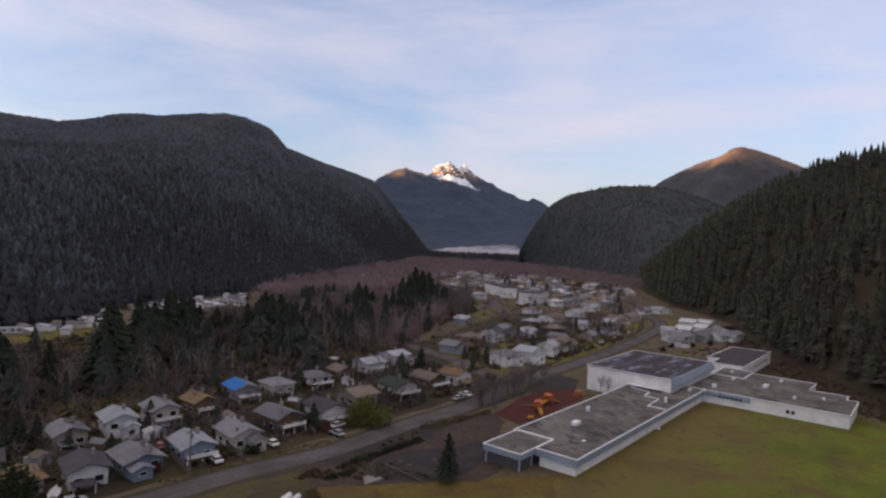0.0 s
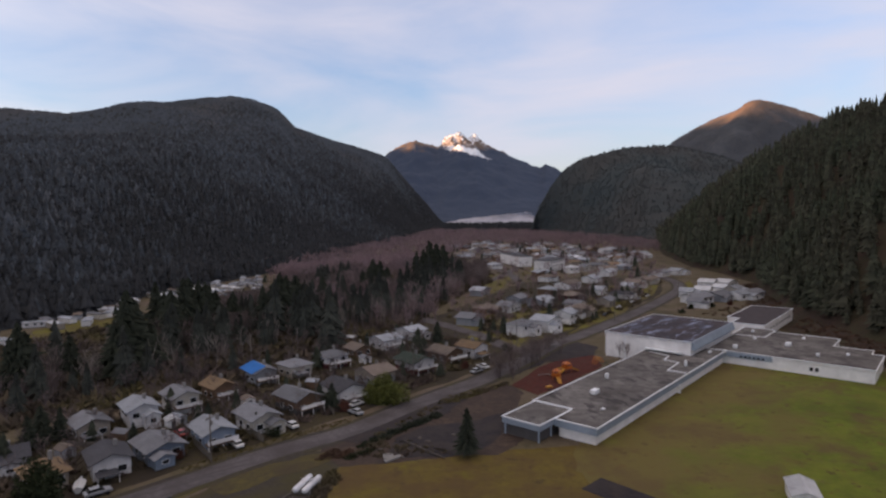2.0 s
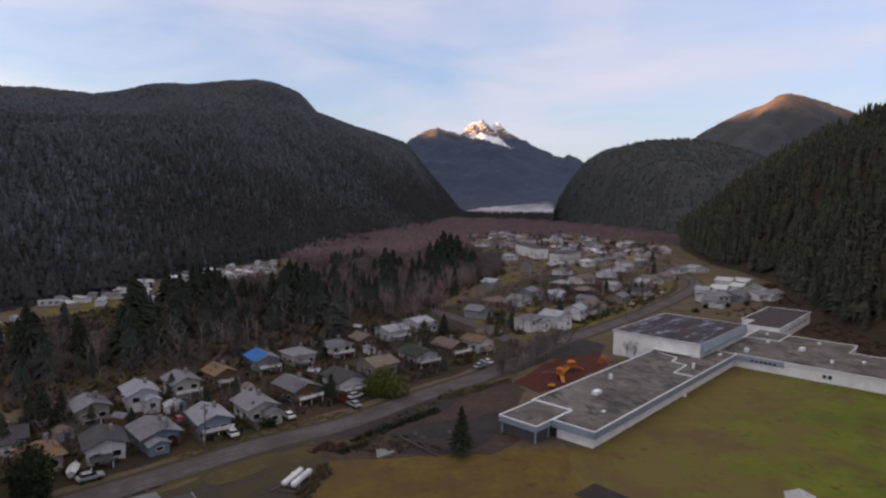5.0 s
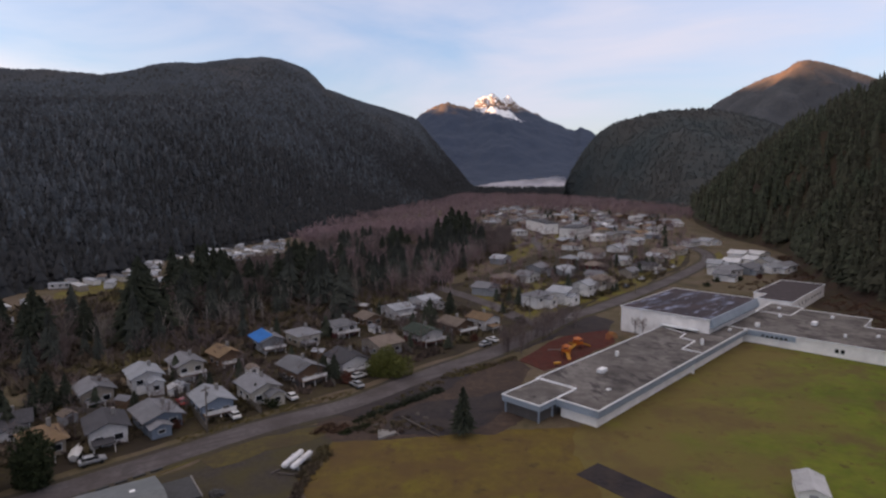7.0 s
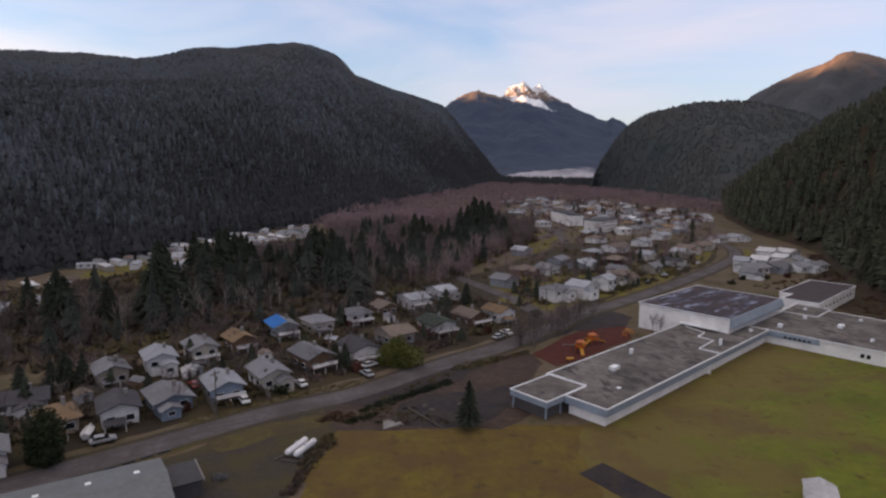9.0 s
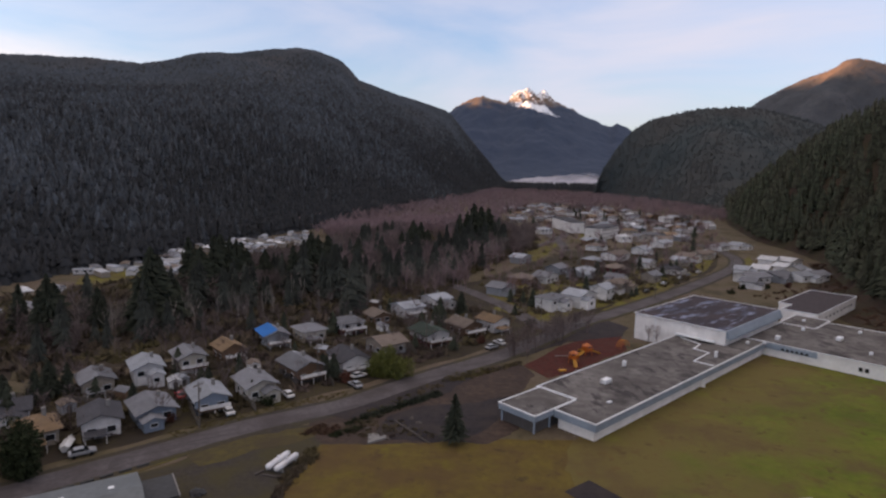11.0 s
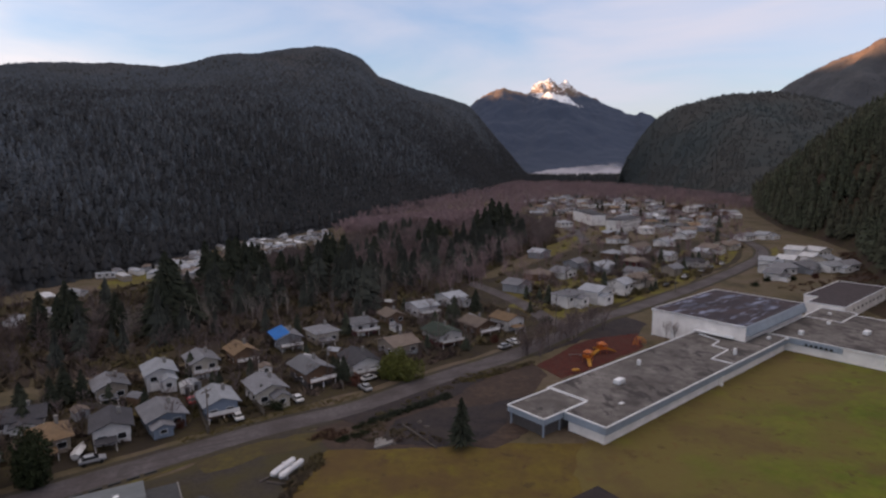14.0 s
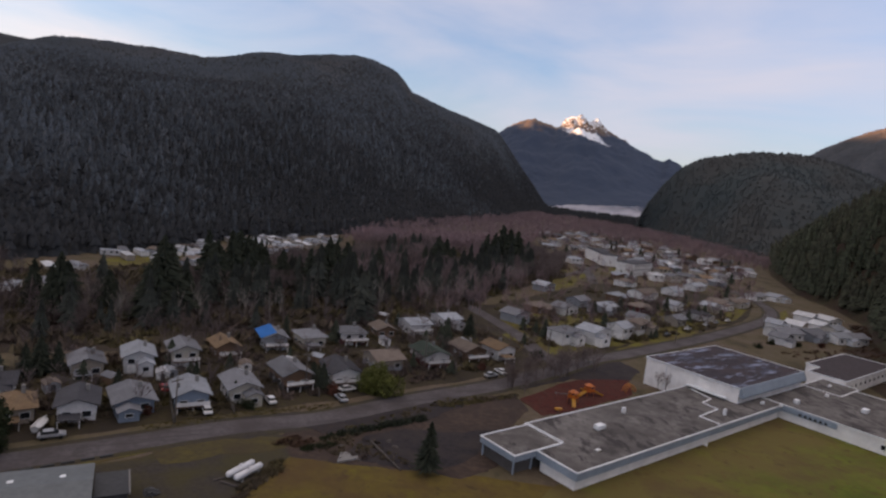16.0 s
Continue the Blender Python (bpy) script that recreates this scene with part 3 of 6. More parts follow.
sheet("lot_edge", wobble([(-70, 74), (-66, 86.5), (-50.5, 101), (-44, 107.5), (-32, 121), (-26, 122.5), (-26, 118), (-40, 104), (-52, 92), (-52, 74)], 3, 0.8, 72), 0.052, M["lot_grass"], "rough olive grass round the gravel lot", "grass")
sheet("verge", wobble([(-67.9, 88.9), (-52.3, 104.6), (-43, 111.8), (-42.3, 109.9), (-50.7, 101.6), (-63.1, 87.3)], 3, 0.9, 5), 0.08, M["verge"], "yellow-green grass verge", "verge")
sheet("rough_grass", wobble([(-44, 111.5), (-30.3, 121.6), (-24.6, 122.5), (-24.9, 116.6), (-33.9, 111.2), (-38.3, 105.5), (-41.3, 102.8), (-44.4, 107.3)], 2.5, 2.2, 25), 0.083, M["lot_grass"], "rough olive grass at the edge of the lot", "grass")
sheet("apron", wobble([(-25.7, 127.7), (-13.4, 138.5), (-0.7, 152.5), (6.7, 160.2), (6.6, 153), (-0.3, 141.4), (-11.4, 131.9), (-19.2, 125.7)], 1.5, 1.8, 15), 0.105, M["asphalt_dark"], "dark worn asphalt apron beside the road", "apron")
sheet("dark_plot", wobble([(-12.5, 118.2), (-11.7, 127.7), (-5.6, 133.6), (2.4, 136.6), (9.4, 138.6), (17.8, 143.5), (18, 136.5), (11.9, 126.9), (7.2, 119.7), (-1.3, 116.9)], 1.2, 1.6, 6), 0.09, M["asphalt_dark"], "dark bare plot with rubble and weeds", "plot")
sheet("dirt_strip", wobble([(-21.9, 114.8), (-27.4, 119.5), (-25.6, 125.6), (-15.7, 132.7), (3.9, 159.1), (19.7, 168.2), (24, 157.2), (16.1, 141.3), (17.4, 126.3), (10.5, 117.4)], 1.5, 1.8, 7), 0.075, M["dirt"], "brown earth strip between the road and the school", "ground")
sheet("playground", wobble([(21.3, 165.3), (38.1, 189.3), (55.4, 197.3), (53.5, 183.3), (33.4, 160.5), (26.7, 155.6)], 2, 0.9, 8), 0.10, M["red_earth"], "dark red playground surface", "playground")
sheet("school_lot", wobble([(21.6, 173), (9.6, 170), (23.3, 190.8), (37.6, 210.1), (54.8, 219.7), (60.8, 207.9), (55.4, 197.3), (38, 190.4)], 2, 1.6, 9), 0.06, M["asphalt_dark"], "dark asphalt parking beside the school", "parking")
sheet("black_pit", [(22.5, 100.8), (27.4, 104.9), (38.2, 91.5), (32.9, 87.7)], 0.11, M["asphalt_dark"], "black rectangular asphalt strip in the grass", "strip")


def ribbon(name, line, width, z, material, label, category="road"):
    """A road along a line in the plan, with a smooth course."""
    pts = [Vector((x, y)) for x, y in line]
    fine = []
    for i in range(len(pts) - 1):
        p0, p1, p2, p3 = pts[max(0, i - 1)], pts[i], pts[i + 1], pts[min(len(pts) - 1, i + 2)]
        for k in range(6):
            t = k / 6
            fine.append(0.5 * ((2 * p1) + (p2 - p0) * t + (2 * p0 - 5 * p1 + 4 * p2 - p3) * t * t + (3 * p1 - p0 - 3 * p2 + p3) * t ** 3))
    fine.append(pts[-1])
    verts, faces = [], []
    for i, p in enumerate(fine):
        d = (fine[min(i + 1, len(fine) - 1)] - fine[max(i - 1, 0)]).normalized()
        s = Vector((d.y, -d.x))
        for k, (o, dz) in enumerate(((-0.5, -0.3), (-0.5, 0), (0, 0.06), (0.5, 0), (0.5, -0.3))):
            q = p + s * width * o * (1 + 0.03 * noise.noise((p.x * 0.2, p.y * 0.2, o * 9)))
            verts.append((q.x, q.y, z + dz))
    for i in range(len(fine) - 1):
        for k in range(4):
            a = i * 5 + k
            faces.append((a, a + 1, a + 6, a + 5))
    return tagged(raw(name, verts, faces, material), label, category, kind="structure"), fine


MAIN = [(-138.5, 47), (-97.9, 69.6), (-70.6, 90), (-64.5, 95.8), (-57.8, 102.2), (-50.1, 109.5), (-40.2, 119.4), (-30.5, 126.9), (-25.1, 130.6), (-19.7, 135.6), (-14, 142.1), (-7.7, 149.5), (-0.7, 156.9), (6.8, 164.5), (15.1, 173.3), (31, 193.6), (45.9, 214.6), (56.3, 225.2), (81.8, 253.8), (111.2, 289.3), (140.6, 327.7), (161.8, 360.3), (174.5, 397), (176.8, 439.2), (169.3, 497.5), (151.9, 558.9)]
ribbon("gravel_shoulder", MAIN, 9.5, 0.085, M["gravel"], "brown gravel shoulder along the road", "shoulder")
ribbon("road", MAIN, 6.4, 0.12, M["asphalt"], "worn grey asphalt road through the town")
ribbon("side_road", [(35.7, 200.8), (28, 213.8), (21.4, 233.2), (9, 257.2), (1.1, 270.6), (-5.8, 289), (17.9, 360.6), (57.8, 434), (89.3, 517.4)], 6.5, 0.13, M["asphalt"], "narrow grey side street")
ribbon("far_street", [(69.8, 403.4), (72.5, 464), (65.9, 533), (73.9, 631), (102.5, 797.9)], 6.5, 0.10, M["asphalt"], "narrow grey street among far houses")

# ---- the school ----
M["tar_roof"] = mat("dark_roof_gravel", (0.075, 0.062, 0.066), (0.05, 0.042, 0.046), 0.85, 0.8, 0.2, 0.1)
# porch wall coloured dark for the shade of an open recess
M["dark"] = mat("shaded_recess_wall", (0.105, 0.098, 0.096), (0.075, 0.070, 0.070), 0.9)
school = root("school", 31.2, 119.0, 0, 45.3, "low white school with flat gravel roofs and blue-grey fascias", "school")


def flat_block(poly, h, fascia, over=0.7, wall="white_wall", roof="roof_gravel", name="wing"):
    """Walls, a deep fascia round the eaves, a white edge trim and a gravel roof."""
    n = len(poly)
    area = sum(x0 * y1 - x1 * y0 for (x0, y0), (x1, y1) in zip(poly, poly[1:] + poly[:1]))
    pts = poly if area > 0 else poly[::-1]

    def grow(d):
        out = []
        for i in range(n):
            p, q, r = Vector(pts[i - 1]), Vector(pts[i]), Vector(pts[(i + 1) % n])
            a, b = (q - p).normalized(), (r - q).normalized()
            na, nb = Vector((a.y, -a.x)), Vector((b.y, -b.x))
            m = (na + nb) / max(0.3, 1 + na.dot(nb))
            out.append(tuple(q + m * d))
        return out
    part("wall", prism(grow(0), 0, h - fascia + 0.02), M[wall], school)
    part("fascia", prism(grow(over), h - fascia, h), M["blue_fascia" if fascia > 0.6 else "white_wall"], school, "blue-grey metal fascia" if fascia > 0.6 else "")
    part("roof", prism(grow(over - 0.25), h, h + 0.06), M[roof], school)
    for (x0, y0), (x1, y1) in zip(grow(over), grow(over)[1:] + grow(over)[:1]):
        d = Vector((x1 - x0, y1 - y0, 0)).normalized()
        s = Vector((d.y, -d.x, 0)) * 0.13
        e = d * 0.1
        bm = bmesh.new()
        c = [Vector((x0, y0, 0)) - s - e * 0, Vector((x0, y0, 0)) + s, Vector((x1, y1, 0)) + s, Vector((x1, y1, 0)) - s]
        bm.free()
        part("edge_trim", prism([(v.x, v.y) for v in c], h - 0.05, h + 0.18), M["white_trim"], school, "white metal roof edge")


flat_block([(0.7, 0.7), (88.3, 0.7), (88.3, 20.0), (8.2, 20.0), (8.2, 9.4), (0.7, 9.4)], 3.9, 1.6)
flat_block([(-5.4, 10.9), (7.4, 10.9), (7.4, 19.3), (-5.4, 19.3)], 3.95, 1.3, wall="dark")
for px, py in ((-5.6, 10.7), (-5.6, 19.4), (-0.6, 10.7)):
    part("post", box(px - 0.15, px + 0.15, py - 0.15, py + 0.15, 0, 2.7), M["blue_fascia"], school, "grey steel porch post")
flat_block([(89.2, 0.9), (89.2, -39.2), (110.6, -39.2), (110.6, -36.0), (116.4, -36.0), (116.4, -25.2), (130.0, -25.2), (130.0, -5.0), (117.5, -5.0), (117.5, 5.4), (89.2, 5.4)], 3.95, 0.5, 0.25)
flat_block([(118.1, -4.4), (134.6, -4.4), (134.6, 6.0), (118.1, 6.0)], 3.8, 0.5, 0.2)
flat_block([(135.4, -0.6), (184.0, -0.6), (184.0, 15.6), (146.5, 15.6), (146.5, 11.0), (135.4, 11.0)], 5.0, 0.5, 0.1, roof="tar_roof")
part("wall", prism([(75.0, 6.2), (117.0, 6.2), (117.0, 34.6), (75.0, 34.6)], 0, 8.0), M["white_wall"], school)
bm = bmesh.new()
ends = [[bm.verts.new((x, y, z)) for y, z in ((6.18, 8.4), (5.9, 8.4), (4.9, 6.2), (4.9, 5.8), (6.18, 5.8))] for x in (75.2, 117.4)]
bm.faces.new(ends[0])
bm.faces.new(ends[1][::-1])
for i in range(5):
    bm.faces.new((ends[0][i], ends[0][i - 1], ends[1][i - 1], ends[1][i]))
bmesh.ops.recalc_face_normals(bm, faces=bm.faces)
part("fascia", bm, M["blue_fascia"], school, "sloping blue-grey metal fascia along the gym")
part("roof", prism([(74.8, 6.0), (117.2, 6.0), (117.2, 34.8), (74.8, 34.8)], 8.0, 8.3), M["roof_gym"], school, "dark wet gym roof with sky reflections painted as blue streaks")
for x0, x1, y0, y1 in ((74.66, 74.86, 5.9, 34.9), (117.14, 117.34, 5.9, 34.9), (74.86, 117.14, 34.74, 34.94)):
    part("edge_trim", box(x0, x1, y0, y1, 8.1, 8.42), M["white_trim"], school, "white metal roof edge")
part("fascia", prism([(89.6, 0.2), (88.8, 0.2), (88.8, -13.4), (89.6, -13.4)], 2.3, 4.0), M["blue_fascia"], school, "blue-grey metal fascia")
for y in (13.0, 20.2, 27.4):
    part("roof_seam", box(75.0, 117.0, y - 0.06, y + 0.06, 8.3, 8.34), M["tar_roof"], school)
for i in range(6):
    part("window", box(88.66, 88.82, -5.0 - 1.25 * i, -4.3 - 1.25 * i, 2.45, 3.1), M["glass"], school)
for y in (-24.2, -25.6):
    part("window", box(89.08, 89.22, y, y + 0.9, 1.3, 2.4), M["glass"], school)
part("buttress", box(47.7, 48.1, -0.35, 0.6, 0, 2.4), M["white_wall"], school, "white pier under the eaves")
for i in range(9):
    part("window", box(140 + 4.6 * i, 141.4 + 4.6 * i, -0.68, -0.5, 2.2, 3.1), M["glass"], school)
# white canopy against the foot of the gym wall
part("canopy", box(73.2, 74.9, 9.0, 20.5, 4.6, 4.85), M["white_trim"], school, "white canopy roof against the gym wall")
part("downpipe", box(74.82, 74.98, 27.6, 27.8, 0, 8.0), M["white_trim"], school)

# ---- houses ----
ROOF = {k: mat("shingles_" + k, a, b, 0.85, 3.0, 0.4, 0.2, objvar=0.25) for k, a, b in (
    ("grey", (0.195, 0.20, 0.22), (0.140, 0.144, 0.16)), ("light", (0.335, 0.355, 0.39), (0.25, 0.268, 0.30)), ("dark", (0.075, 0.075, 0.085), (0.05, 0.05, 0.058)),
    ("brown", (0.185, 0.150, 0.128), (0.135, 0.110, 0.094)), ("tan", (0.24, 0.165, 0.10), (0.175, 0.12, 0.075)), ("green", (0.055, 0.075, 0.06), (0.04, 0.055, 0.046)),
    ("blue", (0.03, 0.16, 0.46), (0.025, 0.12, 0.36)), ("white", (0.55, 0.56, 0.58), (0.46, 0.47, 0.49)))}
WALL = {k: mat("siding_" + k, a, b, 0.75, 4.0, 0.5, 0.1, objvar=0.15) for k, a, b in (
    ("white", (0.80, 0.78, 0.765), (0.70, 0.685, 0.67)), ("pale", (0.62, 0.605, 0.60), (0.53, 0.515, 0.51)), ("cream", (0.50, 0.455, 0.39), (0.48, 0.44, 0.37)), ("grey", (0.30, 0.31, 0.33), (0.24, 0.25, 0.27)),
    ("blue", (0.20, 0.25, 0.32), (0.16, 0.20, 0.26)), ("beige", (0.33, 0.28, 0.23), (0.27, 0.23, 0.19)), ("red", (0.12, 0.028, 0.030), (0.09, 0.022, 0.025)),
    ("wood", (0.16, 0.095, 0.055), (0.11, 0.065, 0.04)), ("dark", (0.06, 0.058, 0.06), (0.045, 0.043, 0.045)))}
M["concrete"] = mat("concrete", (0.26, 0.25, 0.24), (0.20, 0.195, 0.19), 0.9, 2.0, 0.3, 0.15)
WORDS = {"light": "pale grey", "dark": "dark grey", "grey": "grey", "brown": "brown", "tan": "tan", "green": "dark green", "blue": "bright blue", "white": "white",
         "cream": "cream", "beige": "beige", "red": "dark red", "wood": "brown wood", "pale": "off-white"}


def gable_wall(w, d, z0, z1, rise):
    bm = bmesh.new()
    ring = [(-w / 2, z0), (w / 2, z0), (w / 2, z1), (0, z1 + rise), (-w / 2, z1)]
    f = [bm.verts.new((x, -d / 2, z)) for x, z in ring]
    b = [bm.verts.new((x, d / 2, z)) for x, z in ring]
    bm.faces.new(f)
    bm.faces.new(b[::-1])
    for i in range(5):
        j = (i + 1) % 5
        bm.faces.new((f[j], f[i], b[i], b[j]))
    bmesh.ops.recalc_face_normals(bm, faces=bm.faces)
    return bm


def roof_slab(w, d, z1, rise, side, over=0.75, thick=0.18):
    """One side of a gable roof."""
    k = rise / (w / 2)
    bm = bmesh.new()
    x0, x1 = 0.0, w / 2 + over
    ring = [(x0, z1 + rise), (x1, z1 - over * k), (x1, z1 - over * k + thick), (x0, z1 + rise + thick)]
    f = [bm.verts.new((side * x, -d / 2 - over, z)) for x, z in ring]
    b = [bm.verts.new((side * x, d / 2 + over, z)) for x, z in ring]
    bm.faces.new(f)
    bm.faces.new(b[::-1])
    for i in range(4):
        j = (i + 1) % 4
        bm.faces.new((f[j], f[i], b[i], b[j]))
    bmesh.ops.recalc_face_normals(bm, faces=bm.faces)
    return bm


def hip_roof(w, d, z1, rise, over=0.75):
    bm = bmesh.new()
    a, b = w / 2 + over, d / 2 + over
    ridge = max(0.3, (d - w) / 2 + 0.2) if d > w else 0.0
    ridx = max(0.3, (w - d) / 2 + 0.2) if w >= d else 0.0
    e = [bm.verts.new((x, y, z1 - 0.1)) for x, y in ((-a, -b), (a, -b), (a, b), (-a, b))]
    r = [bm.verts.new((-ridx, -ridge, z1 + rise)), bm.verts.new((ridx, ridge, z1 + rise))]
    if d > w:
        for f in ((e[0], e[1], r[0]), (e[1], e[2], r[1], r[0]), (e[2], e[3], r[1]), (e[3], e[0], r[0], r[1])):
            bm.faces.new(f)
    else:
        for f in ((e[0], e[1], r[1], r[0]), (e[1], e[2], r[1]), (e[2], e[3], r[0], r[1]), (e[3], e[0], r[0])):
            bm.faces.new(f)
    bm.faces.new(e[::-1])
    bmesh.ops.recalc_face_normals(bm, faces=bm.faces)
    return bm


def window(parent, x, z, w, h, y, face="front"):
    """A framed window, 2 cm proud of its wall."""
    if face == "front":
        fr, gl = box(x - w / 2 - 0.09, x + w / 2 + 0.09, y - 0.05, y + 0.02, z - 0.09, z + h + 0.09), box(x - w / 2, x + w / 2, y - 0.065, y - 0.01, z, z + h)
    else:
        s = 1 if y > 0 else -1
        lo, hi = sorted((y - 0.02 * s, y + 0.05 * s))
        l2, h2 = sorted((y, y + 0.065 * s))
        fr, gl = box(lo, hi, x - w / 2 - 0.09, x + w / 2 + 0.09, z - 0.09, z + h + 0.09), box(l2, h2, x - w / 2, x + w / 2, z, z + h)
    win = part("window", fr, M["white_trim"], parent)
    part("pane", gl, M["glass"], win)


def house(x, y, turn, w, d, h, rise, roof, wall, base=None, hip=False, across=False, detail=2, porch=False, label="", garage=True, name="house", group="town houses", wing=0):
    """x, y: the middle of the front at the ground. across: the ridge runs along the front."""
    a = radians(turn)
    lab = label or "%s house with a %s shingle roof" % (WORDS[wall], WORDS[roof])
    ob = root(name, x - math.sin(a) * d / 2, y + math.cos(a) * d / 2, 0.0, turn, lab, name.replace("_", " "), group)
    z0 = 0.0
    if base:
        part("base", box(-w / 2 + 0.06, w / 2 - 0.06, -d / 2 + 0.06, d / 2 - 0.06, 0, h * 0.46), WALL[base] if base in WALL else M[base], ob)
        z0 = h * 0.45
    if hip:
        part("wall", box(-w / 2, w / 2, -d / 2, d / 2, z0, h), WALL[wall], ob)
        part("roof", hip_roof(w, d, h, rise), ROOF[roof], ob)
    elif across:
        bm = gable_wall(d, w, z0, h, rise)
        bmesh.ops.rotate(bm, verts=bm.verts, matrix=Matrix.Rotation(radians(90), 3, 'Z'))
        part("wall", bm, WALL[wall], ob)
        for s in (-1, 1):
            bm = roof_slab(d, w, h, rise, s)
            bmesh.ops.rotate(bm, verts=bm.verts, matrix=Matrix.Rotation(radians(90), 3, 'Z'))
            part("roof", bm, ROOF[roof], ob)
    else:
        part("wall", gable_wall(w, d, z0, h, rise), WALL[wall], ob)
        for s in (-1, 1):
            part("roof", roof_slab(w, d, h, rise, s), ROOF[roof], ob)
    if wing:
        ww, wd, wh, wr = w * 0.52, 3.2, h * 0.74, rise * 0.62
        x0 = wing * w * 0.2
        bm = gable_wall(ww, wd, 0, wh, wr)
        bmesh.ops.translate(bm, verts=bm.verts, vec=(x0, -d / 2 - wd / 2 + 0.05, 0))
        annex = part("annex", bm, WALL[wall], ob)
        for s in (-1, 1):
            bm = roof_slab(ww, wd, wh, wr, s, 0.4, 0.14)
            bmesh.ops.translate(bm, verts=bm.verts, vec=(x0, -d / 2 - wd / 2 + 0.05, 0))
            part("roof", bm, ROOF[roof], annex)
        window(annex, x0, wh * 0.45, 1.3, wh * 0.34, -d / 2 - wd + 0.05)
    if detail == 0:
        return ob
    up = h * 0.56 if h > 4 else 1.1
    f = -d / 2
    for k in ((-0.26, 0.26) if w < 10 else (-0.32, 0.0, 0.32)):
        window(ob, w * k, up, 1.5 if k else 2.0, min(1.15, h - up - 0.35), f)
    if detail > 1:
        for k in (-0.28, 0.12):
            window(ob, d * k, up, 1.2, 1.0, w / 2, "side")
            window(ob, d * k + 0.6, up, 1.2, 1.0, -w / 2, "side")
        if h > 4:
            if garage:
                g = part("garage_door", box(-w * 0.38, -w * 0.38 + 2.6, f - 0.03, f + 0.1, 0, 2.05), WALL["white"] if wall != "white" else M["concrete"], ob)
                for q in range(3):
                    part("panel", box(-w * 0.38 + 0.08, -w * 0.38 + 2.52, f - 0.05, f, 0.1 + 0.66 * q, 0.68 + 0.66 * q), WALL["white"] if wall != "white" else M["concrete"], g)
            part("door", box(w * 0.16, w * 0.16 + 0.95, f - 0.04, f + 0.1, 0, 2.05), WALL["dark"], ob)
            window(ob, w * 0.38, 0.9, 0.9, 0.9, f)
        if not porch and not wing and across is False and h > 3.3:
            cz = h * 0.5
            port = part("carport", box(-w * 0.46, w * 0.12, f - 3.2, f - 0.02, cz, cz + 0.14), ROOF[roof], ob, "flat carport roof on posts")
            for q in (-0.44, 0.10):
                part("post", box(w * q - 0.07, w * q + 0.07, f - 3.1, f - 2.96, 0, cz), WALL["white"], port)
        part("chimney", box(w * 0.18, w * 0.18 + 0.7, d * 0.1, d * 0.1 + 0.7, h, h + rise + 0.9), M["concrete"], ob)
        if porch:
            pz = h * 0.46
            deck = part("deck", box(-w / 2, w / 2, f - 2.0, f - 0.02, pz - 0.2, pz), WALL["wood"], ob, "wooden deck on posts")
            for q in (-0.47, 0, 0.47):
                part("post", box(w * q - 0.08, w * q + 0.08, f - 1.95, f - 1.79, 0, pz - 0.2), WALL["white"], deck)
            part("rail", box(-w / 2, w / 2, f - 2.0, f - 1.93, pz + 0.12, pz + 0.95), WALL["white"], deck, "white deck railing")
    return ob


ST = 40.0
# front x, y, width, depth, height, rise, roof, wall, base, hip, across, porch, label
FRONT = [
    (-76.2, 94.2, 7.4, 9, 4.6, 1.5, "grey", "white", "white", False, False, False, "white two-storey house with a grey gable roof beside the road"),
    (-73.2, 108.3, 8.0, 10, 4.6, 2.0, "tan", "beige", "beige", True, False, False, "beige house with a tan hipped shingle roof"),
    (-64.5, 113.2, 8.6, 11, 5.0, 1.4, "dark", "white", "white", False, False, False, "white gabled house with a dark roof and an open carport"),
    (-57.2, 120.3, 9.4, 12, 4.0, 1.3, "grey", "blue", None, False, False, False, "blue-grey house with a stepped grey roof"),
    (-48.5, 126.7, 8.6, 12, 4.8, 1.4, "light", "blue", "blue", False, False, True, "blue house with a pale grey metal roof"),
    (-40.5, 134.7, 8.6, 12, 5.0, 1.4, "grey", "cream", "white", False, False, False, "cream house with a grey gable roof"),
    (-33, 147.2, 8.2, 12, 5.4, 1.5, "grey", "wood", "dark", False, False, True, "brown wooden house with a grey gable roof and deck"),
    (-22.8, 154.1, 8.6, 12, 5.2, 1.5, "dark", "white", "grey", False, False, True, "white and grey house with a dark roof"),
    (-14.9, 170.8, 9.5, 11, 4.8, 1.5, "brown", "beige", "grey", False, True, False, "beige house with a brown shingle roof"),
    (-3.1, 181.2, 9.5, 12, 5.0, 1.5, "green", "white", "red", False, False, True, "white house with a dark green roof and red base"),
    (7.4, 192.7, 9.0, 11, 4.8, 1.6, "brown", "wood", "wood", False, False, True, "brown wooden house with a brown roof"),
    (16.9, 198.9, 8.6, 10, 5.2, 1.4, "tan", "white", "white", False, False, False, "white house with a two-tone tan roof at the corner"),
]
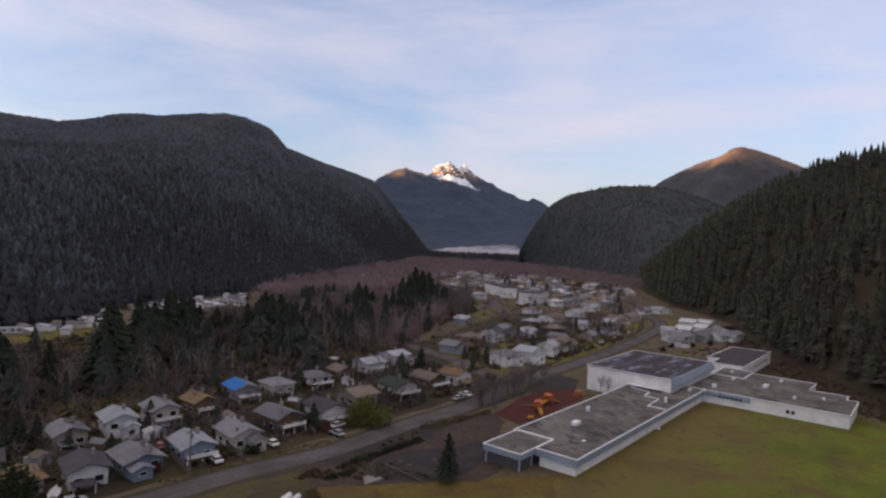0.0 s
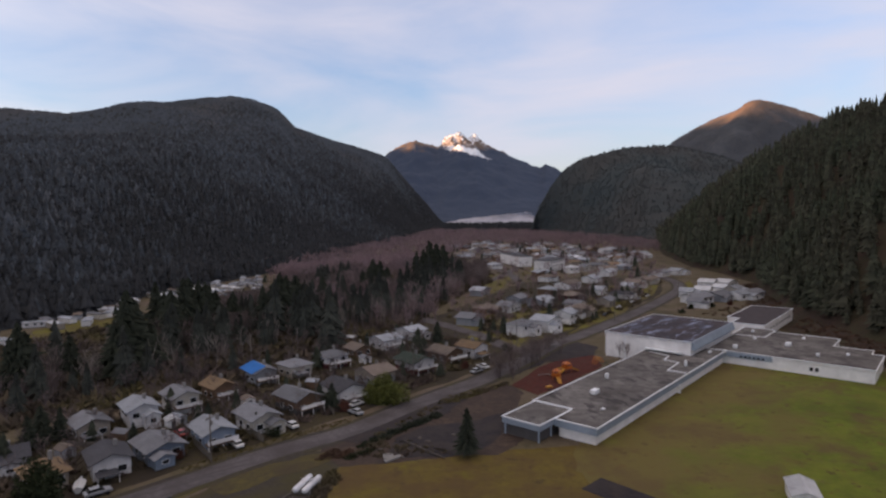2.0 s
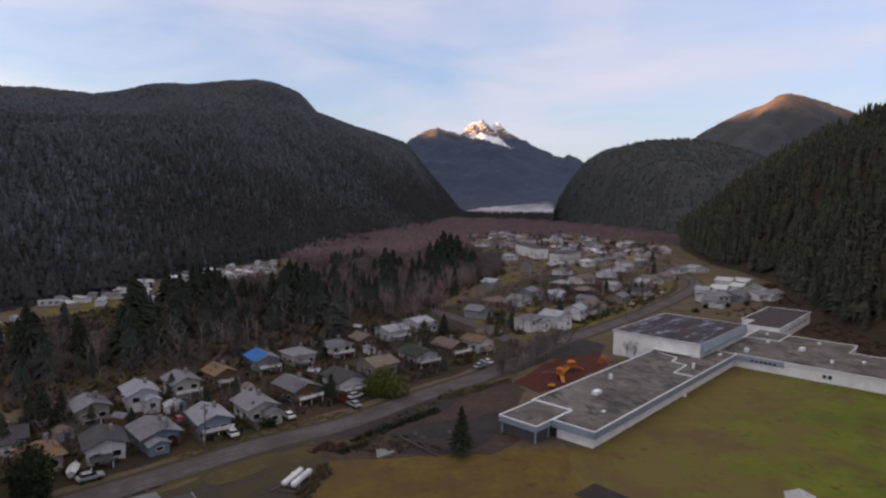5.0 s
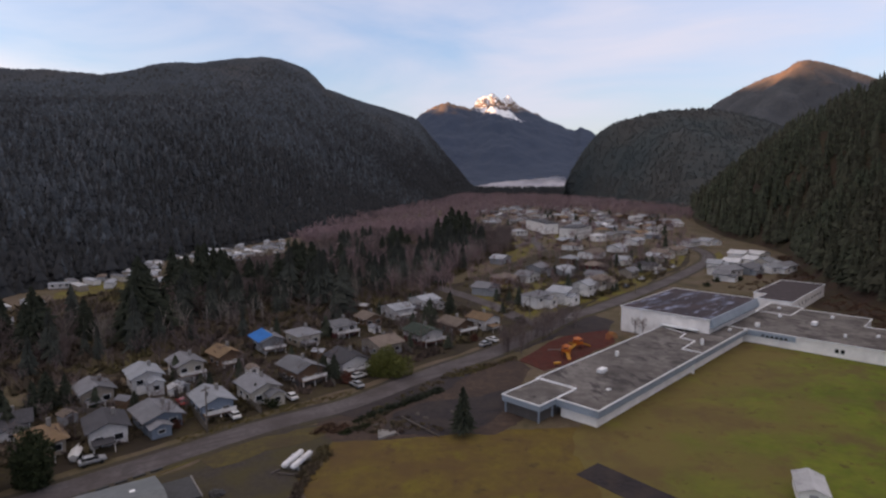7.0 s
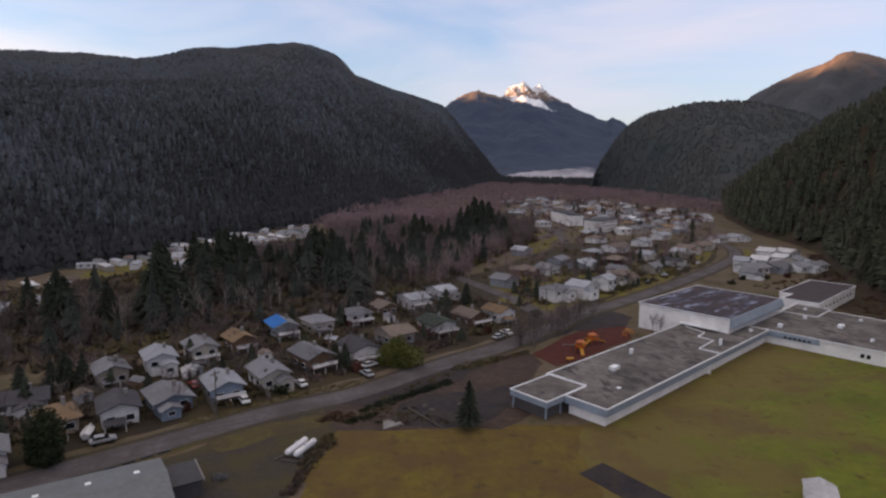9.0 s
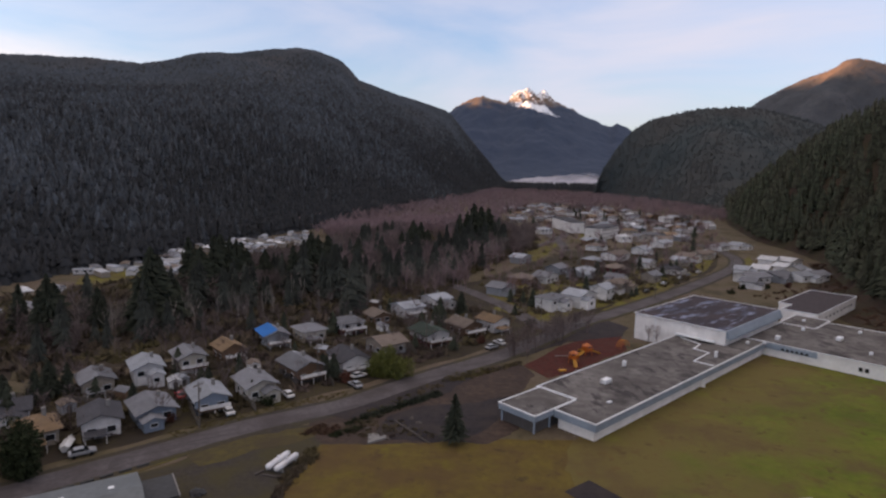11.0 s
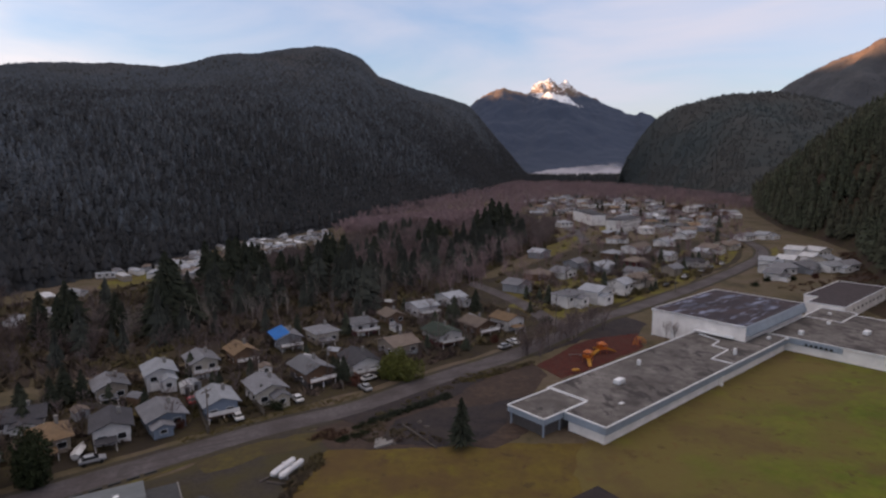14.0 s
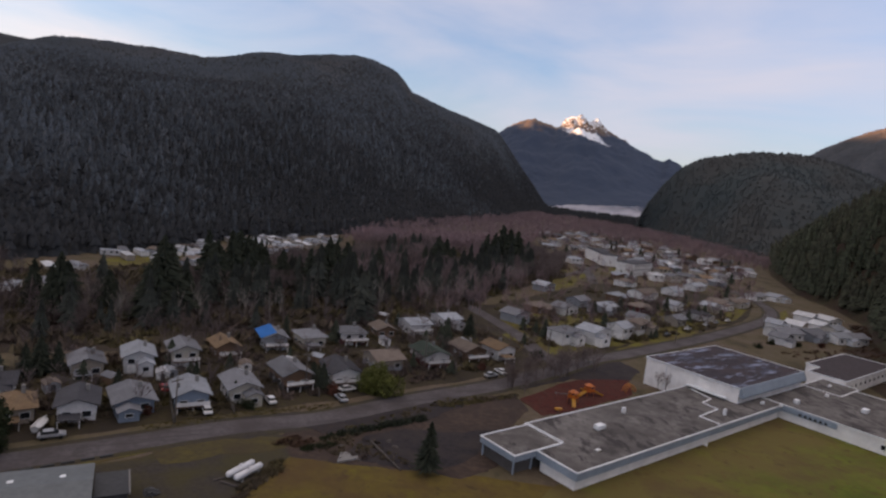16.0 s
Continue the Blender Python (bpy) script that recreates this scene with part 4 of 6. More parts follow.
BACK = [
    (-88.2, 117.1, 13, 9, 3.6, 1.5, "dark", "white", None, False, True, False, "long low white house with a dark roof"),
    (-78.1, 133.8, 8.4, 10, 5.0, 1.4, "grey", "beige", "beige", False, False, False, "beige house with a grey gable roof"),
    (-70.7, 141.6, 8.4, 11, 6.0, 1.4, "light", "white", "white", False, False, False, "white two-storey house with a pale grey gable roof"),
    (-63.9, 150.3, 8.4, 11, 6.0, 1.4, "grey", "cream", "white", False, False, True, "cream two-storey house with a grey roof and balcony"),
    (-57.2, 159.9, 7.6, 10, 5.4, 1.5, "tan", "wood", "wood", False, False, True, "brown house with a tan stepped roof"),
    (-49.5, 173.5, 8.4, 11, 5.4, 1.5, "grey", "grey", "grey", False, False, True, "grey house with a bright blue tarpaulin on the roof"),
    (-40.3, 180.6, 9.4, 11, 5.2, 1.5, "grey", "cream", "beige", True, False, False, "cream house with a grey hipped roof"),
    (-30.7, 190.2, 9.2, 10, 5.6, 1.4, "grey", "white", "red", True, False, True, "white house with dark red base and grey hipped roof"),
    (-13.4, 213.9, 9.6, 11, 5.4, 1.3, "light", "white", "white", False, True, True, "white house with a pale roof and balcony"),
    (-3.7, 228.9, 9.2, 11, 5.4, 1.3, "light", "white", "grey", False, True, False, "white house with a pale grey roof"),
    (-23.3, 203.6, 7.5, 9, 4.2, 1.4, "brown", "wood", None, False, False, False, "small brown house behind bare trees"),
]
for k, (x, y, w, d, h, rise, ro, wa, ba, hip, acr, por, lab) in enumerate(FRONT + BACK):
    house(x, y, ST + (0, 4, -5, 2, -3)[k % 5], w * (0.76 if x < -36 else 0.84), d * (0.76 if x < -36 else 0.82), h * 0.72, rise * 0.9, ro, "pale" if wa == "white" else wa, "pale" if ba == "white" else ba, hip, acr, 2, por, lab, wing=(1, 0, 0, -1, 0, 1, 0)[k % 7] if not por else 0)
# blue tarpaulin over one slope
tarp = root("tarpaulin", -49.5 - math.sin(radians(ST - 5)) * 5.0, 173.5 + math.cos(radians(ST - 5)) * 5.0, 0, ST - 5, "bright blue tarpaulin spread over a roof slope", "tarpaulin")
part("sheet", roof_slab(7.25, 8.4, 4.10, 1.35, -1, 0.72, 0.05), ROOF["blue"], tarp)

for k, m in enumerate(ROOF.values()):
    blotched(m, (0.075, 0.074, 0.077), 0.35, 0.56, 0.72, 0.4, None, 13 * k)
for k, m in enumerate(WALL.values()):
    blotched(m, (0.16, 0.145, 0.13), 0.5, 0.58, 0.76, 0.25, (1, 1, 0.4), 7 * k)

# ---- trees ----
rng = np.random.default_rng(11)


def conifer_shape(tiers, spokes, seed, droop=0.10):
    """Vertices and triangles of a conifer 1 high and about 0.34 wide: ragged skirts round a leader."""
    r = np.random.default_rng(seed)
    v, f = [], []
    for k in range(tiers):
        u = k / tiers
        z_top = min(1.0, 0.12 + 0.88 * (u + 1.55 / tiers))
        z_low = 0.10 + 0.88 * u
        rad = 0.17 * (1 - u) ** 0.85 + 0.006
        base = len(v)
        v.append((0.004 * r.normal(), 0.004 * r.normal(), z_top))
        a0 = r.uniform(0, 6.28)
        m = spokes * 2
        for i in range(m):
            q = rad * (r.uniform(0.80, 1.25) if i % 2 == 0 else r.uniform(0.35, 0.6))
            a = a0 + 2 * math.pi * i / m
            v.append((q * math.cos(a), q * math.sin(a), z_low - droop * rad * (1 if i % 2 == 0 else -1.5) + 0.026 * r.normal()))
        for i in range(m):
            f.append((base, base + 1 + i, base + 1 + (i + 1) % m))
    return np.array(v), np.array(f)


def bare_shape(seed, limbs=9, twigs=9, wide=0.016):
    """A leafless broad-leaved tree 1 high: trunk, limbs, and sprays of thin twigs."""
    r = np.random.default_rng(seed)
    v, f = [], []

    def stick(p, q, w0, w1):
        p, q = np.array(p), np.array(q)
        d = q - p
        s = np.cross(d, (r.normal(), r.normal(), 0.2))
        s /= np.linalg.norm(s) + 1e-9
        t = np.cross(d, s)
        t /= np.linalg.norm(t) + 1e-9
        b = len(v)
        for k in range(3):
            a = 2.094 * k
            v.append(p + w0 * (s * math.cos(a) + t * math.sin(a)))
        for k in range(3):
            a = 2.094 * k
            v.append(q + w1 * (s * math.cos(a) + t * math.sin(a)))
        for k in range(3):
            j = (k + 1) % 3
            f.append((b + k, b + j, b + 3 + j))
            f.append((b + k, b + 3 + j, b + 3 + k))

    def spray(p, d, ln):
        q = p + d * ln
        s = np.cross(d, r.normal(size=3))
        s /= np.linalg.norm(s) + 1e-9
        b = len(v)
        v.extend((p - s * wide * 0.35, p + s * wide * 0.35, q + s * wide * r.uniform(-0.3, 0.3)))
        f.append((b, b + 1, b + 2))
    lean = r.normal(size=2) * 0.03
    stick((0, 0, 0), (lean[0], lean[1], 0.62), 0.014, 0.006)
    for i in range(limbs):
        z = 0.22 + 0.42 * (i + r.uniform(0, 1)) / limbs
        a = 2.4 * i + r.uniform(-0.4, 0.4)
        p = np.array((lean[0] * z / 0.62, lean[1] * z / 0.62, z))
        d = np.array((math.cos(a), math.sin(a), r.uniform(1.0, 2.2)))
        d /= np.linalg.norm(d)
        ln = r.uniform(0.26, 0.40) * (1.15 - 0.5 * z)
        stick(p, p + d * ln, 0.006, 0.0025)
        for k in range(twigs):
            u = r.uniform(0.25, 1.0)
            e = d * 0.8 + r.normal(size=3) * 0.45
            e[2] = abs(e[2]) * 0.9 + 0.15
            e /= np.linalg.norm(e)
            spray(p + d * ln * u, e, r.uniform(0.10, 0.22))
    return np.array(v), np.array(f)


def scatter(name, shapes, places, material, label, category, smooth=False):
    """One mesh of many trees; places: rows of x, y, z, height, girth."""
    vs, fs, off = [], [], 0
    groups = rng.integers(0, len(shapes), len(places))
    for g, (v, f) in enumerate(shapes):
        P = places[groups == g]
        if not len(P):
            continue
        a = rng.uniform(0, 6.28, len(P))
        ca, sa = np.cos(a)[:, None], np.sin(a)[:, None]
        gx = (P[:, 3] * P[:, 4])[:, None]
        X = (v[None, :, 0] * ca - v[None, :, 1] * sa) * gx + P[:, 0:1]
        Y = (v[None, :, 0] * sa + v[None, :, 1] * ca) * gx + P[:, 1:2]
        Z = v[None, :, 2] * P[:, 3:4] + P[:, 2:3]
        vs.append(np.stack([X, Y, Z], -1).reshape(-1, 3))
        fs.append((f[None] + (np.arange(len(P)) * len(v))[:, None, None]).reshape(-1, 3) + off)
        off += len(P) * len(v)
    V, F = np.concatenate(vs), np.concatenate(fs)
    me = bpy.data.meshes.new(name)
    me.vertices.add(len(V))
    me.vertices.foreach_set("co", V.astype(np.float32).ravel())
    me.loops.add(F.size)
    me.loops.foreach_set("vertex_index", F.astype(np.int32).ravel())
    me.polygons.add(len(F))
    me.polygons.foreach_set("loop_start", np.arange(0, F.size, 3, dtype=np.int32))
    me.update(calc_edges=True)
    if smooth:
        me.polygons.foreach_set("use_smooth", [True] * len(me.polygons))
    me.materials.append(material)
    return tagged(new(name, me), label, category, kind="stuff")


def inside(poly, x, y):
    hit = False
    for (x0, y0), (x1, y1) in zip(poly, poly[1:] + poly[:1]):
        if (y0 > y) != (y1 > y) and x < (x1 - x0) * (y - y0) / (y1 - y0) + x0:
            hit = not hit
    return hit


def fill(poly, count, keep=lambda x, y: True):
    xs, ys = [p[0] for p in poly], [p[1] for p in poly]
    out = []
    while len(out) < count:
        x, y = rng.uniform(min(xs), max(xs)), rng.uniform(min(ys), max(ys))
        if inside(poly, x, y) and keep(x, y):
            out.append((x, y))
    return out


def on_grid(grid, count, v_lo, v_hi):
    """Random places on a mountain's slope, evenly by area."""
    n, m, _ = grid.shape
    A, B = grid[:-1, :-1], grid[1:, 1:]
    area = np.abs((B - A)[..., 0] * (B - A)[..., 1]) + 30
    span = np.linalg.norm(grid[1:, :-1] - grid[:-1, :-1], axis=-1) * np.linalg.norm(grid[:-1, 1:] - grid[:-1, :-1], axis=-1)
    span[:, :int(v_lo * (m - 1))] = 0
    span[:, int(v_hi * (m - 1)):] = 0
    idx = rng.choice(span.size, count, p=(span / span.sum()).ravel())
    i, j = np.unravel_index(idx, span.shape)
    s, t = rng.uniform(size=(2, count))
    return (grid[i, j] * ((1 - s) * (1 - t))[:, None] + grid[i + 1, j] * (s * (1 - t))[:, None] + grid[i, j + 1] * ((1 - s) * t)[:, None] + grid[i + 1, j + 1] * (s * t)[:, None])


FINE = [conifer_shape(9, 7, s) for s in range(5)]
MID = [conifer_shape(5, 5, s + 20) for s in range(4)]
LOW = [conifer_shape(3, 3, s + 40) for s in range(4)]
BARE = [bare_shape(s) for s in range(6)]
BARE_LOW = [bare_shape(s + 30, 5, 5, 0.05) for s in range(5)]

# wooded hillside
spots = []
while len(spots) < 7600:
    y = rng.uniform(20, 1150)
    x = lerp_table(RIGHT_FOOT, y) + 2 + 420 * rng.uniform() ** 1.55
    spots.append((x, y, right_height(x, y) - 0.4, rng.uniform(10, 24), rng.uniform(0.85, 1.30)))
P = np.array(spots)
near = P[:, 1] < 520
scatter("hillside_conifers", FINE, P[near], M["conifer"], "dense dark green conifers on the hillside", "conifer forest", True)
scatter("hillside_conifers", MID, P[~near], M["conifer"], "dense dark green conifers further along the hillside", "conifer forest", True)


def mountain_trees(name, grid, count, lo, hi, h0, h1, shapes, material, label):
    q = on_grid(grid, count, lo, hi)
    h = rng.uniform(h0, h1, (count, 1))
    rows = np.concatenate([q - np.concatenate([h * 0, h * 0, h * 0.48], 1), h, rng.uniform(2.4, 3.6, (count, 1))], 1)
    scatter(name, shapes, rows, material, label, "conifer forest", True)


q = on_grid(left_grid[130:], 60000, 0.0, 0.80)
# needle colour lightens with height, standing in for haze and glare
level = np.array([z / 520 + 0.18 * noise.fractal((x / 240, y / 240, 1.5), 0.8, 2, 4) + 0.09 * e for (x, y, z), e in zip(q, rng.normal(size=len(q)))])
for name, pick, m, lab in (("foot_conifers", level < 0.14, M["near_conifer"], "conifers low on the mountain, kept blackish below the painted haze"),
                           ("foot_conifers", (level >= 0.14) & (level < 0.30), M["mid_conifer"], "conifers half way up the mountain, lightened with painted haze"),
                           ("mountain_conifers", level >= 0.30, M["far_conifer"], "conifers high on the long mountain, palest with painted haze")):
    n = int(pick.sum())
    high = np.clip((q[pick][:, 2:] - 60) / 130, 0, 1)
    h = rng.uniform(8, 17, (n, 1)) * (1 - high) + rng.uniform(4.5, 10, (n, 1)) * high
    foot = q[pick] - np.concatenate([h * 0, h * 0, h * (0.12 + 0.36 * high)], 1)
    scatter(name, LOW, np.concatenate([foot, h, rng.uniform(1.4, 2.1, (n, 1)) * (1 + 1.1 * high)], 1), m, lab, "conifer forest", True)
mountain_trees("hill_conifers", dome_grid, 11500, 0.0, 0.85, 5, 10, LOW, M["dome_conifer"], "dark conifer forest covering the rounded hill")
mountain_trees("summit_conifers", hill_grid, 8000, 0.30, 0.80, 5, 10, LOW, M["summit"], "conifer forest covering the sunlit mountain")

belt = []
for k in range(900):
    az, r = radians(rng.uniform(0.5, 13.5)), rng.uniform(1450, 2040)
    belt.append((r * math.sin(az), r * math.cos(az), 0, rng.uniform(9, 17), rng.uniform(1.6, 2.6)))
scatter("lake_conifers", LOW, np.array(belt), M["near_conifer"], "dark belt of conifers before the lake", "conifer forest", True)

WOODS = [(-183, 137.6), (-111.6, 136.3), (-86.1, 152.7), (-51.9, 183.9), (-31.9, 217.5), (-5.4, 259), (12.7, 323.5), (47.9, 397), (58.4, 486.6), (33.9, 540), (-53.7, 479.3), (-107, 387.4), (-144.8, 293.2), (-154, 249.6), (-201.4, 205.9)]
sheet("woodland_floor", wobble(WOODS, 10, 4, 12), 0.04, M["wood_floor"], "brown leaf litter under the bare woods", "ground")
# bare woods between the houses and the trailer park, and far alder flats
OPEN = [(-34.5, 245), (-32.5, 236), (-27.8, 240), (-26, 252), (-21.5, 296), (-18, 335), (-13.5, 372), (-11.8, 395), (-11.2, 697)]
GLADE = [(-141.6, 169.2), (-130.1, 177.2), (-125.8, 188), (-146.9, 219), (-167.7, 210.3), (-172.4, 205.6)]


def wooded(x, y):
    """Not on the open ground of the trailer park and before it."""
    az = math.degrees(math.atan2(x, y))
    if inside(GLADE, x, y):
        return False
    return az < -38 or math.hypot(x, y) < lerp_table(OPEN, az) - 25 * noise.noise((x / 40, y / 40, 2))


def wood_depth(x, y):
    """Metres behind the edge of the woods along the house rows."""
    return (y - 152.7) * 0.64 - (x + 86.1) * 0.77


W = fill(WOODS, 2000, lambda x, y: wooded(x, y) and noise.noise((x / 38, y / 38, 4)) > (-0.08 if y - 0.75 * x > 320 else -0.6) and rng.uniform() < 0.35 + wood_depth(x, y) / 90)
scatter("bare_trees", BARE, np.array([(x, y, 0, rng.uniform(8, 16) * (0.55 if wood_depth(x, y) < 38 else 0.85), rng.uniform(0.9, 1.3)) for x, y in W]), M["twigs"], "leafless brown broad-leaved trees in the valley", "bare woods")
FLATS = [(-194, 500), (-122, 515), (23, 589), (50, 690), (99, 874), (197, 802), (239, 655), (294, 653), (420, 950), (400, 1200), (60, 1400), (-150, 1000)]
scatter("alder_flats", BARE_LOW, np.array([(x, y, 0, rng.uniform(8, 15), rng.uniform(1.1, 1.7)) for x, y in fill(FLATS, 4800)]), M["far_twigs"], "reddish brown leafless alders on the far flats", "bare woods")


def clump_shape(seed, blades=26):
    """A low brushy clump 1 high: many thin leaning blades."""
    r = np.random.default_rng(seed)
    v, f = [], []
    for i in range(blades):
        a, q = r.uniform(0, 6.28), 0.55 * r.uniform() ** 0.5
        p = np.array((q * math.cos(a), q * math.sin(a), 0))
        e = p + (r.normal() * 0.3, r.normal() * 0.3, r.uniform(0.4, 1.0) * (1.1 - q))
        s = np.array((r.normal(), r.normal(), 0)) * 0.12
        b = len(v)
        v.extend((p - s, p + s, e + s * 0.6))
        f.append((b, b + 1, b + 2))
    return np.array(v), np.array(f)


CLUMP = [clump_shape(s) for s in range(4)]


def brush(name, poly, count, h0, h1, material, label):
    scatter(name, CLUMP, np.array([(x, y, 0.02, rng.uniform(h0, h1), rng.uniform(0.9, 1.8)) for x, y in fill(poly, count)]), material, label, "brush")


brush("undergrowth", WOODS, 3200, 1.2, 4.0, M["brush"], "brown leafless undergrowth below the bare trees")
brush("roadside_brush", [(-21, 116), (-15.7, 130.6), (2, 156.5), (13.7, 163.5), (7.9, 155.7), (-7.3, 138.6), (-16.4, 120)], 150, 0.3, 0.9, M["brush"], "low brown weeds beside the road")
brush("roadside_brush", [(-21.9, 117.9), (-5.1, 118.4), (2.6, 118.2), (-7.2, 126), (-16.5, 126.2)], 110, 0.3, 0.8, M["brush"], "low brown weeds on the bare plot")
brush("red_weeds", [(-27, 118), (-21, 118.5), (-19.5, 123), (-24.5, 123.2)], 90, 0.3, 0.8, M["red_brush"], "reddish dry weeds at the edge of the lot")
brush("tank_brambles", [(-25.3, 100.5), (-23.4, 101.5), (-21.4, 109.5), (-22.6, 110.5), (-24.0, 108.5)], 70, 0.4, 1.1, M["brush"], "dark brambles beside the propane tanks")
brush("bank_brush", [(-18.6, 124.6), (-17.4, 126.2), (-1.2, 142.6), (0.2, 141.2)], 130, 0.5, 1.3, M["lone_conifer"], "dark green brambles along the bank beside the road")
sheet("brush_ground", wobble([(165, 150), (170, 208), (178, 258), (200, 312), (228, 376), (210, 372), (168, 296), (146, 240), (136, 190), (140, 166)], 5, 2.5, 71), 0.06, M["brush_floor"], "dark red-brown bramble ground at the foot of the hillside", "ground")
brush("hillside_brush", [(153.8, 156.8), (164.6, 208.6), (171.2, 255.9), (150.3, 233.1), (138.2, 189.4), (136.5, 163.7)], 420, 0.4, 1.2, M["red_brush"], "red-brown brush at the foot of the hillside")
brush("hillside_brush", [(149.3, 255.6), (175.2, 266.2), (194.4, 311.7), (223.1, 375.7), (210.3, 370.4), (164.9, 292.3), (126.7, 268.2)], 420, 0.4, 1.3, M["red_brush"], "red-brown brush below the houses")
YARDS = [(-94.2, 109.3), (-77, 101.1), (-48.2, 125), (-16.9, 153.2), (15.2, 190.8), (20.8, 215.9), (-7.1, 250.2), (-35.3, 214.4), (-56.8, 186.3), (-86.1, 149.9)]
scatter("yard_trees", BARE, np.array([(x, y, 0, rng.uniform(3, 8), rng.uniform(0.9, 1.4)) for x, y in fill(YARDS, 170)]), M["twigs"], "small leafless trees between the houses", "bare trees")
brush("yard_brush", YARDS, 1000, 0.5, 2.2, M["brush"], "brown shrubs and weeds between the houses")
scatter("yard_conifers", MID, np.array([(x, y, 0, rng.uniform(3, 8), rng.uniform(1.5, 2.6)) for x, y in fill(YARDS, 24)]), M["lone_conifer"], "small dark conifers between the houses", "conifers")
TOWN = [(20.6, 226.5), (134.5, 339), (174.2, 403.1), (263.1, 684.5), (158.8, 959.6), (27.3, 812.1), (55.1, 525.4), (9.5, 287.3)]
scatter("town_trees", BARE, np.array([(x, y, 0, rng.uniform(4, 11), rng.uniform(0.9, 1.4)) for x, y in fill(TOWN, 760)]), M["far_twigs"], "pale leafless trees among the far houses", "bare trees")
scatter("town_conifers", MID, np.array([(x, y, 0, rng.uniform(4, 11), rng.uniform(1.6, 2.4)) for x, y in fill([p for p in TOWN if p[1] > 290], 60)]), M["lone_conifer"], "dark conifers among the far houses", "conifers")
scatter("wood_conifers", FINE, np.array([(x, y, 0, rng.uniform(8, 20), rng.uniform(1.1, 1.7)) for x, y in fill(WOODS, 40, lambda x, y: wooded(x, y) and noise.noise((x / 34, y / 34, 9)) > 0.24)]), M["wood_conifer"], "dark conifers scattered through the bare woods", "conifers")
RIVER_WOOD = [(-59, 288), (-28.3, 262.3), (-12, 240.3), (6.3, 252.7), (18.6, 310), (32.5, 430.8), (18.8, 508), (-18.4, 482.6), (-47.9, 424.1), (-68.7, 365.4)]
scatter("pink_alders", BARE, np.array([(x, y, 0, rng.uniform(8, 15), rng.uniform(0.9, 1.3)) for x, y in fill(RIVER_WOOD, 230)]), M["far_twigs"], "tall pinkish leafless alders beside the town", "bare woods")
for k, poly in enumerate(([(28.4, 345.4), (47.9, 360.2), (69, 433.9), (57.8, 476.9), (41.2, 415.6)], [(80.2, 452.2), (101, 472.6), (124.5, 517.4), (105, 540.1)], [(142.1, 319.3), (167.8, 349.8), (187.1, 398.7), (166.6, 371.8)], [(56.3, 221.2), (76, 246.4), (102.5, 287.8), (103.9, 300), (74.9, 263.4), (52.2, 225.3)], [(14.8, 232.1), (34.7, 252.3), (38.8, 220), (29.1, 207.1)])):
    sheet("lawns", wobble(poly, 6, 2.0, 40 + k), 0.052, M["verge"], "yellow-green lawns between the houses", "lawn")
PARK_GRASS = [(-163.4, 252.7), (-152.5, 259.9), (-140.4, 282.1), (-143.4, 312.2), (-148.3, 297.6), (-154.5, 287.3), (-165.6, 277.2), (-173.9, 270.7)]
sheet("clearing", wobble(PARK_GRASS, 6, 3, 61), 0.065, M["verge"], "yellow-green grass before the trailer park", "grass")
sheet("clearing", wobble([(-155.2, 194.8), (-146, 198.5), (-142.3, 207.7), (-153.4, 220.5), (-155.5, 211.2), (-164.4, 206.2)], 6, 3, 62), 0.065, M["verge"], "yellow-green grass among the trees", "grass")
sheet("clearing", wobble([(-77.5, 391.2), (-61.8, 410.2), (-48.6, 430.8), (-59.7, 451.3), (-79.7, 421.5)], 6, 3, 63), 0.065, M["verge"], "yellow-green grass beyond the woods", "grass")
PARK_EDGE = [(-170, 262.6), (-151.2, 281.3), (-145.1, 315.9), (-120.3, 361.3), (-84.4, 405.2), (-71.8, 422.1), (-114.4, 462), (-141.4, 423), (-154.6, 384.8), (-162, 324.5)]
scatter("park_trees", BARE_LOW, np.array([(x, y, 0, rng.uniform(3, 6), rng.uniform(1.0, 1.6)) for x, y in fill(PARK_EDGE, 60)]), M["twigs"], "leafless trees among the trailers", "bare trees")
scatter("park_conifers", MID, np.array([(x, y, 0, rng.uniform(4, 8), rng.uniform(1.2, 1.8)) for x, y in fill(PARK_EDGE, 14)]), M["lone_conifer"], "dark conifers among the trailers", "conifers")
scatter("alder_flats", BARE_LOW, np.array([(x, y, 0, rng.uniform(7, 13), rng.uniform(1.1, 1.7)) for x, y in fill([(-110.5, 446.9), (-72.9, 428.7), (-43.4, 460.2), (-9.6, 496.5), (30.2, 549.1), (33.9, 622.7), (-11.9, 585.5), (-63.2, 551.3), (-106.1, 506.2)], 1300)]), M["far_twigs"], "pinkish leafless alders beyond the trailer park", "bare woods")
brush("town_brush", TOWN, 700, 0.6, 2.4, M["brush"], "brown shrubs and hedges among the far houses")
brush("verge_tufts", [(-51.6, 113.5), (-41.6, 123.3), (-30.7, 132.6), (-21.6, 139.4), (-22.1, 142.4), (-31.5, 135.9), (-42.9, 126.7), (-53, 116.5)], 380, 0.12, 0.35, M["bush_grass"], "tufts of grass between the houses and the road")

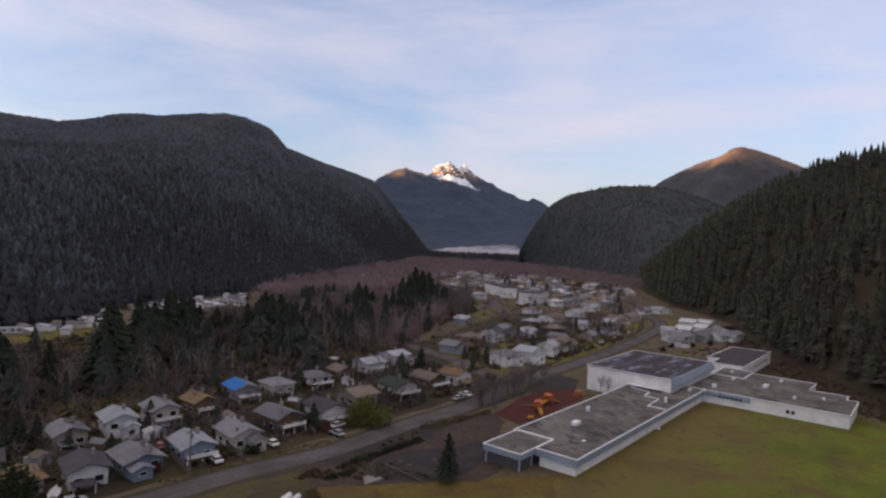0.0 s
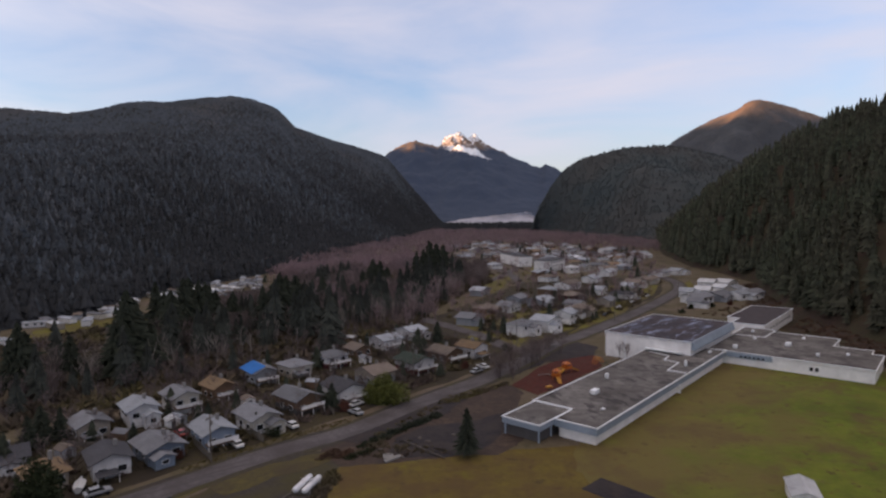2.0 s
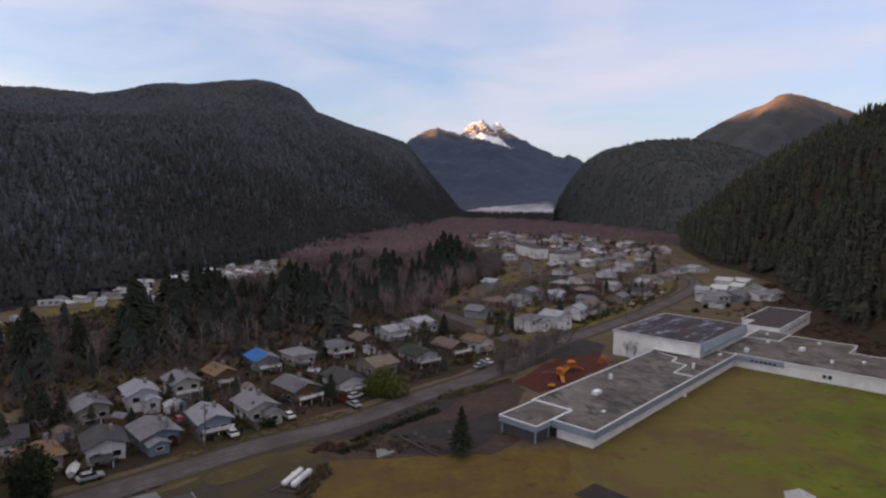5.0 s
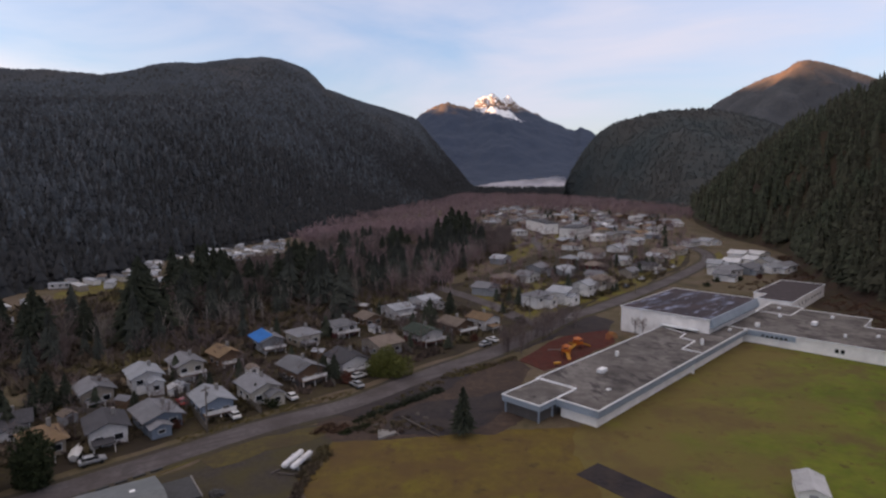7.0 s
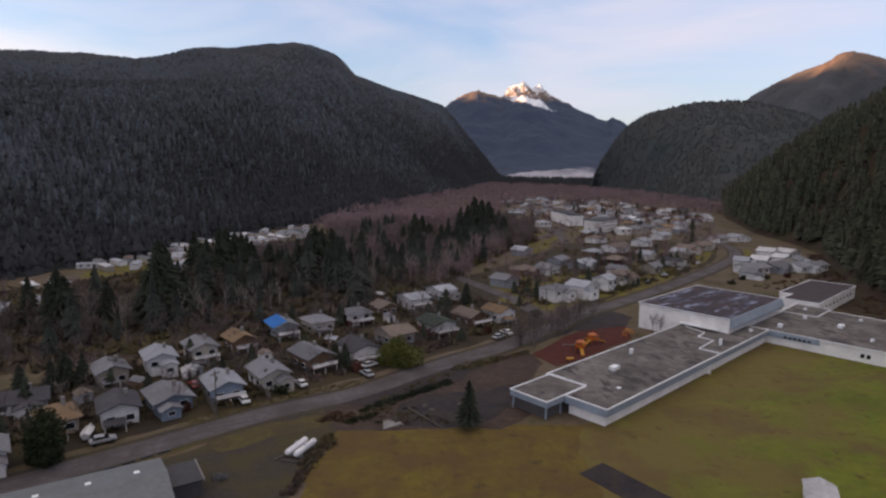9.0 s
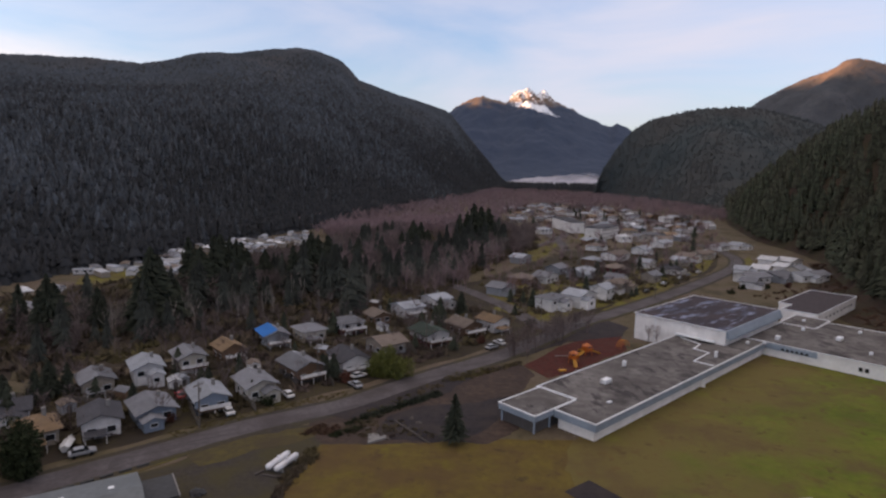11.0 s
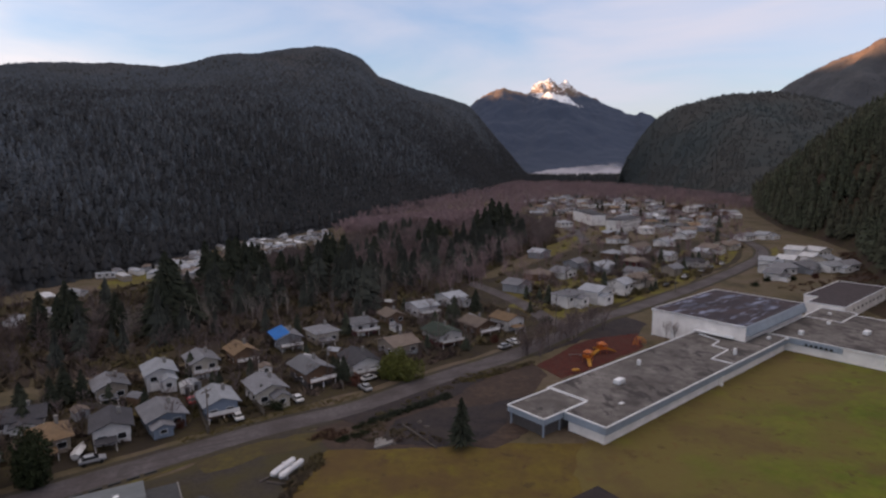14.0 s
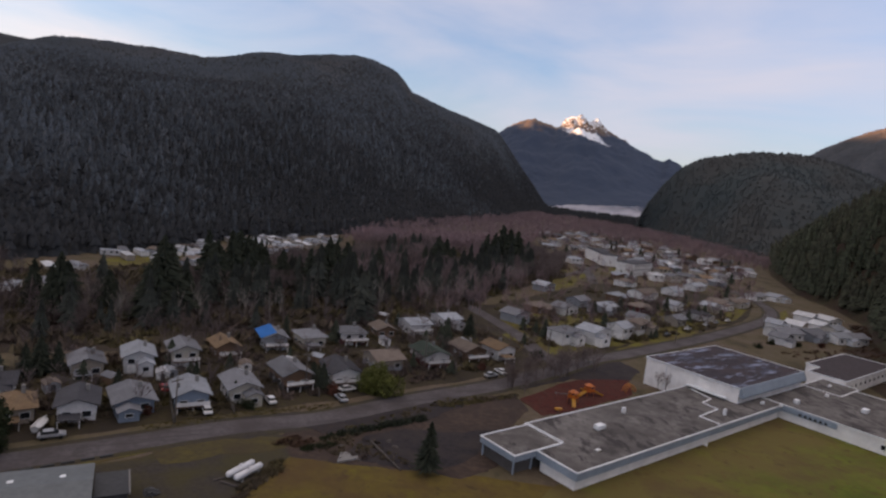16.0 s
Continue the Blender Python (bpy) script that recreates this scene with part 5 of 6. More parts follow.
CORNER = [(20.5, 216), (62, 245), (110, 300), (138, 345), (112, 372), (62, 320), (24, 268)]
brush("town_hedges", CORNER, 420, 1.0, 2.6, M["brush"], "brown and green hedges between the houses")
scatter("corner_trees", BARE, np.array([(x, y, 0, rng.uniform(4, 9), rng.uniform(0.9, 1.4)) for x, y in fill(CORNER, 120)]), M["twigs"], "leafless garden trees beyond the side street", "bare trees")
scatter("corner_conifers", MID, np.array([(x, y, 0, rng.uniform(3, 8), rng.uniform(1.6, 2.4)) for x, y in fill(CORNER, 26)]), M["lone_conifer"], "small dark conifers beyond the side street", "conifers")
ROADSIDE = [(15.4, 175.3), (18.3, 161.6), (30.9, 182.5), (46.2, 198.6), (47.7, 216.5), (31.3, 203.7)]
scatter("roadside_trees", BARE, np.array([(x, y, 0, rng.uniform(5, 9), rng.uniform(1.1, 1.6)) for x, y in fill(ROADSIDE, 55)]), M["twigs"], "dark brown leafless bushes beside the road and playground", "bare trees")

# ---- things in the town ----
def along(p, turn, d):
    return p[0] + math.cos(radians(turn)) * d, p[1] + math.sin(radians(turn)) * d


MID_TOWN = [
    (40.1, 231.4, "grey", "white", 1, 10, 8),
    (52.4, 238.9, "light", "white", 1, 11.5, 8.5),
    (64.5, 253.5, "light", "white", 1, 8, 8),
    (74.5, 267.3, "brown", "beige", 1, 11, 8),
    (65.1, 303.8, "light", "grey", 0, 14, 9),
    (45.2, 287.7, "dark", "white", 0, 11.5, 8),
    (32.5, 282.6, "brown", "wood", 0, 11, 8),
    (22.5, 257.8, "dark", "grey", 0, 11, 8),
    (54, 312.8, "grey", "grey", 0, 10.5, 8),
    (84.6, 318.6, "brown", "red", 0, 12.5, 9),
    (98.1, 369.8, "brown", "white", 0, 19, 10),
    (107, 338.8, "grey", "white", 0, 9, 8),
    (113.7, 320.3, "dark", "white", 0, 14, 9),
    (141.5, 368.5, "brown", "white", 0, 18, 10),
    (146, 434.9, "light", "white", 0, 17, 10),
    (172.9, 478.7, "light", "grey", 0, 14, 9),
    (157.9, 388.6, "light", "cream", 0, 9, 7),
    (38.3, 346.7, "light", "grey", 0, 12, 8),
    (99, 438.3, "grey", "beige", 0, 11, 8),
    (129.2, 351.5, "grey", "cream", 0, 9, 7),
    (97, 297, "grey", "beige", 0, 9, 7),
    (78, 345, "grey", "wood", 0, 10, 8),
    (121.5, 398, "grey", "white", 0, 13, 9),
    (78.5, 287.5, "dark", "white", 0, 10, 8),
    (93, 410, "brown", "white", 0, 12, 8),
]
RIGHT = [
    (147.3, 300, "grey", "white", 0, 12.0, 9.0),
    (185.9, 361.9, "white", "white", 0, 10.0, 8.0),
    (163.2, 307.4, "grey", "grey", 0, 13.0, 9.0),
    (195, 358.2, "white", "white", 0, 10.0, 8.0),
    (176.1, 308.4, "light", "white", 0, 11.0, 8.0),
    (140.2, 287.7, "grey", "white", 1, 7.0, 6.0),
    (181.8, 424.2, "grey", "white", 0, 11.0, 8.0),
    (197.7, 431.7, "light", "white", 0, 11.0, 8.0),
    (154.2, 383.1, "brown", "cream", 0, 11.0, 8.0),
    (165.1, 328.1, "white", "white", 0, 9.0, 7.0),
    (183.5, 329.5, "light", "cream", 0, 10.0, 7.0),
    (179.9, 336.7, "white", "white", 0, 8.0, 6.0),
    (184.2, 312.2, "grey", "white", 0, 9.0, 7.0),
    (152.7, 323.6, "light", "white", 0, 8.0, 6.0),
]
for k, (x, y, ro, wa, two, w, d) in enumerate(MID_TOWN):
    house(x, y, 51 + (k * 37 % 9) - 4, w * 0.95, d * 0.95, 5.0 if two else 3.5, 1.5, {"grey": "light", "dark": "grey"}.get(ro, ro) if k % 4 else ro, wa, ("white", "pale", "white")[k % 3] if two else None, k % 3 == 0, k % 2 == 0, 1, group="houses beyond the side street", wing=(1, -1, 0)[k % 3])
for k, (x, y, ro, wa, two, w, d) in enumerate(RIGHT):
    house(x, y, 38 + (k * 53 % 30) - 15, w * 1.15, d * 1.1, 3.4, 1.5, ro, wa, None, False, k % 2 == 0, 1, group="houses below the hillside", wing=(0, 1, -1)[k % 3])
far = random.Random(5)
FAR_TOWN = [(54.9, 535.4), (84.9, 441), (120, 430), (171, 463.3), (243.1, 593.5), (261.3, 708.9), (213.2, 792.8), (146, 945.3), (55.2, 879.6), (35.6, 675.4)]
done = []
tries = 0
while len(done) < 112 and tries < 9000:
    tries += 1
    x, y = far.uniform(30, 265), far.uniform(428, 948)
    if not inside(FAR_TOWN, x, y) or any(math.hypot(x - a, y - b) < 12 for a, b in done) or math.hypot(x - 93, y - 541) < 34 or math.hypot(x - 108, y - 487) < 30:
        continue
    done.append((x, y))
    wa = far.choice(["white", "white", "white", "cream", "beige", "grey", "wood"])
    ro = far.choice(["grey", "grey", "dark", "brown", "light", "light", "white", "tan"])
    house(x, y, far.choice([10, 20, 100]) + far.uniform(-8, 8), far.uniform(9, 13), far.uniform(8, 10), far.uniform(3.0, 4.6), 1.5, ro, wa, None, far.random() < 0.3, far.random() < 0.5, 0 if y > 650 else 1, group="far houses")


def apartment(x, y, turn, w, d, h, label):
    ob = root("apartment_block", x, y, 0, turn, label, "apartment block", "apartment blocks")
    part("wall", box(-w / 2, w / 2, -d / 2, d / 2, 0, h), WALL["white"], ob)
    part("roof", box(-w / 2 - 0.4, w / 2 + 0.4, -d / 2 - 0.4, d / 2 + 0.4, h, h + 0.5), ROOF["dark"], ob)
    for fl in range(3):
        for i in range(int(w // 4)):
            window(ob, -w / 2 + 2 + 4 * i, 0.9 + fl * (h / 3), 1.5, 1.2, -d / 2)
    return ob


apartment(92.5, 545, 99, 54, 12, 9, "long white three-storey apartment block with a dark roof")
apartment(110.5, 487, 56, 34, 14, 9, "cream three-storey apartment block with a dark flat roof")
apartment(134.1, 530, 25, 18, 10, 4.5, "low white commercial building with a dark roof")


def trailer(x, y, turn, k):
    ob = root("trailer_home", x, y, 0, turn, "long white mobile home with a shallow pale roof", "mobile home", "trailer park")
    w, d = 9 + (k * 7 % 4), 3.6
    part("wall", box(-w / 2, w / 2, -d / 2, d / 2, 0.4, 2.6), WALL[("pale", "cream", "beige", "white", "grey")[k % 5]], ob)
    part("skirt", box(-w / 2 + 0.1, w / 2 - 0.1, -d / 2 + 0.1, d / 2 - 0.1, 0, 0.4), M["concrete"], ob)
    bm = gable_wall(d + 0.5, w + 0.4, 2.6, 2.7, 0.4)
    bmesh.ops.rotate(bm, verts=bm.verts, matrix=Matrix.Rotation(radians(90), 3, 'Z'))
    part("roof", bm, ROOF[("light", "grey", "white", "light", "brown")[k % 5]], ob)
    for q in (-0.3, 0.05, 0.32):
        window(ob, w * q, 1.3, 1.3, 0.9, -d / 2)


PARK = [(-178.1, 279.3), (-170, 289.4), (-160.9, 300.2), (-165, 330.4), (-166.4, 357.6), (-155.8, 387.6), (-151, 415.5), (-142.7, 433.3), (-129.5, 452.8), (-115.3, 465.9)]
k = 0
for (x0, y0), (x1, y1) in zip(PARK, PARK[1:]):
    n = max(2, int(math.hypot(x1 - x0, y1 - y0) / 9))
    for i in range(n):
        for row in range(6 if x0 > -166 and y0 > 325 else 2):
            if far.random() < (0.30 if row else 0.15):
                continue
            u = (i + 0.5 * (row % 2) + far.uniform(-0.2, 0.2)) / n
            px, py = x0 + (x1 - x0) * u, y0 + (y1 - y0) * u
            s = 15 * row + far.uniform(-4, 4)
            r = math.hypot(px, py)
            trailer(px - px / r * s, py - py / r * s, far.choice([105, 120, 140, 100, 30]) + far.uniform(-10, 10), k)
            k += 1
for i, (x, y) in enumerate([(-153, 193.5), (-148.6, 203.8), (-169, 229.4), (-162.9, 238)]):
    trailer(x, y, 112 + 14 * i, i)


def conifer(shape, x, y, h, girth, label, needles="lone_conifer", group="lone conifers"):
    ob = root("conifer_tree", x, y, 0, (x * 37) % 360, label, "conifer", group)
    v, f = shape
    raw("crown", [(p[0] * h * girth, p[1] * h * girth, p[2] * h) for p in v], f, M[needles], ob)
    part("trunk", tube((0, 0, 0), (0, 0, h * 0.6), 0.018 * h, 0.006 * h, 6), M["bark"], ob)


# dark stands of tall conifers in the bare woods: place, radius, trees, height
STANDS = [
    (-32, 268, 8, 6, 17),
    (-14, 292, 8, 6, 16),
    (24, 400, 10, 8, 18),
    (-7.7, 338, 9, 10, 20),
    (2.7, 327, 8, 7, 18),
    (10.6, 368, 10, 12, 21),
    (-111.3, 164.2, 5, 5, 17),
    (-111.2, 172.1, 5, 3, 12),
    (-89.3, 178.5, 6, 6, 19),
    (-116.1, 191.2, 5, 4, 14),
    (-96.8, 213.4, 7, 7, 17),
    (-89.8, 216.8, 8, 10, 19),
    (-83.4, 219.4, 8, 10, 18),
    (-78.9, 221.8, 6, 6, 16),
    (-77.0, 261.9, 7, 8, 15),
    (-53.5, 243.2, 7, 8, 22),
    (-47.1, 246.2, 7, 8, 20),
    (-41.7, 256.2, 6, 5, 17),
    (-26.5, 324.1, 7, 6, 18),
    (-18.8, 339.3, 6, 4, 15),
    (-108.1, 147.0, 6, 5, 13),
    (-98.1, 173.4, 6, 4, 12),
    (-90.6, 193.9, 8, 6, 11),
    (-70.1, 185.6, 7, 4, 10),
    (-65.3, 231.2, 8, 6, 12),
    (-39.1, 299.2, 6, 4, 14),
]
for x, y, r, n, h in STANDS:
    for k in range((n + 2) // 3 if x < -95 else (n + 1) // 2 if x < -70 else n):
        a, d = rng.uniform(0, 6.28), r * 1.2 * rng.uniform() ** 0.5
        tall = h * rng.uniform(0.55, 1.05) * (1.0 if x < -70 else 1.08)
        conifer(FINE[k % 5], x + d * math.cos(a), y + d * math.sin(a), tall, rng.uniform(1.1, 1.6), "tall dark conifer among the bare woods" if tall > 13 else "young dark conifer among the bare woods", "wood_conifer", "woodland conifers")



DENSE = [conifer_shape(16, 9, 70 + s) for s in range(4)]
conifer(DENSE[0], 3.7, 117.2, 10.2, 1.75, "dark pointed conifer on the edge of the bare plot")
for i, (x, y, h) in enumerate([(-93.6, 232.5, 26), (-90.8, 240.3, 24), (-96.1, 226.3, 22), (-90.3, 251.8, 21), (-95.7, 190, 27), (-96.9, 184.6, 18), (-119.8, 175.5, 20), (-111.8, 186.9, 14), (-28.5, 363.7, 22), (-33.9, 349.3, 17), (8.1, 412.9, 30), (18.4, 429.7, 26), (-1.4, 397.3, 24), (-63, 259.8, 25), (-58.6, 273.4, 22), (-68.7, 253.2, 20), (-51, 304.9, 18), (-82.7, 258.4, 17), (-106.8, 239.1, 24), (-101.8, 234.1, 20), (-95.6, 243.2, 25), (-89.3, 243.6, 23), (-86.7, 248.4, 19), (-95.2, 192.9, 24), (-95.1, 185.9, 21), (-61.3, 265.1, 23), (-65, 255.9, 21), (-56.1, 276.4, 18), (-24.8, 373.9, 20), (-20.2, 369.2, 16), (3.5, 403.5, 25), (12.9, 416.4, 28), (-119.4, 177.9, 17), (-121.4, 174.1, 16), (3.1, 220.2, 9), (-88.2, 131.7, 9), (-85.1, 133.4, 8), (-89, 128.3, 8), (-95.2, 127, 7), (-42.8, 134.5, 5), (-27.5, 149.5, 7), (-31, 152.4, 6), (-55.2, 139.9, 6), (-68.1, 130.3, 5), (-92.4, 199, 15), (-131.5, 179, 16), (56.5, 296.5, 7)]):
    conifer(DENSE[i % 4], x, y, h, 1.7 + 0.35 * (i % 3), "tall dark conifer among bare trees")


def leafy(name, x, y, rx, ry, rz, count, leaf, material, label, category, seed=1):
    """A bush of many small leaves on twigs over a lumpy body."""
    r = np.random.default_rng(seed)
    ob = root(name, x, y, 0, 0, label, category)
    lumps = r.normal(size=(14, 3)) * (0.26, 0.26, 0.2) + (0, 0, 0.45)
    c = lumps[r.integers(0, 14, count)] + (lambda q: q / np.linalg.norm(q, axis=1)[:, None])(r.normal(size=(count, 3))) * r.uniform(0.3, 0.48, (count, 1))
    c[:, 2] = np.abs(c[:, 2])
    c *= (rx, ry, rz)
    d1, d2 = r.normal(size=(2, count, 3))
    d1 *= leaf / np.linalg.norm(d1, axis=1)[:, None]
    d2 *= leaf / np.linalg.norm(d2, axis=1)[:, None]
    V = np.stack([c - d1, c + d2, c + d1], 1).reshape(-1, 3)
    raw("foliage", V.tolist(), np.arange(count * 3).reshape(-1, 3).tolist(), material, ob)
    bm = bmesh.new()
    for i in range(7):
        a = 0.9 * i
        tube((0, 0, 0), (math.cos(a) * rx * 0.5, math.sin(a) * ry * 0.5, rz * 0.6), 0.09, 0.03, 5, bm)
    part("stem", bm, M["bark"], ob)


M["bush"] = mat("yellow_green_leaves", (0.11, 0.115, 0.016), (0.075, 0.085, 0.012), 0.8, 1.2, 0.2, 0.0, island=0.35)
M["hedge"] = mat("dark_hedge_leaves", (0.028, 0.036, 0.016), (0.020, 0.027, 0.013), 0.9, 1.2, 0.2, 0.0, island=0.35)
M["red_bush"] = mat("reddish_twigs", (0.11, 0.045, 0.032), (0.08, 0.036, 0.026), 0.9, 1.2, 0.2, 0.0, island=0.3)
leafy("bush", -14.3, 153.3, 5.2, 4.6, 6.2, 6500, 0.36, M["bush"], "large round yellow-green bush beside the road", "bush", 3)
leafy("shrub", -69.8, 99.1, 5.4, 4.6, 8.2, 5600, 0.36, M["hedge"], "dark spreading evergreen beside a house", "shrub", 4)
for i, (x, y) in enumerate([(-10.5, 200.7), (-18.9, 183.2), (-45.3, 143.2), (-24.5, 147.7), (-38.3, 132.1), (-36, 153.3), (-55.6, 121.8), (-76.5, 105.4), (-72.9, 148.8), (9.9, 185.2), (13.5, 206.1), (27.1, 207), (64.9, 256.8), (132.2, 284.3), (144.2, 288), (156.4, 291.8), (122.2, 273), (-30.6, 155.9)]):
    leafy("shrub", x, y, 1.8 + 0.4 * (i % 3), 1.7, 1.8 + 0.5 * (i % 2), 500, 0.3, M["hedge"] if i % 3 else M["red_bush"], "dense shrub in a house yard" if i % 3 else "reddish leafless shrub in a yard", "shrub", i + 10)


def pole(x, y, h, turn):
    ob = root("utility_pole", x, y, 0, turn, "weathered wooden utility pole with a crossarm", "utility pole", "utility poles")
    part("post", tube((0, 0, 0), (0, 0, h), 0.17, 0.11, 8), M["bark2"], ob)
    arm = part("crossarm", box(-1.2, 1.2, -0.08, 0.08, h - 0.8, h - 0.6), M["bark2"], ob)
    for q in (-1.0, -0.4, 0.4, 1.0):
        part("insulator", tube((q, 0, h - 0.6), (q, 0, h - 0.38), 0.06, 0.04, 6), M["concrete"], arm)
    part("transformer", tube((0.38, 0, h - 2.2), (0.38, 0, h - 1.3), 0.24, 0.24, 10), M["concrete"], ob, "grey steel transformer can")


M["bark2"] = mat("weathered_pole_wood", (0.17, 0.15, 0.13), (0.12, 0.105, 0.09), 0.9, 5.0, 0.6, 0.2)
for i, (x, y) in enumerate([(-31.3, 148.1), (84.3, 258.1), (64.6, 381), (79.6, 372.1), (-48.3, 120), (19.3, 306.7), (-47.3, 211.6), (30.4, 205.6), (142.1, 319.3), (-6.4, 178.1)]):
    pole(x, y, 10.5 if i % 2 else 9.5, 33 + 8 * i)

PAINT = {"white": mat("white_car_paint", (0.62, 0.62, 0.62), (0.58, 0.58, 0.58), 0.25, 3, 0.5, 0), "grey": mat("silver_car_paint", (0.30, 0.31, 0.33), (0.27, 0.28, 0.30), 0.25, 3, 0.5, 0),
         "dark": mat("dark_car_paint", (0.03, 0.03, 0.035), (0.025, 0.025, 0.03), 0.25, 3, 0.5, 0), "red": mat("red_car_paint", (0.30, 0.03, 0.03), (0.26, 0.028, 0.028), 0.25, 3, 0.5, 0)}
M["tyre"] = mat("tyre_rubber", (0.02, 0.02, 0.02), (0.015, 0.015, 0.015), 0.9, 5, 1, 0)


def car(x, y, turn, colour):
    ob = root("car", x, y, 0.16, turn, {"white": "white", "grey": "silver grey", "dark": "black", "red": "red"}[colour] + " car parked beside the road", "car", "parked cars")
    bm = bmesh.new()
    ring = [(-2.2, 0.35), (2.2, 0.35), (2.25, 0.75), (1.15, 0.95), (-1.9, 0.98), (-2.25, 0.8)]
    lo = [bm.verts.new((px, -0.88, pz)) for px, pz in ring]
    hi = [bm.verts.new((px, 0.88, pz)) for px, pz in ring]
    bm.faces.new(lo)
    bm.faces.new(hi[::-1])
    for i in range(6):
        j = (i + 1) % 6
        bm.faces.new((lo[j], lo[i], hi[i], hi[j]))
    bmesh.ops.recalc_face_normals(bm, faces=bm.faces)
    bmesh.ops.bevel(bm, geom=list(bm.edges), offset=0.07, segments=1, affect='EDGES')
    part("body", bm, PAINT[colour], ob)
    bm = bmesh.new()
    a = [bm.verts.new(p) for p in ((-1.75, -0.8, 0.95), (1.05, -0.8, 0.95), (1.05, 0.8, 0.95), (-1.75, 0.8, 0.95))]
    b = [bm.verts.new(p) for p in ((-1.35, -0.66, 1.42), (0.3, -0.66, 1.42), (0.3, 0.66, 1.42), (-1.35, 0.66, 1.42))]
    for i in range(4):
        j = (i + 1) % 4
        bm.faces.new((a[i], a[j], b[j], b[i]))
    bm.faces.new(b)
    part("glazing", bm, M["glass"], ob, "dark car windows")
    part("roof", box(-1.32, 0.28, -0.65, 0.65, 1.42, 1.47), PAINT[colour], ob)
    for px in (-1.4, 1.4):
        for py in (-0.84, 0.84):
            part("wheel", tube((px, py - 0.1, 0.2), (px, py + 0.1, 0.2), 0.33, 0.33, 12), M["tyre"], ob)


for i, (x, y, c) in enumerate([(-21.6, 151.2, "white"), (-35.5, 137.1, "white"), (-45.1, 126.6, "white"), (-63.8, 106.2, "grey"), (15.5, 184.2, "white"), (111, 306.8, "white"), (119, 317.5, "grey"), (127.8, 327.2, "white"), (84.2, 270.3, "dark"), (-59.5, 134.3, "red"), (13, 179.3, "grey"), (98.1, 290.5, "white"), (-21.2, 144.8, "grey"), (55.2, 296.4, "dark")]):
    car(x, y, (48, 130, 127, 40, 125, 51, 52, 51, 50, 128, 45, 50, 130, 40)[i], c)

# boat on a trailer beside the shrub
boat = root("boat", -68.1, 108.6, 0, 110, "white covered boat on a trailer in a yard", "boat")
bm = bmesh.new()
sec = [[(-2.6, 0.75), (-1.2, 1.0), (1.0, 0.95), (2.7, 0.1)], ]
for s in (0,):
    rings = []
    for px, half in sec[0]:
        rings.append([bm.verts.new((px, half * c, z)) for c, z in ((-1, 1.35), (-0.6, 0.7), (0, 0.45), (0.6, 0.7), (1, 1.35), (0, 1.75))])
    for r0, r1 in zip(rings, rings[1:]):
        for i in range(6):
            j = (i + 1) % 6
            bm.faces.new((r0[i], r0[j], r1[j], r1[i]))
    bm.faces.new(rings[0])
    bm.faces.new(rings[-1][::-1])
bmesh.ops.recalc_face_normals(bm, faces=bm.faces)
part("hull", bm, PAINT["white"], boat)
part("frame", box(-2.4, 3.2, -0.5, 0.5, 0.3, 0.5), M["concrete"], boat)
for s in (-0.75, 0.75):
    part("wheel", tube((-0.6, s - 0.1, 0.32), (-0.6, s + 0.1, 0.32), 0.32, 0.32, 12), M["tyre"], boat)

# propane tanks
M["tank"] = mat("white_tank_paint", (0.72, 0.72, 0.74), (0.64, 0.64, 0.66), 0.45, 2, 0.5, 0.05)


def tank(x0, y0, x1, y1):
    turn = math.degrees(math.atan2(y1 - y0, x1 - x0))
    ln = math.hypot(x1 - x0, y1 - y0)
    ob = root("propane_tank", (x0 + x1) / 2, (y0 + y1) / 2, 0, turn, "long white horizontal propane tank on saddles", "tank", "propane tanks")
    bm = bmesh.new()
    prof = [(-ln / 2, 0.02), (-ln / 2 + 0.06, 0.3), (-ln / 2 + 0.25, 0.47), (-ln / 2 + 0.5, 0.56), (ln / 2 - 0.5, 0.56), (ln / 2 - 0.25, 0.47), (ln / 2 - 0.06, 0.3), (ln / 2, 0.02)]
    rings = [[bm.verts.new((px, pr * math.cos(6.2832 * k / 20), 1.05 + pr * math.sin(6.2832 * k / 20))) for k in range(20)] for px, pr in prof]
    for r0, r1 in zip(rings, rings[1:]):
        for k in range(20):
            bm.faces.new((r0[k], r0[(k + 1) % 20], r1[(k + 1) % 20], r1[k])).smooth = True
    bmesh.ops.recalc_face_normals(bm, faces=bm.faces)
    part("shell", bm, M["tank"], ob)
    for q in (-0.3, 0.3):
        part("saddle", box(ln * q - 0.2, ln * q + 0.2, -0.65, 0.65, 0, 0.72), M["concrete"], ob)
    part("valve_dome", tube((0, 0, 1.6), (0, 0, 1.9), 0.22, 0.18, 10), M["tank"], ob)


tank(-28.5, 102.6, -26.4, 108.6)
tank(-26.8, 102.1, -24.7, 108.1)
# white shed on the field
shed = root("shed", 58.4, 93.2, 0, -24, "small white shed with a white metal gable roof", "shed")
part("wall", gable_wall(4.2, 7.0, 0, 2.3, 0.8), WALL["white"], shed)
for s in (-1, 1):
    sl = part("roof", roof_slab(4.2, 7.0, 2.3, 0.8, s, 0.3, 0.08), ROOF["white"], shed, "white metal roof")
part("door", box(-0.6, 0.6, -3.54, -3.45, 0, 2.0), WALL["grey"], shed)

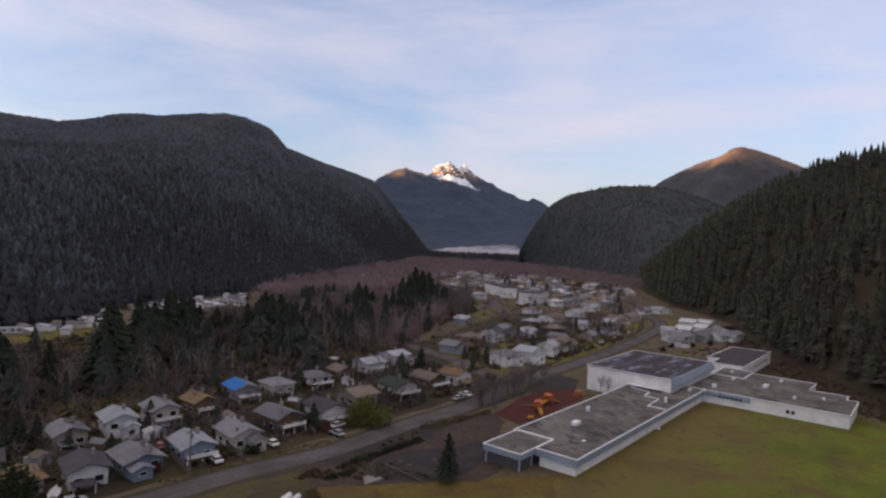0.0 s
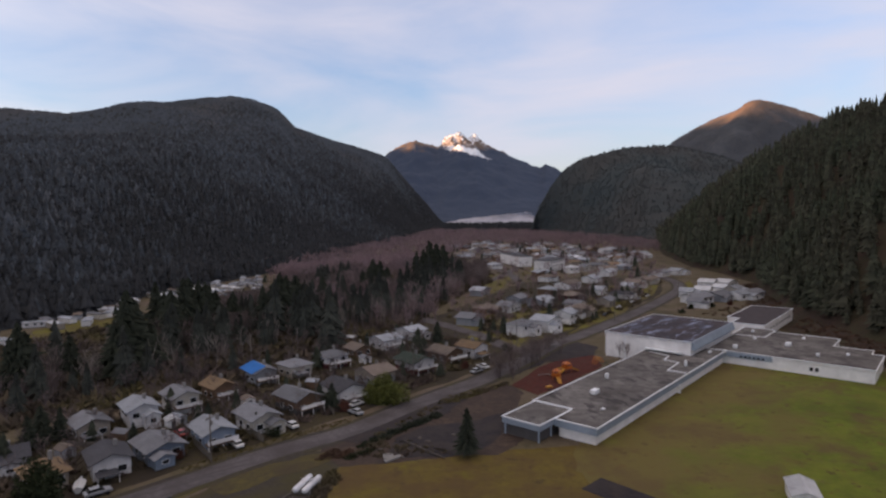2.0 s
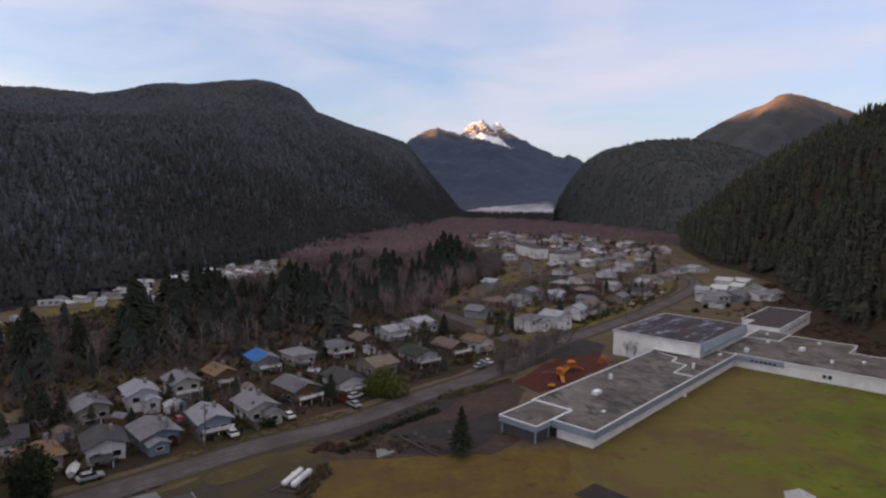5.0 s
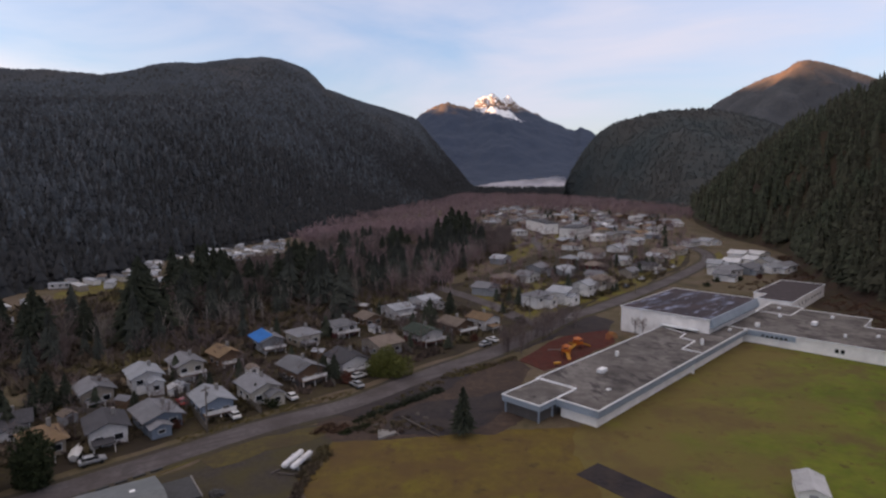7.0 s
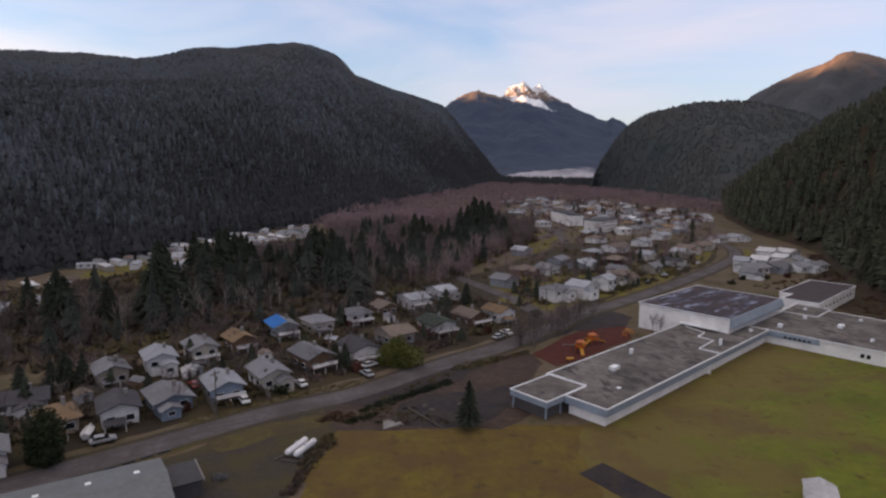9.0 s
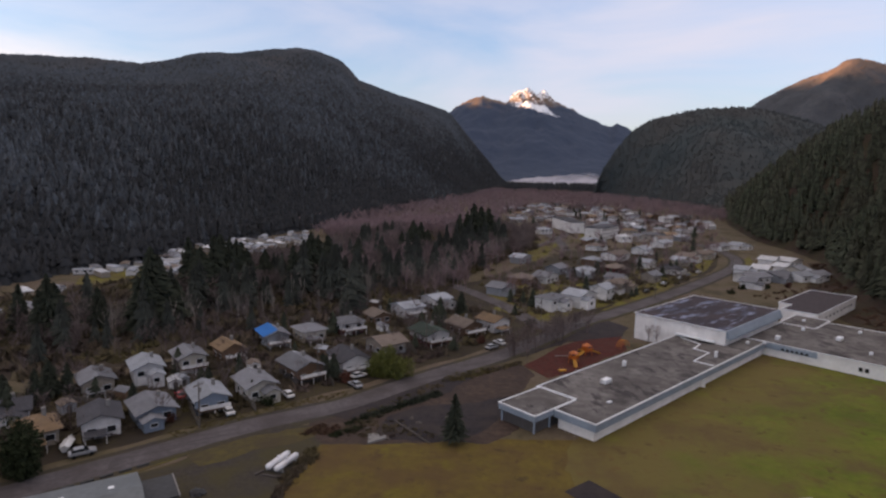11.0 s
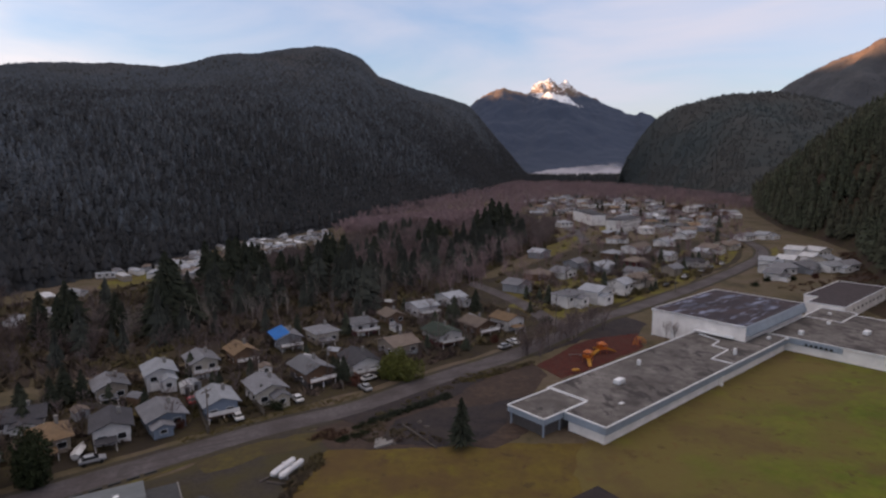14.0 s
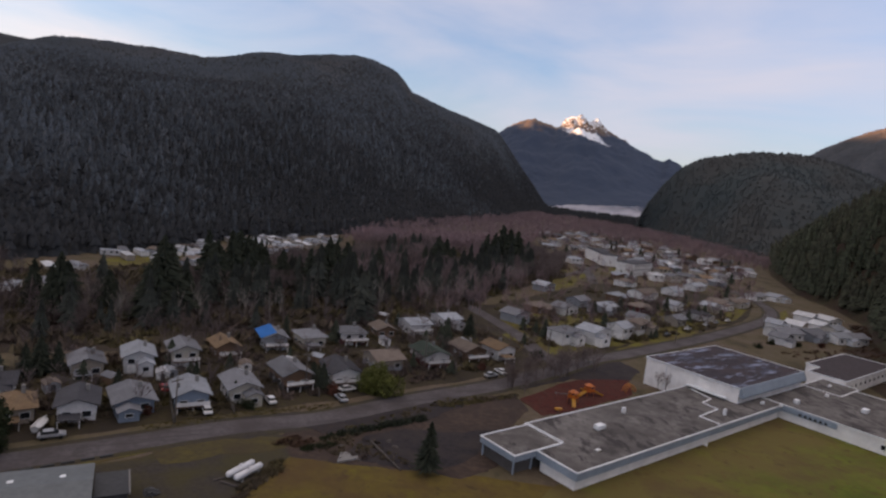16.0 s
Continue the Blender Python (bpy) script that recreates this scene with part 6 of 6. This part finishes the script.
# long workshop beside the road, its roof seen from above
M["tin"] = mat("weathered_metal_roof", (0.135, 0.15, 0.155), (0.10, 0.112, 0.118), 0.55, 1.0, 0.2, 0.05)
M["tar"] = mat("tar_roof", (0.05, 0.052, 0.055), (0.035, 0.036, 0.04), 0.8, 1.5, 0.3, 0.1)
work = root("workshop", -47.5, 95.1, 0, 35, "long low workshop with a weathered grey metal roof", "workshop")
bm = gable_wall(15, 36, 0, 3.2, 1.3)
bmesh.ops.rotate(bm, verts=bm.verts, matrix=Matrix.Rotation(radians(90), 3, 'Z'))
bmesh.ops.translate(bm, verts=bm.verts, vec=(-18, -7.5, 0))
part("wall", bm, WALL["beige"], work)
for s in (-1, 1):
    bm = roof_slab(15, 36, 3.2, 1.3, s, 0.4, 0.12)
    bmesh.ops.rotate(bm, verts=bm.verts, matrix=Matrix.Rotation(radians(90), 3, 'Z'))
    bmesh.ops.translate(bm, verts=bm.verts, vec=(-18, -7.5, 0))
    slope = part("roof", bm, M["tin"], work)
for i in range(5):
    part("skylight", box(-4 - 6.5 * i, -3.2 - 6.5 * i, -5.2, -4.4, 4.05, 4.25), M["white_trim"], work)
lean = root("lean_to", -46.5, 94, 0, 35, "flat dark-roofed lean-to with a pale edge", "lean-to")
part("wall", box(0.6, 4.8, -8, -1, 0, 2.6), WALL["dark"], lean)
part("roof", box(0.4, 5.0, -8.2, -0.8, 2.6, 2.8), M["tar"], lean)
part("edge", box(5.0, 5.2, -8.2, -0.8, 2.55, 2.9), M["concrete"], lean)
for i in range(8):
    x, y = -65.2 + 2.04 * i, 89.1 + 2.04 * i
    b = root("parking_block", x, y, 0.08, 45.0, "dark timber parking block on the verge", "parking block", "parking blocks")
    part("block", box(-1.0, 1.0, -0.2, 0.2, 0, 0.3, 0.04), M["tar"], b)

# playground pieces
M["yellow"] = mat("yellow_play_plastic", (0.55, 0.27, 0.02), (0.46, 0.21, 0.02), 0.45, 2, 0.5, 0.0)
M["orange"] = mat("orange_play_plastic", (0.50, 0.13, 0.015), (0.42, 0.10, 0.012), 0.45, 2, 0.5, 0.0)


def play_set(x, y, turn, label, slides):
    ob = root("play_structure", x, y, 0.1, turn, label, "play structure", "playground equipment")
    for px in (-1, 1):
        for py in (-1, 1):
            part("post", tube((px, py, 0), (px, py, 3.0), 0.07, 0.07, 8), M["orange"], ob)
    part("platform", box(-1.1, 1.1, -1.1, 1.1, 1.3, 1.42), M["orange"], ob)
    bm = bmesh.new()
    a = [bm.verts.new(p) for p in ((-1.1, -1.1, 2.8), (1.1, -1.1, 2.8), (1.1, 1.1, 2.8), (-1.1, 1.1, 2.8))]
    t = bm.verts.new((0, 0, 3.5))
    for i in range(4):
        bm.faces.new((a[i], a[(i + 1) % 4], t))
    bm.faces.new(a[::-1])
    part("canopy", bm, M["orange"], ob)
    for s in slides:
        c, sn = math.cos(radians(s)), math.sin(radians(s))
        bm = box(1.1, 4.4, -0.4, 0.4, -0.06, 0.06)
        box(1.1, 4.4, -0.46, -0.36, 0, 0.28, 0, bm)
        box(1.1, 4.4, 0.36, 0.46, 0, 0.28, 0, bm)
        bmesh.ops.translate(bm, verts=bm.verts, vec=(-1.1, 0, 0))
        bmesh.ops.rotate(bm, verts=bm.verts, matrix=Matrix.Rotation(radians(22), 3, 'Y'))
        bmesh.ops.translate(bm, verts=bm.verts, vec=(1.1, 0, 1.35))
        bmesh.ops.rotate(bm, verts=bm.verts, matrix=Matrix.Rotation(radians(s), 3, 'Z'))
        part("slide", bm, M["yellow"], ob, "yellow plastic slide")
    for s in range(3):
        part("panel", box(-1.1, 1.1, -1.12 if s == 0 else 1.08, -1.08 if s == 0 else 1.12, 1.42, 2.2) if s < 2 else box(-1.12, -1.08, -1.1, 1.1, 1.42, 2.2), M["orange"], ob)


play_set(40.4, 176.5, 20, "orange and yellow climbing structure with slides", (0, 90, 200))
play_set(35.3, 168.8, 60, "yellow and orange play tower with slides", (30, 210))
arch = root("climbing_arch", 53, 185.5, 0.1, 40, "orange ladder arch in the playground", "climbing arch")
for k in range(3):
    pts = [(math.cos(math.pi * q / 10) * 2.0, k * 0.8 - 0.8, math.sin(math.pi * q / 10) * 2.2) for q in range(11)]
    bm = bmesh.new()
    for p, q in zip(pts, pts[1:]):
        tube(p, q, 0.09, 0.09, 6, bm)
    part("hoop", bm, M["orange"], arch)
for q in range(1, 10):
    part("rung", tube((math.cos(math.pi * q / 10) * 2.0, -0.8, math.sin(math.pi * q / 10) * 2.2), (math.cos(math.pi * q / 10) * 2.0, 0.8, math.sin(math.pi * q / 10) * 2.2), 0.05, 0.05, 6), M["yellow"], arch)
ride = root("spring_rider", 30.9, 159.8, 0.1, 20, "small yellow plastic rider on a spring", "spring rider")
part("seat", box(-1.0, 1.0, -0.4, 0.4, 0.5, 1.1, 0.15), M["yellow"], ride)
part("spring", tube((0, 0, 0), (0, 0, 0.5), 0.15, 0.15, 8), M["concrete"], ride)
beam = root("balance_beam", 32.8, 173.3, 0.1, 5, "thin pale balance beam on two posts", "balance beam")
part("beam", box(-2.0, 2.0, -0.07, 0.07, 0.4, 0.55), M["concrete"], beam)
for q in (-1.6, 1.6):
    part("post", box(q - 0.07, q + 0.07, -0.07, 0.07, 0, 0.4), M["concrete"], beam)
barrier = root("barrier", 45.3, 211.3, 0, 12, "low white concrete barrier at the junction", "barrier")
part("block", box(-2.6, 2.6, -0.4, 0.4, 0, 0.8, 0.08), M["concrete"], barrier)

# roof-top fittings of the school
def roof_box(a, n, z, w, d, h, name, label, material):
    x = 31.2 + a * 0.703 - n * 0.711
    y = 119.0 + a * 0.711 + n * 0.703
    ob = root(name, x, y, z, 45.3, label, name.replace("_", " "), "roof fittings")
    part("housing", box(-w / 2, w / 2, -d / 2, d / 2, 0.15, h, 0.08), M[material], ob)
    part("curb", box(-w / 2 - 0.12, w / 2 + 0.12, -d / 2 - 0.12, d / 2 + 0.12, 0, 0.15), M["concrete"], ob)


for a, n, w, d, h, z in ((21.9, 11.6, 2.6, 1.5, 1.1, 3.96), (36, 15.2, 0.8, 0.8, 1.5, 3.96), (12, 4.5, 1.2, 0.8, 0.35, 3.96), (94, -1.5, 1.4, 1.2, 1.3, 4.01), (62, 3.2, 0.7, 0.7, 1.8, 3.96), (108, -14, 2.4, 1.5, 1.2, 4.01), (98, -24, 0.8, 0.8, 1.0, 4.01), (104, -31, 1.0, 0.8, 0.9, 4.01), (112, -3, 0.9, 0.9, 1.0, 4.01), (126, 1, 1.1, 0.9, 0.8, 3.86), (82.5, 2.8, 1.0, 0.8, 0.9, 3.96), (86, -0.6, 0.7, 0.7, 1.0, 3.96), (122, -16, 1.2, 0.9, 0.9, 4.01)):
    roof_box(a, n, z, w, d, h, "roof_vent", "white metal ventilation unit", "white_trim")
line = [(54.3, 0.5), (54.2, 5.6), (64.6, 6.2), (65.2, 10.8), (70.8, 11.4), (73.4, 18.6)]
trim = root("roof_kerb", 31.2, 119.0, 3.96, 45.3, "stepped white metal kerb across the flat roof", "kerb")
for (x0, y0), (x1, y1) in zip(line, line[1:]):
    d = Vector((x1 - x0, y1 - y0, 0))
    s = Vector((-d.y, d.x, 0)).normalized() * 0.14
    part("kerb_piece", prism([(x0 - s.x, y0 - s.y), (x1 - s.x, y1 - s.y), (x1 + s.x, y1 + s.y), (x0 + s.x, y0 + s.y)], 0, 0.22), M["white_trim"], trim)

# mist over the lake
def mist():
    verts, faces, nx, ny = [], [], 60, 8
    for j in range(ny + 1):
        for i in range(nx + 1):
            az = 2.6 + 9.9 * i / nx
            r = 2080 + 40 * j
            e = min(1.0, i / nx * 4) * min(1.0, (nx - i) / 6)
            v = j / ny
            top = (5 + 44 * (i / nx) ** 1.2 + 7 * noise.fractal((i * 0.23, j * 0.4, 2), 0.9, 2, 4)) * e
            verts.append((r * math.sin(radians(az)), r * math.cos(radians(az)), 2 + top * math.sin(min(1.0, v * 1.6) * math.pi / 2)))
    for j in range(ny):
        for i in range(nx):
            a = j * (nx + 1) + i
            faces.append((a, a + 1, a + nx + 2, a + nx + 1))
    tagged(raw("mist_bank", verts, faces, M["fog"], smooth=True), "low white bank of mist at the valley's far end", "mist", kind="structure")


mist()


# ---- smaller things in the yards and on the plot ----
M["pale_bark"] = mat("pale_alder_bark", (0.34, 0.30, 0.27), (0.22, 0.19, 0.17), 0.9, 1.5, 0.2, 0.2, island=0.2)
ALDER = [bare_shape(s + 60, 7, 6, 0.012) for s in range(4)]
scatter("pale_alders", ALDER, np.array([(x, y, 0, rng.uniform(9, 15), rng.uniform(0.6, 0.9)) for x, y in fill([(-39.7, 228.5), (-9.1, 263.6), (12.8, 319.5), (27.8, 365.6), (15.6, 374.6), (-18.6, 293.4), (-44.1, 249)], 70)]), M["pale_bark"], "slender pale-barked leafless alders", "bare trees")
scatter("pale_alders", ALDER, np.array([(x, y, 0, rng.uniform(8, 13), rng.uniform(0.6, 0.9)) for x, y in fill([(-97.6, 170.4), (-60.1, 205.2), (-52.2, 241.1), (-90.4, 217.6), (-118, 181.7)], 45)]), M["pale_bark"], "slender pale leafless trees behind the houses", "bare trees")


def hedge_row(line, count, h, material, label):
    pts = []
    for (x0, y0), (x1, y1) in zip(line, line[1:]):
        for i in range(count):
            u = rng.uniform()
            pts.append((x0 + (x1 - x0) * u + rng.normal() * 0.5, y0 + (y1 - y0) * u + rng.normal() * 0.5, 0.02, h * rng.uniform(0.6, 1.2), rng.uniform(0.9, 1.6)))
    scatter("hedge_row", CLUMP, np.array(pts), material, label, "hedge")


hedge_row([(-18.8, 123.5), (-12.5, 129.9), (-5.5, 137.5), (-0.4, 143.6)], 45, 0.7, M["hedge"], "low dark hedge along the road")
hedge_row([(2.3, 151.5), (11.2, 158.5), (21.1, 167.8)], 40, 0.9, M["brush"], "brown hedge along the playground")
hedge_row([(-21, 117.9), (-16.2, 121.9)], 60, 0.7, M["hedge"], "dark brambles at the edge of the plot")
hedge_row([(-22.8, 112), (-24.2, 99.3), (-24.7, 91.5)], 50, 0.8, M["brush"], "brown weeds along the edge of the lot")


def fence(p, q, h, label):
    d = math.hypot(q[0] - p[0], q[1] - p[1])
    ob = root("fence", p[0], p[1], 0, math.degrees(math.atan2(q[1] - p[1], q[0] - p[0])), label, "fence", "yard fences")
    n = max(2, int(d / 2.4))
    for i in range(n + 1):
        part("post", box(d * i / n - 0.06, d * i / n + 0.06, -0.06, 0.06, 0, h + 0.1), M["bark2"], ob)
    for z in (0.3, h - 0.25):
        part("rail", box(0, d, 0.061, 0.12, z, z + 0.1), M["bark2"], ob)
    k = int(d / 0.3)
    for i in range(k):
        part("board", box(d * i / k, d * i / k + 0.26, 0.121, 0.15, 0.05, h), M["bark2"], ob)


for a, b in (([(-58.6, 134.3), (-48, 118.9)], [(-68.5, 130.3), (-57.4, 118.4)], [(-45.2, 135.1), (-39.8, 128.2)], [(-32.1, 155.8), (-26.5, 144.4)], [(-23.2, 166.1), (-16.6, 152.4)], [(-82.6, 129.4), (-75.3, 128.2)], [(-13.7, 183.6), (-8.9, 171.2)])):
    fence(a, b, 1.6, "weathered board fence between house yards")


def garden_shed(x, y, turn, roof, wall):
    ob = root("garden_shed", x, y, 0, turn, "small %s garden shed with a %s roof" % (WORDS[wall], WORDS[roof]), "shed", "garden sheds")
    part("wall", gable_wall(2.8, 3.4, 0, 2.0, 0.6), WALL[wall], ob)
    for s in (-1, 1):
        part("roof", roof_slab(2.8, 3.4, 2.0, 0.6, s, 0.25, 0.08), ROOF[roof], ob)
    part("door", box(-0.5, 0.5, -1.74, -1.68, 0, 1.8), WALL["dark"], ob)


for i, (x, y) in enumerate([(-63.8, 140.5), (-63.1, 142), (-71.8, 133.4), (-49.9, 154.7), (-40.6, 162.4), (-35.2, 169.5), (-22.3, 196.3), (-79.6, 124.8), (-29.8, 229), (2.3, 208.5)]):
    garden_shed(x, y, 33 + 20 * (i % 3), ("white", "light", "grey", "brown")[i % 4], ("white", "grey", "wood")[i % 3])

# rubble and slabs on the bare plot
rub = random.Random(8)
for i, (x, y) in enumerate([(-11.5, 116.9), (-12.4, 118.4)]):
    ob = root("concrete_slab", x, y, 0.08, rub.uniform(0, 180), "broken pale concrete slab lying on the plot", "slab", "rubble")
    w, d = rub.uniform(0.8, 2.4), rub.uniform(0.5, 1.2)
    bm = prism([(-w, -d), (w * 0.7, -d * 1.1), (w, d * 0.5), (w * 0.2, d), (-w * 0.8, d * 0.8)], 0, rub.uniform(0.15, 0.4))
    part("slab", bm, M["concrete"], ob)
log = root("log", -5.1, 120.9, 0.09, 0, "weathered grey log lying across the bare plot", "log")
part("trunk", tube((-4.0, 4.8, 0.22), (4.0, -4.8, 0.18), 0.24, 0.15, 9), M["weathered"], log)
part("stub", tube((-1.0, 1.2, 0.2), (-0.4, 1.9, 0.55), 0.09, 0.05, 6), M["weathered"], log)
for i, (x, y) in enumerate([(-4.0, 125.5), (-5.7, 127.6), (-9.6, 117.6), (-14.2, 121.9), (1.8, 128.6)]):
    stone = root("boulder", x, y, 0.09, 70 * i, "pale grey stone lying on the bare plot", "stone", "rubble stones")
    bm = bmesh.new()
    bmesh.ops.create_icosphere(bm, subdivisions=2, radius=0.5)
    for v in bm.verts:
        v.co *= 1 + 0.35 * noise.noise(v.co * 2.1 + Vector((i, 0, 0)))
        v.co = Vector((v.co.x * 1.5, v.co.y, max(-0.02, v.co.z * 0.7)))
    part("stone", bm, M["weathered"], stone)
cradle = root("tank_cradle", -27.6, 101.9, 0.06, -8, "pale timber sleepers on the ground before the propane tanks", "timber")
for p, r in (((-2.2, 0.4), 62), ((-0.6, -0.2), 0), ((1.0, -0.3), 4)):
    bm = box(-1.0, 1.0, -0.18, 0.18, 0, 0.28, 0.03)
    bmesh.ops.rotate(bm, verts=bm.verts, matrix=Matrix.Rotation(radians(r), 3, 'Z'))
    bmesh.ops.translate(bm, verts=bm.verts, vec=(p[0], p[1], 0))
    part("sleeper", bm, M["weathered"], cradle)
heap = root("debris_heap", -37.4, 95.3, 0.06, 0, "dark heap of burnt debris on the gravel", "heap")
bm = bmesh.new()
bmesh.ops.create_icosphere(bm, subdivisions=3, radius=1.0)
for v in bm.verts:
    k = 1 + 0.35 * noise.fractal(v.co * 2.3, 0.9, 2, 4)
    v.co = Vector((v.co.x * 1.3 * k, v.co.y * 1.0 * k, max(-0.05, v.co.z * 0.8 * k)))
part("debris", bm, M["tar"], heap)
# two small reddish trees against the gym wall
for i, (x, y) in enumerate([(62.4, 191.6), (64.3, 189.8)]):
    ob = root("small_tree", x, y, 0, 40 * i, "small reddish leafless tree against the gym wall", "tree", "trees by the gym")
    v, f = BARE[i]
    raw("crown", [(p[0] * 8, p[1] * 8, p[2] * 6.5) for p in v], f, M["red_bush"], ob)
    part("trunk", tube((0, 0, 0), (0, 0, 3.2), 0.12, 0.06, 6), M["bark"], ob)
